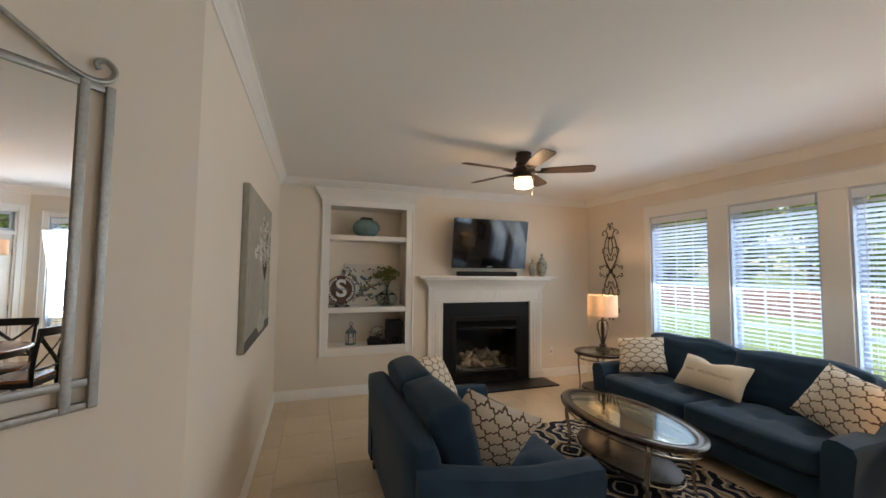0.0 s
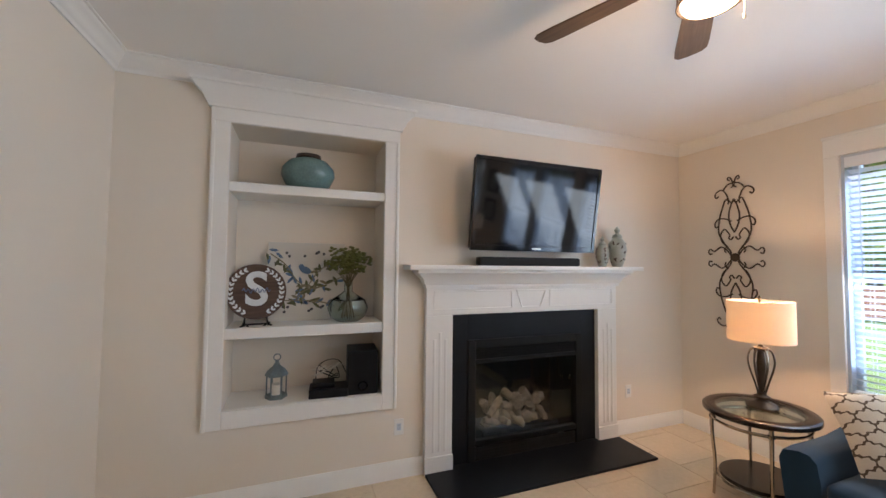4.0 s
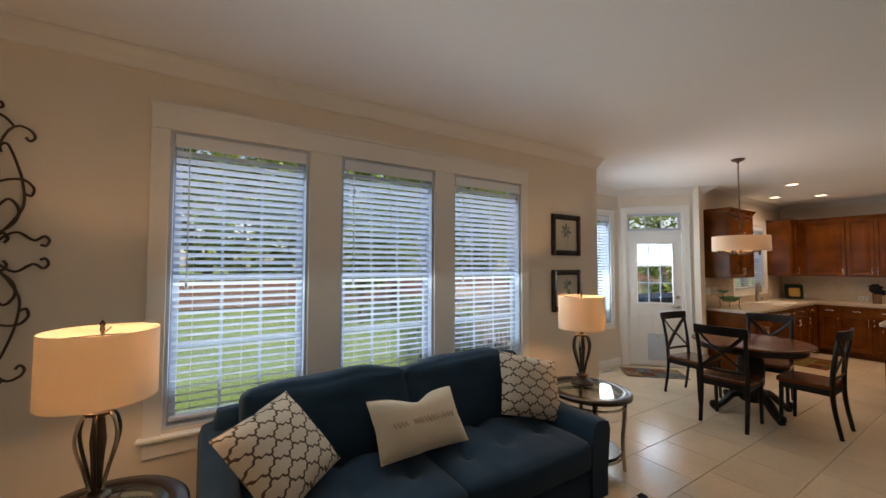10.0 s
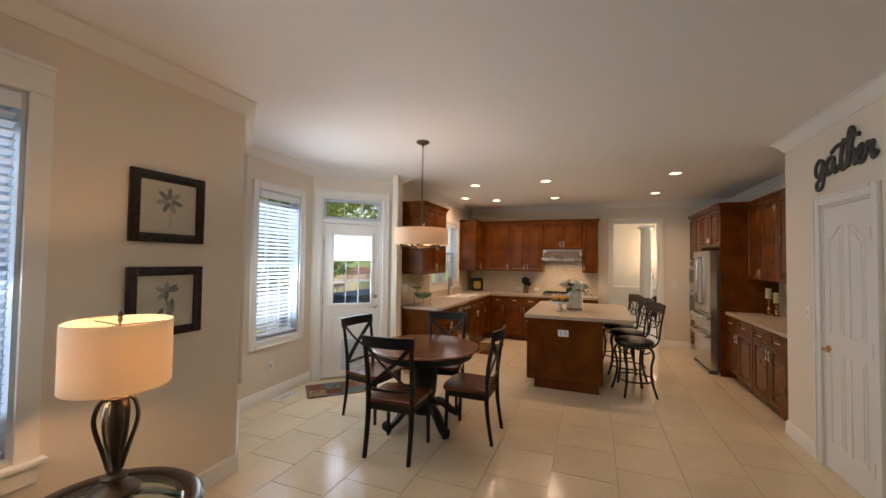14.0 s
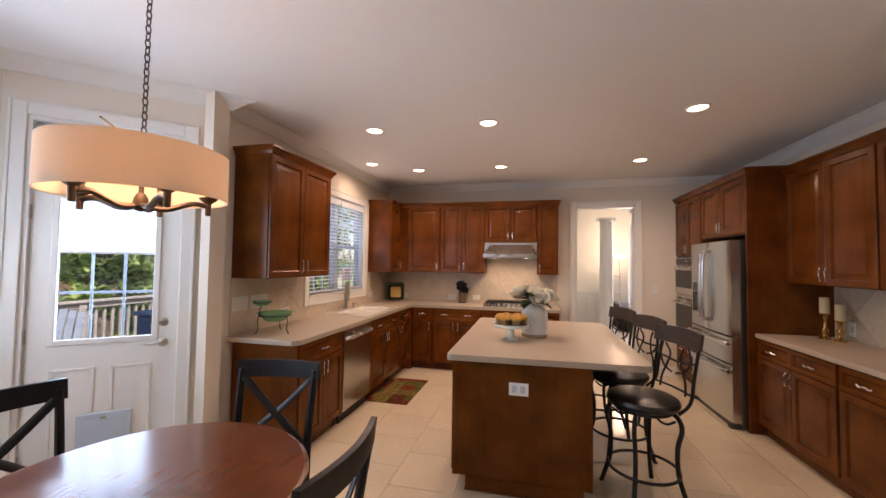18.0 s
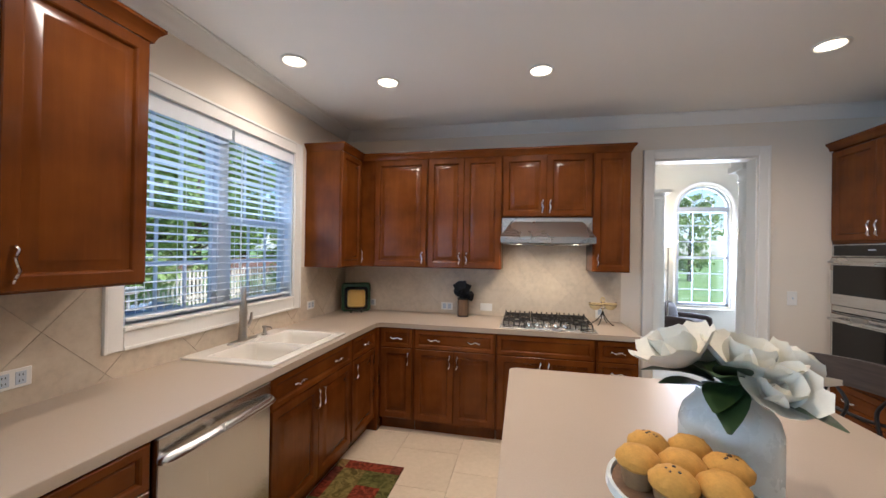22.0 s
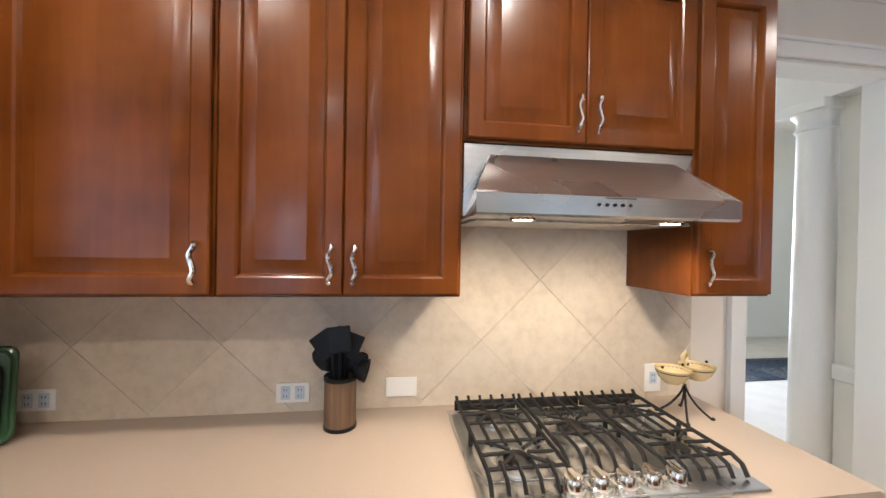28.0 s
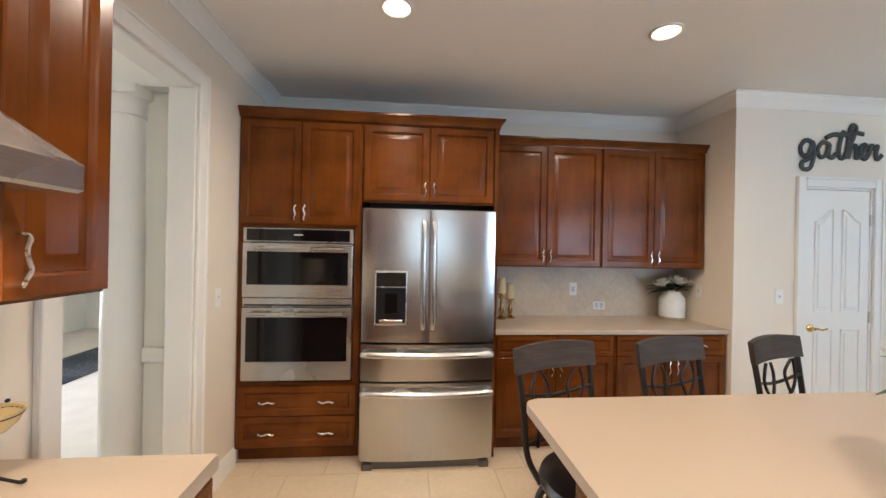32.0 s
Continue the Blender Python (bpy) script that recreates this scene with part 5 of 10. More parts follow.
# ---- recessed lights ----
CAN_GLOW = glow("downlight_glow", (1.0, 0.80, 0.52), 9.0)
first = None
CAN_POWER = 50.0
for x, y in ((4.255, -3.43), (3.185, -3.44), (1.551, -3.44), (4.78, -4.55), (4.286, -4.957), (3.20, -4.97), (1.58, -4.95)):
    m = pose(x, y, CEILING)
    if first is None:
        first = thing("recessed_light", m, "white round recessed ceiling light, lit", "ceiling light", "recessed lights")
        bm = bmesh.new()
        lathe(bm, [(0.088, -0.0005), (0.090, -0.006), (0.074, -0.010), (0.068, -0.006), (0.066, -0.001)], 32)
        part("trim_ring", bm, WHITE, first)
        bm = bmesh.new()
        lathe(bm, [(0.0655, -0.004), (0.04, -0.010), (0, -0.012)], 32)
        part("bulb_face", bm, CAN_GLOW, first)
    else:
        copy_thing(first, m)
    lamp("downlight", "SPOT", look((x, y, CEILING - 0.03), (x, y, 0), 0), CAN_POWER * (0.45 if x > 4.6 else 1.0), (1.0, 0.79, 0.55), radius=0.06, cone=164)

# ---- more materials ----
def math_node(t, op, a, b=0.0):
    return node(t, "Math", {0: a, 1: b}, operation=op).outputs[0]


def lattice_cloth(name, ground, line, cell=0.112, width=0.13, wave=0.10):
    """Woven cloth printed with a curved trellis, in the cushion's own x and z."""
    m, t, b = node_mat(name, 0.9, 0, 0.2)
    tc = t.nodes.new("ShaderNodeTexCoord")
    s = node(t, "SeparateXYZ", {0: tc.outputs["Object"]})
    u = math_node(t, "DIVIDE", math_node(t, "ADD", s.outputs[0], s.outputs[2]), cell)
    v = math_node(t, "DIVIDE", math_node(t, "SUBTRACT", s.outputs[0], s.outputs[2]), cell)
    ds = []
    for p, q in ((u, v), (v, u)):
        sh = math_node(t, "MULTIPLY", math_node(t, "SINE", math_node(t, "MULTIPLY", p, 2 * math.pi)), wave)
        sh = math_node(t, "ADD", sh, math_node(t, "MULTIPLY", math_node(t, "SINE", math_node(t, "MULTIPLY", p, 6 * math.pi)), wave * 0.42))
        fr_ = math_node(t, "FRACT", math_node(t, "ADD", q, sh))
        ds.append(math_node(t, "ABSOLUTE", math_node(t, "SUBTRACT", fr_, 0.5)))
    d = math_node(t, "MAXIMUM", ds[0], ds[1])
    edge = math_node(t, "SMOOTH_MIN", math_node(t, "GREATER_THAN", d, 0.5 - width / 2), 1.0)
    w = node(t, "TexNoise", {"Vector": coords(t), "Scale": 700.0, "Detail": 2.0})
    g = ramp(t, w.outputs["Fac"], [(0.3, tone(ground, 0.85)), (0.7, tone(ground, 1.08))])
    mx = node(t, "MixRGB", {0: edge, 1: g, 2: (*line, 1)})
    t.links.new(mx.outputs[0], b.inputs["Base Color"])
    bp = node(t, "Bump", {"Height": w.outputs["Fac"], "Strength": 0.3, "Distance": 0.001})
    t.links.new(bp.outputs[0], b.inputs["Normal"])
    return m


def medallion_rug(name, cell=0.62):
    """Cream, grey and navy rug with ringed medallions."""
    m, t, b = node_mat(name, 0.95, 0, 0.1)
    tc = t.nodes.new("ShaderNodeTexCoord")
    s = node(t, "SeparateXYZ", {0: tc.outputs["Object"]})
    px = math_node(t, "SUBTRACT", math_node(t, "FRACT", math_node(t, "DIVIDE", s.outputs[0], cell)), 0.5)
    py = math_node(t, "SUBTRACT", math_node(t, "FRACT", math_node(t, "DIVIDE", s.outputs[1], cell)), 0.5)
    ang = math_node(t, "ARCTAN2", py, px)
    r = math_node(t, "SQRT", math_node(t, "ADD", math_node(t, "MULTIPLY", px, px), math_node(t, "MULTIPLY", py, py)))
    pet = math_node(t, "MULTIPLY", math_node(t, "COSINE", math_node(t, "MULTIPLY", ang, 8.0)), 0.035)
    q = math_node(t, "ADD", r, pet)
    n2 = node(t, "TexNoise", {"Vector": coords(t), "Scale": 26.0, "Detail": 2.0})
    q2 = math_node(t, "ADD", q, math_node(t, "MULTIPLY", math_node(t, "SUBTRACT", n2.outputs["Fac"], 0.5), 0.05))
    n = t.nodes.new("ShaderNodeValToRGB")
    t.links.new(q2, n.inputs["Fac"])
    n.color_ramp.interpolation = "CONSTANT"
    navy, cream, grey, tan = (0.016, 0.020, 0.034), (0.50, 0.46, 0.38), (0.20, 0.20, 0.20), (0.30, 0.24, 0.15)
    els = n.color_ramp.elements
    stops = [(0.0, cream), (0.05, grey), (0.10, navy), (0.15, cream), (0.20, navy), (0.27, grey), (0.32, cream), (0.355, navy), (0.46, cream), (0.49, tan), (0.53, navy), (0.60, cream), (0.63, navy)]
    while len(els) < len(stops):
        els.new(0.5)
    for e, (p, c) in zip(els, stops):
        e.position, e.color = p, (*c, 1)
    f = node(t, "TexNoise", {"Vector": coords(t), "Scale": 420.0, "Detail": 2.0})
    k = node(t, "MapRange", {"Value": f.outputs["Fac"], "To Min": 0.7, "To Max": 1.25})
    h = node(t, "HueSaturation", {"Color": n.outputs["Color"], "Value": k.outputs[0]})
    t.links.new(h.outputs["Color"], b.inputs["Base Color"])
    bp = node(t, "Bump", {"Height": f.outputs["Fac"], "Strength": 0.6, "Distance": 0.003})
    t.links.new(bp.outputs[0], b.inputs["Normal"])
    return m


def patch_rug(name, cell, colours, swirl=0.0):
    """A rug of square patches, each its own colour, with loose drawn motifs."""
    m, t, b = node_mat(name, 0.95, 0, 0.1)
    tc = t.nodes.new("ShaderNodeTexCoord")
    v = node(t, "VectorMath", {0: tc.outputs["Object"], 1: (1 / cell, 1 / cell, 0.0)}, operation="MULTIPLY")
    fl = node(t, "VectorMath", {0: v.outputs[0]}, operation="FLOOR")
    wn_ = node(t, "TexWhiteNoise", {"Vector": fl.outputs[0]})
    n = t.nodes.new("ShaderNodeValToRGB")
    t.links.new(wn_.outputs["Value"], n.inputs["Fac"])
    n.color_ramp.interpolation = "CONSTANT"
    els = n.color_ramp.elements
    while len(els) < len(colours):
        els.new(0.5)
    for k, (e, c) in enumerate(zip(els, colours)):
        e.position, e.color = k / len(colours), (*c, 1)
    wv = node(t, "TexNoise", {"Vector": coords(t), "Scale": 16.0, "Detail": 3.0, "Distortion": 2.0})
    k = node(t, "MapRange", {"Value": wv.outputs["Fac"], "From Min": 0.35, "From Max": 0.65, "To Min": 0.55, "To Max": 1.5})
    h = node(t, "HueSaturation", {"Color": n.outputs["Color"], "Value": k.outputs[0]})
    t.links.new(h.outputs["Color"], b.inputs["Base Color"])
    f = node(t, "TexNoise", {"Vector": coords(t), "Scale": 400.0, "Detail": 2.0})
    bp = node(t, "Bump", {"Height": f.outputs["Fac"], "Strength": 0.5, "Distance": 0.002})
    t.links.new(bp.outputs[0], b.inputs["Normal"])
    return m


BLUE = cloth("blue_upholstery", (0.014, 0.040, 0.072), 650, 0.25, sheen=0.10)
LATTICE = lattice_cloth("cream_trellis_cloth", (0.58, 0.52, 0.43), (0.060, 0.034, 0.020))
CREAM = cloth("cream_velvet", (0.60, 0.52, 0.40), 500, 0.10, sheen=0.5)
DARKWOOD = wood("espresso_wood", (0.010, 0.006, 0.004), (0.020, 0.011, 0.007), (0.034, 0.018, 0.011), 1, 0.25, 0.25, spec=0.35)
BLACKWOOD = wood("black_painted_wood", (0.006, 0.006, 0.007), (0.009, 0.009, 0.010), (0.014, 0.014, 0.015), 2, 0.40, 0.1, spec=0.25)
SEATWOOD = wood("cherry_seat_wood", (0.105, 0.029, 0.011), (0.135, 0.038, 0.013), (0.165, 0.050, 0.018), 1, 0.24, 0.5, streak=0.25)
FANWOOD = wood("walnut_blade_wood", (0.045, 0.024, 0.013), (0.085, 0.047, 0.025), (0.130, 0.078, 0.044), 0, 0.55, 0.0)
LINEN = shade_mat("linen_shade", (0.84, 0.73, 0.58), 0.34)
LEATHER = surface("black_leather", (0.014, 0.011, 0.010), 0.32, var=0.25, scale=10, fine=120, bump=0.25)
TABLE_METAL = plain("warm_nickel_tube", (0.46, 0.40, 0.33), 0.22, 1.0)
TABLE_GLASS = pane_mat("table_glass", (0.88, 0.94, 0.92), 0.22)


def pad(w, d, h, r=0.05, bulge=0.03, n=7, m=None, bm=None, pinch=0.0):
    """A soft stuffed block centred on the origin."""
    bm = bm or bmesh.new()
    tmp = bmesh.new()
    bmesh.ops.create_cube(tmp, size=2.0)
    bmesh.ops.subdivide_edges(tmp, edges=tmp.edges[:], cuts=n, use_grid_fill=True)
    half = Vector((w / 2, d / 2, h / 2))
    r = min(r, *half)
    remap = {}
    for v in tmp.verts:
        c = v.co
        u = Vector([math.copysign(abs(a) ** 0.8, a) for a in c])
        p = Vector([u[k] * half[k] for k in range(3)])
        inner = Vector([max(-half[k] + r, min(half[k] - r, p[k])) for k in range(3)])
        off = p - inner
        if off.length > 1e-9:
            p = inner + off.normalized() * r if off.length > r or min(abs(c[k]) for k in range(3)) > 0.5 or True else p
        fx, fy, fz = 1 - c.x ** 2, 1 - c.y ** 2, 1 - c.z ** 2
        p.z += math.copysign(bulge, c.z) * fx * fy * (1 if abs(c.z) > 0.6 else abs(c.z))
        p.y += math.copysign(bulge * 0.5, c.y) * fx * fz * (1 if abs(c.y) > 0.6 else abs(c.y))
        p.x += math.copysign(bulge * 0.4, c.x) * fy * fz * (1 if abs(c.x) > 0.6 else abs(c.x))
        if pinch:
            corner = abs(c.x * c.y) ** 3
            p.x *= 1 + pinch * corner
            p.y *= 1 + pinch * corner
        p += 0.004 * noise.noise_vector(p * 7)
        remap[v.index] = bm.verts.new(m @ p if m is not None else p)
    for f in tmp.faces:
        bm.faces.new([remap[v.index] for v in f.verts])
    tmp.free()
    return bm


def pillow(name, m, w, h, t, material, label, chop=0.0):
    """A scatter cushion standing in its x-z plane, thin at its seams."""
    bm = bmesh.new()
    n = 16
    for side in (-1, 1):
        grid = []
        for i in range(n + 1):
            row = []
            for j in range(n + 1):
                u, v = 2 * i / n - 1, 2 * j / n - 1
                e = (max(0.0, 1 - abs(u) ** 3.0) * max(0.0, 1 - abs(v) ** 3.0)) ** 0.55
                dent = chop * math.exp(-(u / 0.35) ** 2) * max(0, v) ** 2
                k = 1 - 0.05 * (1 - abs(u)) * abs(v) ** 2 - 0.0
                k2 = 1 - 0.05 * (1 - abs(v)) * abs(u) ** 2
                p = Vector((u * w / 2 * k2, side * t / 2 * e, v * h / 2 * k - dent * h))
                p += 0.006 * noise.noise_vector(p * 6 + Vector((side, 2, 5)))
                row.append(bm.verts.new(p))
            grid.append(row)
        for i in range(n):
            for j in range(n):
                q = (grid[i][j], grid[i + 1][j], grid[i + 1][j + 1], grid[i][j + 1])
                bm.faces.new(q if side < 0 else q[::-1])
    bmesh.ops.remove_doubles(bm, verts=bm.verts, dist=0.003)
    th = thing(name, m, label, "cushion", "scatter cushions")
    part("cover", bm, material, th, angle=180)
    return th


TUFTS = [(u, v) for u in (-0.62, 0.0, 0.62) for v in (-0.30, 0.42)]


def tufted(w, d, h, cx, cy, cz):
    """A box cushion whose top is pulled down at its buttons, with creases running between them."""
    bm = pad(w, d, h, 0.045, 0.022, 21)
    for v in bm.verts:
        if v.co.z > 0:
            x, y = v.co.x / (w / 2), v.co.y / (d / 2)
            dip = sum(0.034 * math.exp(-(((x - a) * w / 2) ** 2 + ((y - b) * d / 2) ** 2) / 0.0030) for a, b in TUFTS)
            for a, b in TUFTS:
                dip += 0.012 * math.exp(-((x - a) * w / 2 / 0.016) ** 2) * max(0.0, 1 - abs(y - b) / 0.72) * (abs(x) < 0.95)
                dip += 0.012 * math.exp(-((y - b) * d / 2 / 0.016) ** 2) * max(0.0, 1 - abs(x - a) / 0.62) * (abs(y) < 0.95)
            v.co.z -= min(dip, 0.05) * min(1.0, v.co.z / (h / 2))
    bmesh.ops.transform(bm, matrix=pose(cx, cy, cz), verts=bm.verts)
    return bm


def slouched(w, d, h, m, seed):
    """A loose back cushion: full in the middle, soft at its corners, creased."""
    bm = pad(w, d, h, 0.042, 0.038, 19)
    s = Vector((seed * 3.1, seed * 1.7, 0))
    for v in bm.verts:
        p = v.co.copy()
        v.co += 0.020 * noise.noise_vector(Vector((p.x * 3.2, p.y * 2.0, p.z * 4.0)) + s)
        v.co.y += 0.010 * noise.noise(Vector((p.x * 3, p.y, p.z * 16)) + s) * (abs(p.y) > d * 0.25)
        v.co.z -= 0.016 * max(0.0, p.z / (h / 2)) * (0.4 + 0.6 * noise.noise(Vector((p.x * 4, 0, 0)) + s))
    bmesh.ops.transform(bm, matrix=m, verts=bm.verts)
    return bm


def sofa(m, w, depth, label, seats=2, back_h=0.80, arm=0.16):
    th = thing("sofa", m, label, "sofa")
    z0, z1 = 0.10, 0.30
    part("base", pad(w - 0.06, depth - 0.06, z1 - z0, 0.03, 0.004, 5, pose(w / 2, depth / 2, (z0 + z1) / 2)), BLUE, th, angle=60)
    part("back_frame", pad(w - 0.08, 0.18, back_h - 0.14, 0.06, 0.01, 6, pose(w / 2, depth - 0.10, 0.10 + (back_h - 0.14) / 2 + 0.02, -6)), BLUE, th, angle=60)
    sw = (w - 2 * arm) / seats
    for k in range(seats):
        cx = arm + sw * (k + 0.5)
        c = part("seat_cushion", tufted(sw - 0.006, depth - 0.20, 0.185, cx, (depth - 0.20) / 2 - 0.008, 0.385), BLUE, th, angle=70)
        tuft = bmesh.new()
        for u, v in TUFTS:
            lathe(tuft, [(0, 0.007), (0.010, 0.005), (0.013, 0.0)], 8, (cx + u * sw / 2, (depth - 0.20) / 2 - 0.008 + v * (depth - 0.20) / 2, 0.452))
        part("tuft_button", tuft, BLUE, c)
        bp = pose(cx, depth - 0.285, 0.665, -14, 0, 1.5 * (-1) ** k)
        b = part("back_cushion", slouched(sw - 0.006, 0.225, 0.47, bp, k + 10 * seats + w), BLUE, th, angle=70)
        pipe = bmesh.new()
        hw, hh = sw / 2 - 0.018, 0.215
        for y in (-0.085, 0.085):
            tube(pipe, [bp @ Vector((x, y, z)) for x, z in [(p.x, p.z) for p in smooth_line([(-hw, 0, -hh * 0.6), (-hw, 0, hh * 0.7), (-hw + 0.03, 0, hh * 0.985), (-hw * 0.5, 0, hh * 1.03), (0, 0, hh * 1.035), (hw * 0.5, 0, hh * 1.03), (hw - 0.03, 0, hh * 0.985), (hw, 0, hh * 0.7), (hw, 0, -hh * 0.6)], 5)]], 0.0065, 6)
        part("piping", pipe, BLUE, b)
    # arms that flare outward and fall towards the front
    for side in (0, 1):
        bm = bmesh.new()
        rings = []
        for k in range(13):
            t = k / 12
            y = 0.01 + (depth - 0.03) * t
            top = 0.585 + 0.14 * max(0.0, t - 0.35) ** 1.3 * 1.5
            flare = 0.055
            sec = [(0.155, 0.10), (0.155, 0.30), (0.150, 0.45), (0.135, top - 0.035), (0.105, top - 0.004), (0.06, top), (0.015 - flare * 0.5, top - 0.02), (-flare * 0.55, top - 0.07), (-flare * 0.35, 0.42), (0.0, 0.25), (0.005, 0.10)]
            e = 0.985 if k in (0, 12) else 1.0
            rings.append([bm.verts.new((((0.08 + (x - 0.08) * e) if side == 0 else w - (0.08 + (x - 0.08) * e)), y, z * (e if k in (0, 12) else 1))) for x, z in sec])
        for a, b in zip(rings, rings[1:]):
            for k in range(len(a)):
                bm.faces.new((a[k], a[(k + 1) % len(a)], b[(k + 1) % len(a)], b[k]))
        bm.faces.new(rings[0])
        bm.faces.new(rings[-1][::-1])
        part("arm", bm, BLUE, th, angle=50)
    for x in (0.06, w - 0.11):
        for y in (0.05, depth - 0.10):
            bm = bmesh.new()
            box(bm, x, y, 0.0, x + 0.05, y + 0.05, 0.105, 0.004, 1)
            part("leg", bm, DARKWOOD, th)
    return th


# ---- rug, sofas, tables ----
rug = tagged(part("area_rug", rounded(-1.22, -0.85, 0.0, 1.22, 0.85, 0.012, 0.005), medallion_rug("medallion_rug"), at=pose(3.02, 2.50, 0.001, 0, 0, 90)), "navy, cream and grey medallion area rug", "rug")
sofa(pose(3.875, 3.82, 0, 0, 0, -90), 2.20, 1.02, "long blue upholstered sofa with tufted seats")
sofa(pose(2.30, 1.90, 0, 0, 0, 90), 1.56, 1.06, "blue upholstered loveseat with two back cushions")
TR = "cream cushion with a dark brown trellis print"
pillow("scatter_cushion", pose(4.278, 3.518, 0.70, -44, -7, -49), 0.47, 0.45, 0.16, LATTICE, TR)
pillow("scatter_cushion", pose(4.34, 1.85, 0.70, -32, 14, -106), 0.48, 0.44, 0.16, LATTICE, TR + " at the sofa's end")
lp = pillow("lumbar_cushion", pose(4.32, 2.765, 0.655, -38, 2, -86), 0.585, 0.335, 0.16, CREAM, "cream velvet lumbar cushion with faint lettering", 0.17)
LETTER = cloth("gold_stitching", (0.52, 0.42, 0.28), 400, 0.1)
for k, (x, w) in enumerate(((-0.16, 0.09), (-0.05, 0.06), (0.04, 0.10), (0.155, 0.10))):
    bm = bmesh.new()
    tube(bm, [(x - w / 2 + w * j / 16, -0.083 + 0.35 * (x - w / 2 + w * j / 16) ** 2, -0.012 + 0.016 * math.sin(j * 1.5 + k)) for j in range(17)], 0.0045, 5)
    part("stitched_line", bm, LETTER, lp)
pillow("scatter_cushion", pose(1.775, 3.21, 0.69, -30, 5, 48), 0.49, 0.46, 0.16, LATTICE, TR + " on the loveseat")
pillow("scatter_cushion", pose(1.735, 2.19, 0.680, -20, -24, 174), 0.48, 0.46, 0.16, LATTICE, "cream trellis-print cushion leaning on the loveseat arm")


def glass_table(name, m, a, b, h, label, ring=0.085, legs=4, shelf=0.13, shelf_k=0.72, group=""):
    """An oval table: wood ring, glass centre, metal apron and legs, a lower shelf."""
    th = thing(name, m, label, "table", group)
    bm = bmesh.new()
    # wood ring with a rounded edge
    n = 56
    prof = [(0.0, h - 0.008), (0.0, h - 0.030), (0.010, h - 0.036), (ring, h - 0.036), (ring, h - 0.006), (ring - 0.010, h), (0.010, h), (0.0, h - 0.008)]
    rings = []
    for k in range(n):
        t = 2 * math.pi * k / n
        c, s = math.cos(t), math.sin(t)
        rings.append([bm.verts.new(((a - i) * c, (b - i) * s, z)) for i, z in prof[:-1]])
    for k in range(n):
        p, q = rings[k], rings[(k + 1) % n]
        for j in range(len(p)):
            bm.faces.new((p[j], p[(j + 1) % len(p)], q[(j + 1) % len(p)], q[j]))
    part("top_ring", bm, DARKWOOD, th)
    bm = bmesh.new()
    lathe(bm, [(0, h - 0.012), (1.0, h - 0.012), (1.0, h - 0.004), (0.97, h - 0.002), (0, h - 0.002)], n, sx=1, sy=1)
    for v in bm.verts:
        v.co.x *= a - ring + 0.006
        v.co.y *= b - ring + 0.006
    g = part("glass_insert", bm, TABLE_GLASS, th, "clear bevelled glass")
    g.visible_shadow = False
    bm = bmesh.new()
    tube(bm, [((a - 0.05) * math.cos(2 * math.pi * k / n), (b - 0.05) * math.sin(2 * math.pi * k / n), h - 0.085) for k in range(n)], 0.014, 8, True, flat=0.55)
    part("apron_ring", bm, TABLE_METAL, th)
    for k in range(legs):
        t = math.pi / 4 + k * math.pi / 2
        d = Vector((math.cos(t), math.sin(t), 0))
        e = Vector((d.x * (a - 0.055), d.y * (b - 0.055), 0))
        bm = bmesh.new()
        pts = [e + Vector((0, 0, h - 0.038)), e * 1.02 + Vector((0, 0, h * 0.72)), e * 0.96 + Vector((0, 0, h * 0.35)), e * 1.0 + Vector((0, 0, 0.0))]
        tube(bm, smooth_line(pts, 5), 0.017, 8, flat=0.7, taper=lambda q: 1.15 - 0.45 * q)
        lg = part("leg", bm, TABLE_METAL, th)
        bm = bmesh.new()
        lathe(bm, [(0.016, 0), (0.022, 0.004), (0.022, 0.02), (0.012, 0.026)], 10, e + Vector((0, 0, h - 0.10)))
        part("collar", bm, TABLE_METAL, lg)
    bm = bmesh.new()
    lathe(bm, [(0, shelf), (0.985, shelf), (1.0, shelf + 0.008), (1.0, shelf + 0.018), (0.985, shelf + 0.025), (0, shelf + 0.025)], n)
    for v in bm.verts:
        v.co.x *= a * shelf_k
        v.co.y *= b * shelf_k
    part("lower_shelf", bm, DARKWOOD, th)
    bm = bmesh.new()
    tube(bm, [(a * shelf_k * 1.02 * math.cos(2 * math.pi * k / n), b * shelf_k * 1.02 * math.sin(2 * math.pi * k / n), shelf - 0.008) for k in range(n)], 0.009, 6, True)
    for k in range(legs):
        t = math.pi / 4 + k * math.pi / 2
        d = Vector((math.cos(t), math.sin(t), 0))
        tube(bm, [(d.x * a * shelf_k, d.y * b * shelf_k, shelf - 0.008), (d.x * (a - 0.06), d.y * (b - 0.06), shelf - 0.008)], 0.009, 6)
    part("shelf_frame", bm, TABLE_METAL, th)
    return th


glass_table("coffee_table", pose(3.20, 2.68, 0.013, 0, 0, 90), 0.66, 0.37, 0.46, "oval dark wood coffee table with glass centre and metal legs", 0.09)
for x, y in ((4.29, 4.17), (4.29, 1.28)):
    glass_table("end_table", pose(x, y, 0), 0.33, 0.30, 0.605, "round dark wood end table with glass centre", 0.075, shelf=0.14, group="end tables")


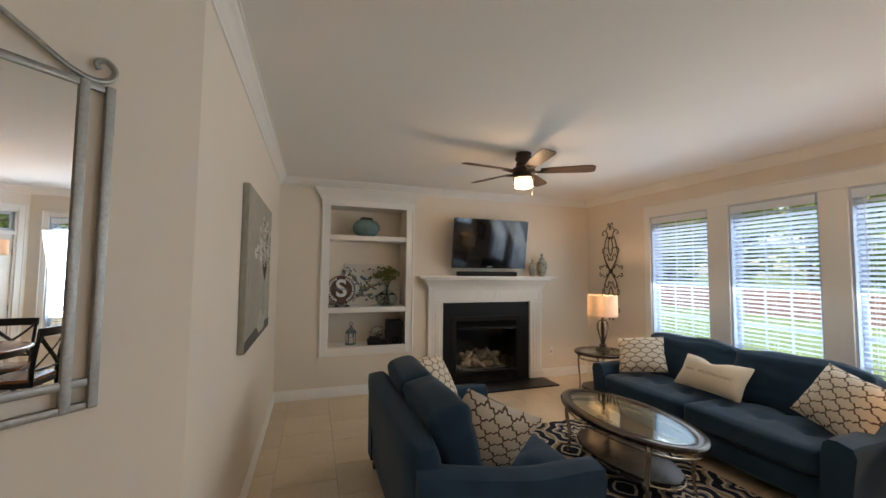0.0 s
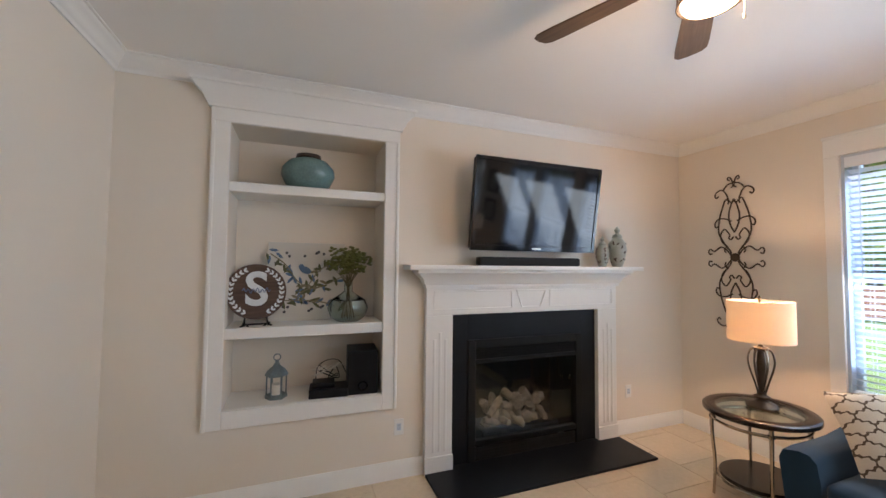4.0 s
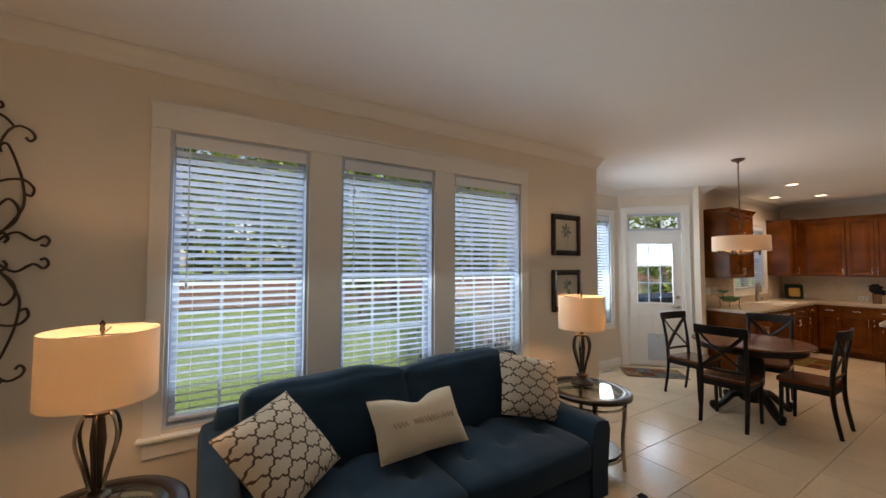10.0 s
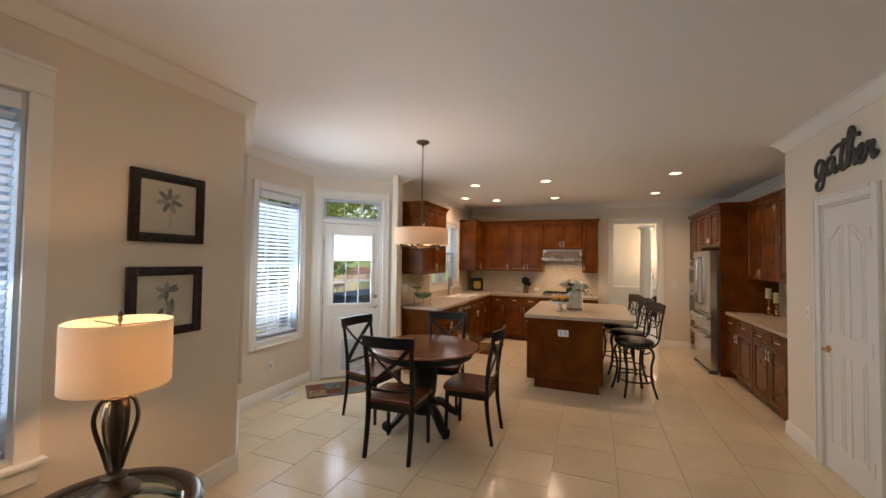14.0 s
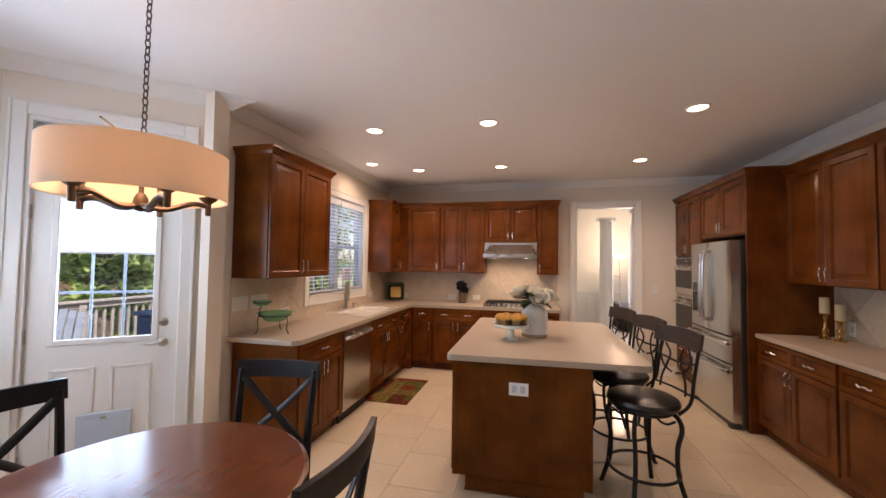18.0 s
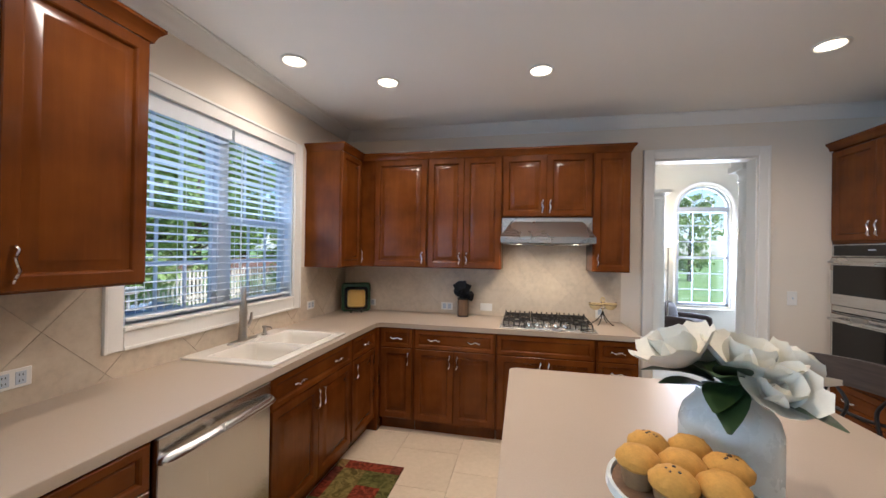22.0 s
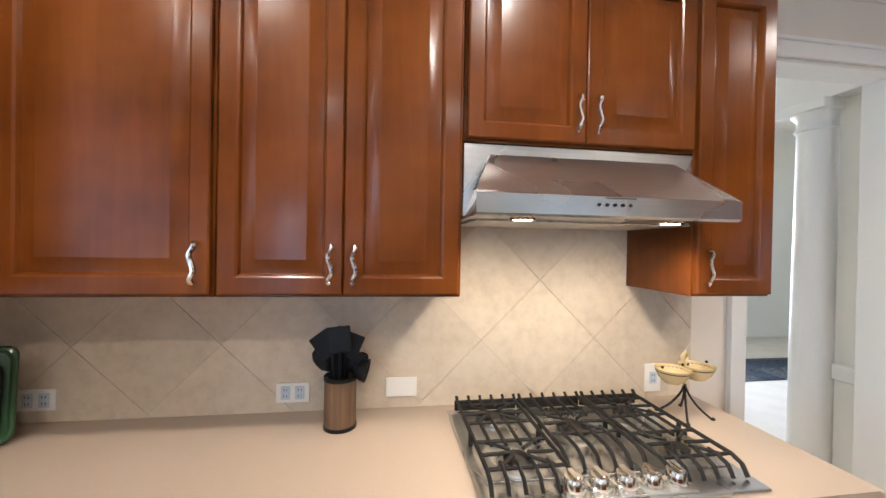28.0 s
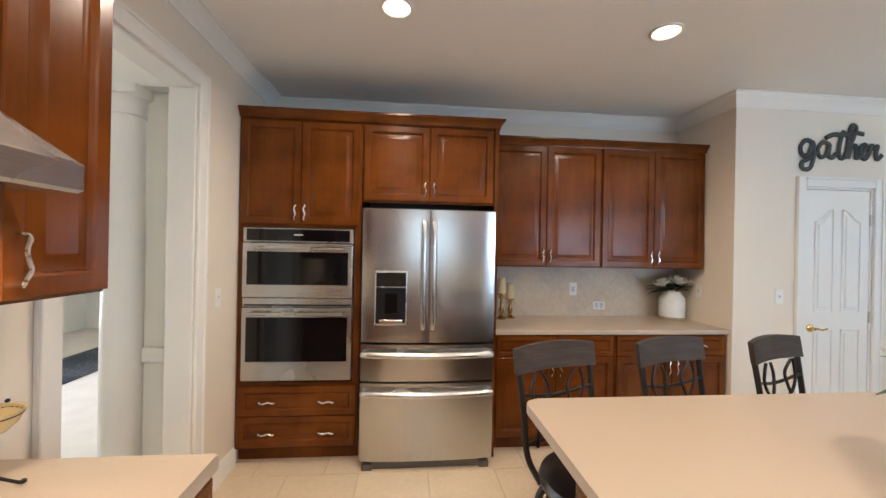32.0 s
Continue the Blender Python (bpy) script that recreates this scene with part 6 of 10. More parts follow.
def table_lamp(m, group="table lamps"):
    th = thing("table_lamp", m, "bronze cage table lamp with cream drum shade, lit", "lamp", group)
    bm = bmesh.new()
    lathe(bm, [(0, 0.0), (0.088, 0.0), (0.090, 0.012), (0.075, 0.026), (0.040, 0.036), (0.030, 0.05), (0.046, 0.062), (0.046, 0.072), (0.026, 0.082), (0.024, 0.10)], 28)
    part("foot", bm, BRONZE, th)
    for k in range(6):
        a = math.pi * k / 3
        d = Vector((math.cos(a), math.sin(a), 0))
        bm = bmesh.new()
        pts = [d * r + Vector((0, 0, z)) for r, z in ((0.020, 0.095), (0.036, 0.16), (0.062, 0.25), (0.070, 0.31), (0.058, 0.365), (0.040, 0.385))]
        tube(bm, smooth_line(pts, 4), 0.009, 6, flat=0.6)
        part("rib", bm, BRONZE if k % 2 else TABLE_METAL, th)
    bm = bmesh.new()
    lathe(bm, [(0.0, 0.095), (0.016, 0.10), (0.020, 0.20), (0.026, 0.28), (0.018, 0.37), (0.045, 0.382), (0.046, 0.392), (0.014, 0.40), (0.012, 0.46), (0, 0.46)], 18)
    part("stem", bm, BRONZE, th)
    bm = bmesh.new()
    R1, H0, H1 = 0.182, 0.440, 0.705
    lathe(bm, [(R1, H0), (R1 + 0.001, H0 + 0.002), (R1, H1), (R1 - 0.003, H1), (R1 - 0.003, H0 + 0.002), (R1, H0)], 48)
    part("shade", bm, LINEN, th, "cream linen drum shade")
    bm = bmesh.new()
    for k in range(3):
        a = 2 * math.pi * k / 3
        tube(bm, [(0, 0, 0.685), ((R1 - 0.004) * math.cos(a), (R1 - 0.004) * math.sin(a), 0.690)], 0.003, 5)
    tube(bm, [(0, 0, 0.455), (0, 0, 0.70)], 0.004, 6)
    part("harp", bm, BRONZE, th)
    bm = bmesh.new()
    lathe(bm, [(0.004, 0.695), (0.009, 0.705), (0.006, 0.718), (0.011, 0.728), (0, 0.745)], 12)
    part("finial", bm, BRONZE, th)
    bm = bmesh.new()
    blob(bm, (0, 0, 0.545), 0.026, 0.026, 0.035, 2)
    bulb = part("bulb", bm, BULB, th)
    bulb.visible_shadow = False
    p = m @ Vector((0, 0, 0.555))
    lamp("table_lamp_bulb", "POINT", pose(*p), LAMP_POWER, (1.0, 0.64, 0.34), radius=0.03)


BULB = glow("bulb_glow", (1.0, 0.75, 0.45), 12.0)
LAMP_POWER = 12.5
table_lamp(pose(4.335, 4.175, 0.6055))
table_lamp(pose(4.385, 1.215, 0.6055))
cordbm = bmesh.new()
tube(cordbm, smooth_line([(4.40, 4.13, 0.612), (4.43, 4.10, 0.63), (4.46, 4.12, 0.615), (4.50, 4.20, 0.611)], 5), 0.003, 6)
tagged(part("lamp_cord", cordbm, BLACK), "black lamp cord looped on the end table", "cord")

# ---- built-in bookcase ----
bx0, bx1, bz0, bz1 = SHELF
bc = tagged(thing("built_in_bookcase", pose(0, 0, 0), "white cased built-in bookcase with two shelves", "bookcase"))
niche = bmesh.new()
D = 0.36
for q in ((bx0 - 0.03, YF + D, bz0 - 0.03, bx1 + 0.03, YF + D + 0.03, bz1 + 0.03),):
    box(niche, *q)
part("back_panel", niche, WALL, bc, smooth=False)
for q in ((bx0 - 0.03, YF + 0.001, bz0 - 0.03, bx0, YF + D, bz1 + 0.03), (bx1, YF + 0.001, bz0 - 0.03, bx1 + 0.03, YF + D, bz1 + 0.03)):
    part("side_panel", rounded(*q, 0, 1), WALL, bc, smooth=False)
part("top_panel", rounded(bx0, YF + 0.001, bz1, bx1, YF + D, bz1 + 0.03, 0, 1), WALL, bc, smooth=False)
part("bottom_panel", rounded(bx0, YF + 0.001, bz0 - 0.03, bx1, YF + D, bz0 + 0.004, 0, 1), WHITE, bc, smooth=False)
for z0, z1 in ((1.992, 2.055), (1.048, 1.118)):
    part("shelf", rounded(bx0, YF - 0.003, z0, bx1, YF + D - 0.001, z1, 0.003, 1), WHITE, bc)
cw = 0.108
for q in ((bx0 - cw, YF - 0.022, bz0 - cw, bx0, YF - 0.0005, bz1), (bx1, YF - 0.022, bz0 - cw, bx1 + cw, YF - 0.0005, bz1), (bx0, YF - 0.022, bz0 - cw, bx1, YF - 0.0005, bz0 + 0.002), (bx0 - cw, YF - 0.024, bz1, bx1 + cw, YF - 0.0005, bz1 + 0.09)):
    part("casing_board", rounded(*q, 0.004), WHITE, bc)
for x in (bx0 - cw + 0.004, bx1 + cw - 0.026):
    part("casing_bead", rounded(x, YF - 0.032, bz0 - cw, x + 0.022, YF - 0.021, bz1, 0.004), WHITE, bc)
bm = bmesh.new()
zc = bz1 + 0.085
sweep(bm, [(bx0 - cw - 0.002, YF - 0.001), (bx0 - cw - 0.002, YF - 0.024), (bx1 + cw + 0.002, YF - 0.024), (bx1 + cw + 0.002, YF - 0.001)],
      [(0.0, zc), (0.014, zc + 0.002), (0.016, zc + 0.022), (0.028, zc + 0.034), (0.044, zc + 0.074), (0.080, zc + 0.110), (0.086, zc + 0.122), (0.098, zc + 0.126), (0.098, zc + 0.142), (0.0, zc + 0.142)])
part("cornice", bm, WHITE, bc)

# ---- fireplace ----
fp = thing("fireplace", pose(0, 0, 0), "white mantel fireplace with black slate surround and gas logs", "fireplace")
SF = YF - 0.055
part("mantel_shelf", rounded(2.13, 5.045, 1.497, 4.285, YF - 0.0005, 1.532, 0.006), WHITE, fp)
bm = bmesh.new()
sweep(bm, [(2.30, YF - 0.001), (2.30, SF - 0.01), (4.11, SF - 0.01), (4.11, YF - 0.001)],
      [(0.0, 1.360), (0.012, 1.362), (0.014, 1.385), (0.026, 1.395), (0.038, 1.430), (0.075, 1.462), (0.082, 1.470), (0.096, 1.474), (0.098, 1.4965), (0.0, 1.4965)])
part("mantel_moulding", bm, WHITE, fp)
part("frieze", rounded(2.300, SF, 1.156, 4.110, YF - 0.0005, 1.380, 0.004), WHITE, fp)
for x0, x1 in ((2.300, 2.512), (3.900, 4.110)):
    lg = part("pilaster", rounded(x0, SF, 0.0, x1, YF - 0.0005, 1.1555, 0.004), WHITE, fp)
    for k in range(3):
        x = x0 + 0.055 + 0.045 * k
        part("flute", rounded(x, SF - 0.006, 0.16, x + 0.022, SF + 0.002, 0.98 + 0.05 * (k == 1), 0.006), WHITE, lg)
    part("plinth_block", rounded(x0 - 0.006, SF - 0.012, 0.0, x1 + 0.006, SF + 0.002, 0.13, 0.004), WHITE, lg)


def outline_bars(parent, pts, y, name="panel_moulding", r=0.006):
    bm = bmesh.new()
    tube(bm, [Vector((x, y, z)) for x, z in pts], r, 6, closed=True, flat=0.8)
    part(name, bm, WHITE, parent)


frz = [o for o in fp.children if o.name.startswith("frieze")][0]
outline_bars(frz, [(2.36, 1.20), (3.02, 1.20), (3.02, 1.335), (2.36, 1.335)], SF - 0.002)
outline_bars(frz, [(3.39, 1.20), (4.05, 1.20), (4.05, 1.335), (3.39, 1.335)], SF - 0.002)
outline_bars(frz, [(3.12, 1.20), (3.29, 1.20), (3.345, 1.335), (3.065, 1.335)], SF - 0.002)
for q in ((2.512, 0.0, 2.66, 1.1555), (3.74, 0.0, 3.90, 1.1555), (2.66, 0.945, 3.74, 1.1555)):
    part("slate_panel", rounded(q[0], YF - 0.014, q[1], q[2], YF - 0.0005, q[3], 0.001, 1), SLATE, fp)
part("hearth", rounded(2.30, 4.79, 0.0005, 4.12, YF - 0.014, 0.020, 0.004), SLATE, fp)
METAL_BLACK = surface("black_stove_metal", (0.008, 0.008, 0.008), 0.5, 0.1, spec=0.25, var=0.2, bump=0.1)
fb = part("firebox", bmesh.new(), METAL_BLACK, fp)
bm = bmesh.new()
for q in ((2.66, YF + 0.40, 0.0, 3.74, YF + 0.42, 0.95), (2.66, YF - 0.001, 0.0, 2.68, YF + 0.40, 0.95), (3.72, YF - 0.001, 0.0, 3.74, YF + 0.40, 0.95), (2.68, YF, 0.925, 3.72, YF + 0.40, 0.945), (2.68, YF, 0.0, 3.72, YF + 0.40, 0.02)):
    box(bm, *q)
fb.data = mesh_of("firebox", bm, METAL_BLACK, smooth=False)
for q in ((2.655, 0.0, 2.72, 0.95), (3.68, 0.0, 3.745, 0.95), (2.72, 0.885, 3.68, 0.95), (2.72, 0.765, 3.68, 0.795), (2.72, 0.135, 3.68, 0.175)):
    part("insert_frame", rounded(q[0], YF - 0.030, q[1], q[2], YF + 0.02, q[3], 0.003, 1), METAL_BLACK, fb)
for z in (0.805, 0.827, 0.849, 0.871, 0.03, 0.055, 0.080, 0.105):
    bm = bmesh.new()
    box(bm, 2.72, -0.012, -0.001, 3.68, 0.012, 0.003, 0.001, 1, m=pose(0, YF - 0.012, z, 35))
    part("louver", bm, METAL_BLACK, fb)
g = part("fire_glass", rounded(2.72, YF + 0.004, 0.175, 3.68, YF + 0.008, 0.765, 0, 1), PANE, fb, smooth=False)
g.visible_shadow = False
LOG = surface("pale_ceramic_log", (0.24, 0.19, 0.14), 0.9, var=0.6, scale=14, fine=60, bump=0.6, distance=0.01)
rng = random.Random(11)
for k in range(24):
    bm = bmesh.new()
    L = rng.uniform(0.10, 0.30)
    a = rng.uniform(-75, 75)
    mm = pose(2.92 + 0.52 * (k % 12) / 11 + rng.uniform(-0.03, 0.03), YF + rng.uniform(0.06, 0.24), 0.24 + 0.10 * (k // 12) + rng.uniform(0, 0.03), rng.uniform(-30, 30), 90 + rng.uniform(-55, 55), a)
    r = rng.uniform(0.028, 0.048)
    lathe(bm, [(0, -L / 2), (r * 0.8, -L / 2), (r, -L / 4), (r * 0.9, 0), (r * 1.05, L / 4), (r * 0.75, L / 2), (0, L / 2)], 12)
    for v in bm.verts:
        v.co += 0.014 * noise.noise_vector(v.co * 22 + Vector((k, 0, 0)))
    bmesh.ops.transform(bm, matrix=mm, verts=bm.verts)
    part("gas_log", bm, LOG, fb)
part("burner_tray", rounded(2.82, YF + 0.05, 0.02, 3.56, YF + 0.32, 0.20, 0.01), METAL_BLACK, fb)

# ---- television, soundbar, urns ----
tv = thing("television", pose(2.577, 5.089, 1.652, 9), "black flat television mounted over the mantel, switched off", "television")
TW, TH_ = 1.135, 0.688
part("back_shell", rounded(0.01, -0.035, 0.01, TW - 0.01, 0.02, TH_ - 0.01, 0.01), BLACK, tv)
bz = bmesh.new()
for q in ((0, 0, 0.028, TH_), (TW - 0.028, 0, TW, TH_), (0.028, 0, TW - 0.028, 0.045), (0.028, TH_ - 0.028, TW - 0.028, TH_)):
    box(bz, q[0], -0.055, q[1], q[2], -0.034, q[3], 0.003, 1)
part("bezel", bz, GLOSS_BLACK, tv)
part("screen", rounded(0.028, -0.048, 0.045, TW - 0.028, -0.036, TH_ - 0.028, 0, 1), plain("dark_screen", (0.003, 0.003, 0.004), 0.03, spec=0.42), tv, smooth=False)
part("badge", rounded(TW / 2 - 0.04, -0.0565, 0.016, TW / 2 + 0.04, -0.0548, 0.028, 0, 1), NICKEL, tv, smooth=False)
part("wall_mount", rounded(TW / 2 - 0.2, 0.02, 0.18, TW / 2 + 0.2, 0.15, 0.50, 0.006), BLACK, tv)
sb = thing("soundbar", pose(2.69, 5.09, 1.532), "long black soundbar on the mantel", "soundbar")
part("body", rounded(0, 0, 0.0005, 0.93, 0.085, 0.068, 0.012), plain("black_speaker_cloth", (0.012, 0.012, 0.013), 0.85), sb)
part("end_cap", rounded(-0.004, 0.004, 0.002, 0.02, 0.081, 0.066, 0.01), GLOSS_BLACK, sb)
part("end_cap", rounded(0.91, 0.004, 0.002, 0.934, 0.081, 0.066, 0.01), GLOSS_BLACK, sb)
URN = surface("grey_green_urn_glaze", (0.36, 0.38, 0.33), 0.3, var=0.12, scale=14, fine=60, bump=0.05)
LEAFPAINT = plain("brown_leaf_paint", (0.07, 0.035, 0.025), 0.4)


def urn(m, k, label):
    th = thing("ceramic_urn", m, label, "urn", "mantel urns")
    bm = bmesh.new()
    prof = [(0, 0), (0.042, 0), (0.046, 0.01), (0.058, 0.05), (0.072, 0.11), (0.078, 0.16), (0.070, 0.21), (0.048, 0.245), (0.040, 0.255), (0.043, 0.262)]
    lathe(bm, [(r * k, z * k) for r, z in prof], 28)
    part("body", bm, URN, th)
    bm = bmesh.new()
    lathe(bm, [(r * k, z * k) for r, z in [(0.044, 0.260), (0.046, 0.268), (0.034, 0.285), (0.018, 0.295), (0.014, 0.303), (0.022, 0.316), (0.024, 0.330), (0.010, 0.352), (0, 0.366)]], 20)
    part("lid", bm, URN, th)
    rng2 = random.Random(int(k * 100))
    for j in range(26):
        a, z = rng2.uniform(0, 2 * math.pi), rng2.uniform(0.03, 0.22)
        r = np.interp(z, [q[1] for q in prof[1:]], [q[0] for q in prof[1:]]) + 0.0006
        bm = bmesh.new()
        blob(bm, (0, 0, 0), 0.0018, 0.007, 0.015, 1, m=pose(r * k * math.cos(a), r * k * math.sin(a), z * k, rng2.uniform(-60, 60), 0, math.degrees(a)))
        part("painted_leaf", bm, LEAFPAINT, th)


urn(pose(4.075, 5.14, 1.532), 1.0, "tall grey ceramic urn painted with brown leaves")
urn(pose(3.915, 5.15, 1.532), 0.74, "small grey ceramic urn painted with brown leaves")

# ---- bookcase contents ----
TEAL = surface("teal_crackle_glaze", (0.125, 0.215, 0.215), 0.16, var=0.22, scale=9, fine=70, bump=0.05)
vs = thing("ceramic_vase", pose(1.46, YF + 0.15, 2.055), "round teal glazed vase with brown rim", "vase")
bm = bmesh.new()
lathe(bm, [(0, 0), (0.09, 0.0005), (0.15, 0.035), (0.184, 0.105), (0.178, 0.155), (0.138, 0.205), (0.085, 0.228), (0.076, 0.232)], 36)
part("body", bm, TEAL, vs)
bm = bmesh.new()
lathe(bm, [(0.078, 0.228), (0.086, 0.236), (0.083, 0.256), (0.070, 0.256), (0.068, 0.232)], 30)
part("rim", bm, plain("brown_glaze", (0.05, 0.028, 0.018), 0.4), vs)
PLAQUE = wood("rustic_plank_wood", (0.045, 0.022, 0.014), (0.085, 0.045, 0.028), (0.13, 0.075, 0.05), 0, 0.7, 0.0)
CHALK = surface("chalk_white_paint", (0.66, 0.70, 0.70), 0.8, var=0.1, scale=30, fine=150, bump=0.1)
pm = pose(1.155, YF + 0.085, 1.148, -12, 0, 8)
pl = thing("monogram_plaque", pm, "round wooden plaque painted with a white S and wreath", "plaque")
bm = bmesh.new()
lathe(bm, [(0, 0), (0.184, 0), (0.188, 0.003), (0.188, 0.015), (0.184, 0.018), (0, 0.018)], 48, m=pose(0, 0.018, 0.200, 90))
part("board", bm, PLAQUE, pl)


def text(name, body, size, m, material, parent=None, depth=0.002, shear=0.0, bold=0.0, align="CENTER"):
    cu = bpy.data.curves.new(name, "FONT")
    cu.body, cu.size, cu.extrude, cu.shear, cu.offset = body, size, depth, shear, bold
    cu.align_x, cu.align_y = align, "CENTER"
    cu.resolution_u = 4
    cu.materials.append(material)
    ob = new(name, cu)
    ob.parent = parent
    ob.matrix_basis = m
    return ob


text("letter", "S", 0.32, pose(0, -0.0015, 0.205, 90), CHALK, pl, 0.0015, 0, 0.007)
bm = bmesh.new()
tube(bm, [(-0.085 + 0.17 * j / 40, -0.0030, 0.205 + 0.014 * math.sin(j * 0.95) + 0.005 * math.sin(j * 0.4)) for j in range(41)], 0.0032, 5)
part("painted_script", bm, plain("dusty_blue_paint", (0.12, 0.16, 0.26), 0.8), pl)
for side in (-1, 1):
    for k in range(12):
        a = radians(-62 + 11.5 * k)
        for s2 in (-1, 1):
            bm = bmesh.new()
            cx, cz = side * 0.158 * math.cos(a), 0.200 + 0.158 * math.sin(a)
            blob(bm, (0, 0, 0), 0.008, 0.0012, 0.016, 1, m=pose(cx + side * s2 * 0.007 * math.cos(a), -0.0012, cz + s2 * 0.007 * math.sin(a), 0, side * (math.degrees(a) * -1 + 90 + 35 * s2) + 90, 0))
            part("wreath_leaf", bm, CHALK, pl)
st = thing("plate_stand", pose(1.155, YF + 0.085, 1.118, 0, 0, 8), "small black wooden plate stand", "stand")
for s_ in (-1, 1):
    bm = bmesh.new()
    tube(bm, smooth_line([(s_ * 0.075, -0.055, 0.028), (s_ * 0.072, -0.045, 0.012), (s_ * 0.07, -0.01, 0.010), (s_ * 0.075, 0.05, 0.004)], 4), 0.008, 6)
    tube(bm, smooth_line([(s_ * 0.07, 0.02, 0.012), (s_ * 0.06, 0.055, 0.10), (s_ * 0.04, 0.08, 0.17)], 4), 0.006, 6)
    tube(bm, [(s_ * 0.075, -0.03, 0.01), (s_ * 0.095, -0.035, 0.0)], 0.007, 6)
    tube(bm, [(s_ * 0.055, -0.03, 0.01), (s_ * 0.045, -0.035, 0.0)], 0.007, 6)
    part("arm", bm, BLACK, st)
bm = bmesh.new()
tube(bm, [(-0.075, -0.01, 0.012), (0.075, -0.01, 0.012)], 0.006, 6)
part("crossbar", bm, BLACK, st)
CANVAS = surface("painted_cream_canvas", (0.62, 0.60, 0.54), 0.85, var=0.12, scale=6, fine=220, bump=0.15, tint=(0.52, 0.56, 0.57))
cv = thing("botanical_canvas", pose(1.475, YF + 0.25, 1.1185, -9, 0, 0), "unframed canvas painted with a bird among branches", "canvas")
part("canvas", rounded(-0.275, 0, 0, 0.275, 0.02, 0.58, 0.002, 1), CANVAS, cv)
OLIVE = plain("olive_paint", (0.11, 0.115, 0.055), 0.8)
BLUEP = plain("slate_blue_paint", (0.10, 0.17, 0.27), 0.8)
OCHRE = plain("ochre_paint", (0.22, 0.19, 0.12), 0.8)
BERRY = plain("dark_berry_paint", (0.06, 0.06, 0.07), 0.8)
rng = random.Random(4)
for pts in ([(-0.26, 0.34), (-0.15, 0.28), (-0.07, 0.20), (0.05, 0.16), (0.25, 0.22)], [(-0.22, 0.10), (-0.05, 0.10), (0.10, 0.09), (0.24, 0.06)], [(0.0, 0.17), (0.08, 0.25), (0.18, 0.30)], [(-0.08, 0.10), (-0.02, 0.15), (0.10, 0.17)]):
    bm = bmesh.new()
    line = smooth_line([(x, -0.001, z * 1.45) for x, z in pts], 9)
    tube(bm, line, 0.0042, 6)
    part("painted_branch", bm, OCHRE, cv)
    for p in line[::2] + line[1::4]:
        bm = bmesh.new()
        blob(bm, (0, 0, 0), 0.012, 0.0030, 0.034, 1, m=pose(p.x + rng.uniform(-0.03, 0.03), -0.001, p.z + rng.uniform(-0.035, 0.035), 0, rng.uniform(-90, 90), 0))
        part("painted_leaf", bm, rng.choice([OLIVE, OLIVE, BLUEP, OCHRE]), cv)
for k in range(16):
    bm = bmesh.new()
    blob(bm, (0, 0, 0), 0.012, 0.0030, 0.012, 1, m=pose(rng.choice([-0.12, 0.02, 0.12]) + rng.uniform(-0.05, 0.05), -0.001, rng.choice([0.08, 0.50]) + rng.uniform(-0.025, 0.025)))
    part("painted_berry", bm, BERRY, cv)
bm = bmesh.new()
blob(bm, (0, 0, 0), 0.045, 0.0016, 0.026, 2, m=pose(-0.015, -0.001, 0.37, 0, 25, 0))
blob(bm, (0, 0, 0), 0.020, 0.0017, 0.019, 2, m=pose(-0.045, -0.001, 0.397))
part("painted_bird", bm, BLUEP, cv)
jug = thing("glass_jug", pose(1.755, YF + 0.13, 1.1185), "round green glass jug with dried stems", "vase")
bm = bmesh.new()
lathe(bm, [(0, 0.0), (0.08, 0.0), (0.125, 0.035), (0.145, 0.095), (0.125, 0.155), (0.06, 0.195), (0.032, 0.215), (0.03, 0.27), (0.036, 0.278), (0.032, 0.279), (0.0265, 0.27), (0.029, 0.213), (0.057, 0.191), (0.121, 0.153), (0.141, 0.095), (0.121, 0.038), (0.078, 0.004), (0, 0.004)], 36)
part("body", bm, glass("green_bottle_glass", (0.86, 0.95, 0.92)), jug)
DRY = surface("dried_olive_flower", (0.125, 0.135, 0.030), 0.9, var=0.4, scale=60, fine=200, bump=0.3)
STEM = plain("dry_stem", (0.12, 0.10, 0.05), 0.9)
rng = random.Random(8)
bm, fl = bmesh.new(), []
for k in range(30):
    a, sp, hh = rng.uniform(0, 6.28), rng.uniform(0.02, 0.155), rng.uniform(0.36, 0.52)
    tip = Vector((sp * math.cos(a), sp * 0.6 * math.sin(a), hh))
    tube(bm, smooth_line([(0.05 * math.cos(a + 2), 0.05 * math.sin(a + 2), 0.02), (0.01 * math.cos(a), 0.01 * math.sin(a), 0.25), tuple(tip)], 4), 0.0022, 4)
    fl.append(tip)
part("stems", bm, STEM, jug)
for tip in fl:
    bm = bmesh.new()
    for j in range(12):
        blob(bm, tuple(tip + Vector((rng.uniform(-0.034, 0.034), rng.uniform(-0.03, 0.03), rng.uniform(-0.03, 0.03)))), 0.015, 0.014, 0.010, 1, 0.4)
    part("flower_head", bm, DRY, jug)
LANT = surface("weathered_grey_blue_metal", (0.16, 0.20, 0.21), 0.7, 0.2, var=0.35, scale=14, fine=80, bump=0.3)
ln = thing("lantern", pose(1.288, YF + 0.15, 0.6145), "small grey-blue metal lantern holding a candle", "lantern")
hexa = [(math.cos(math.pi * k / 3), math.sin(math.pi * k / 3)) for k in range(6)]
bm = bmesh.new()
prism(bm, [(0.072 * x, 0.072 * y) for x, y in hexa], 0, 0.022, 0.004)
part("base", bm, LANT, ln)
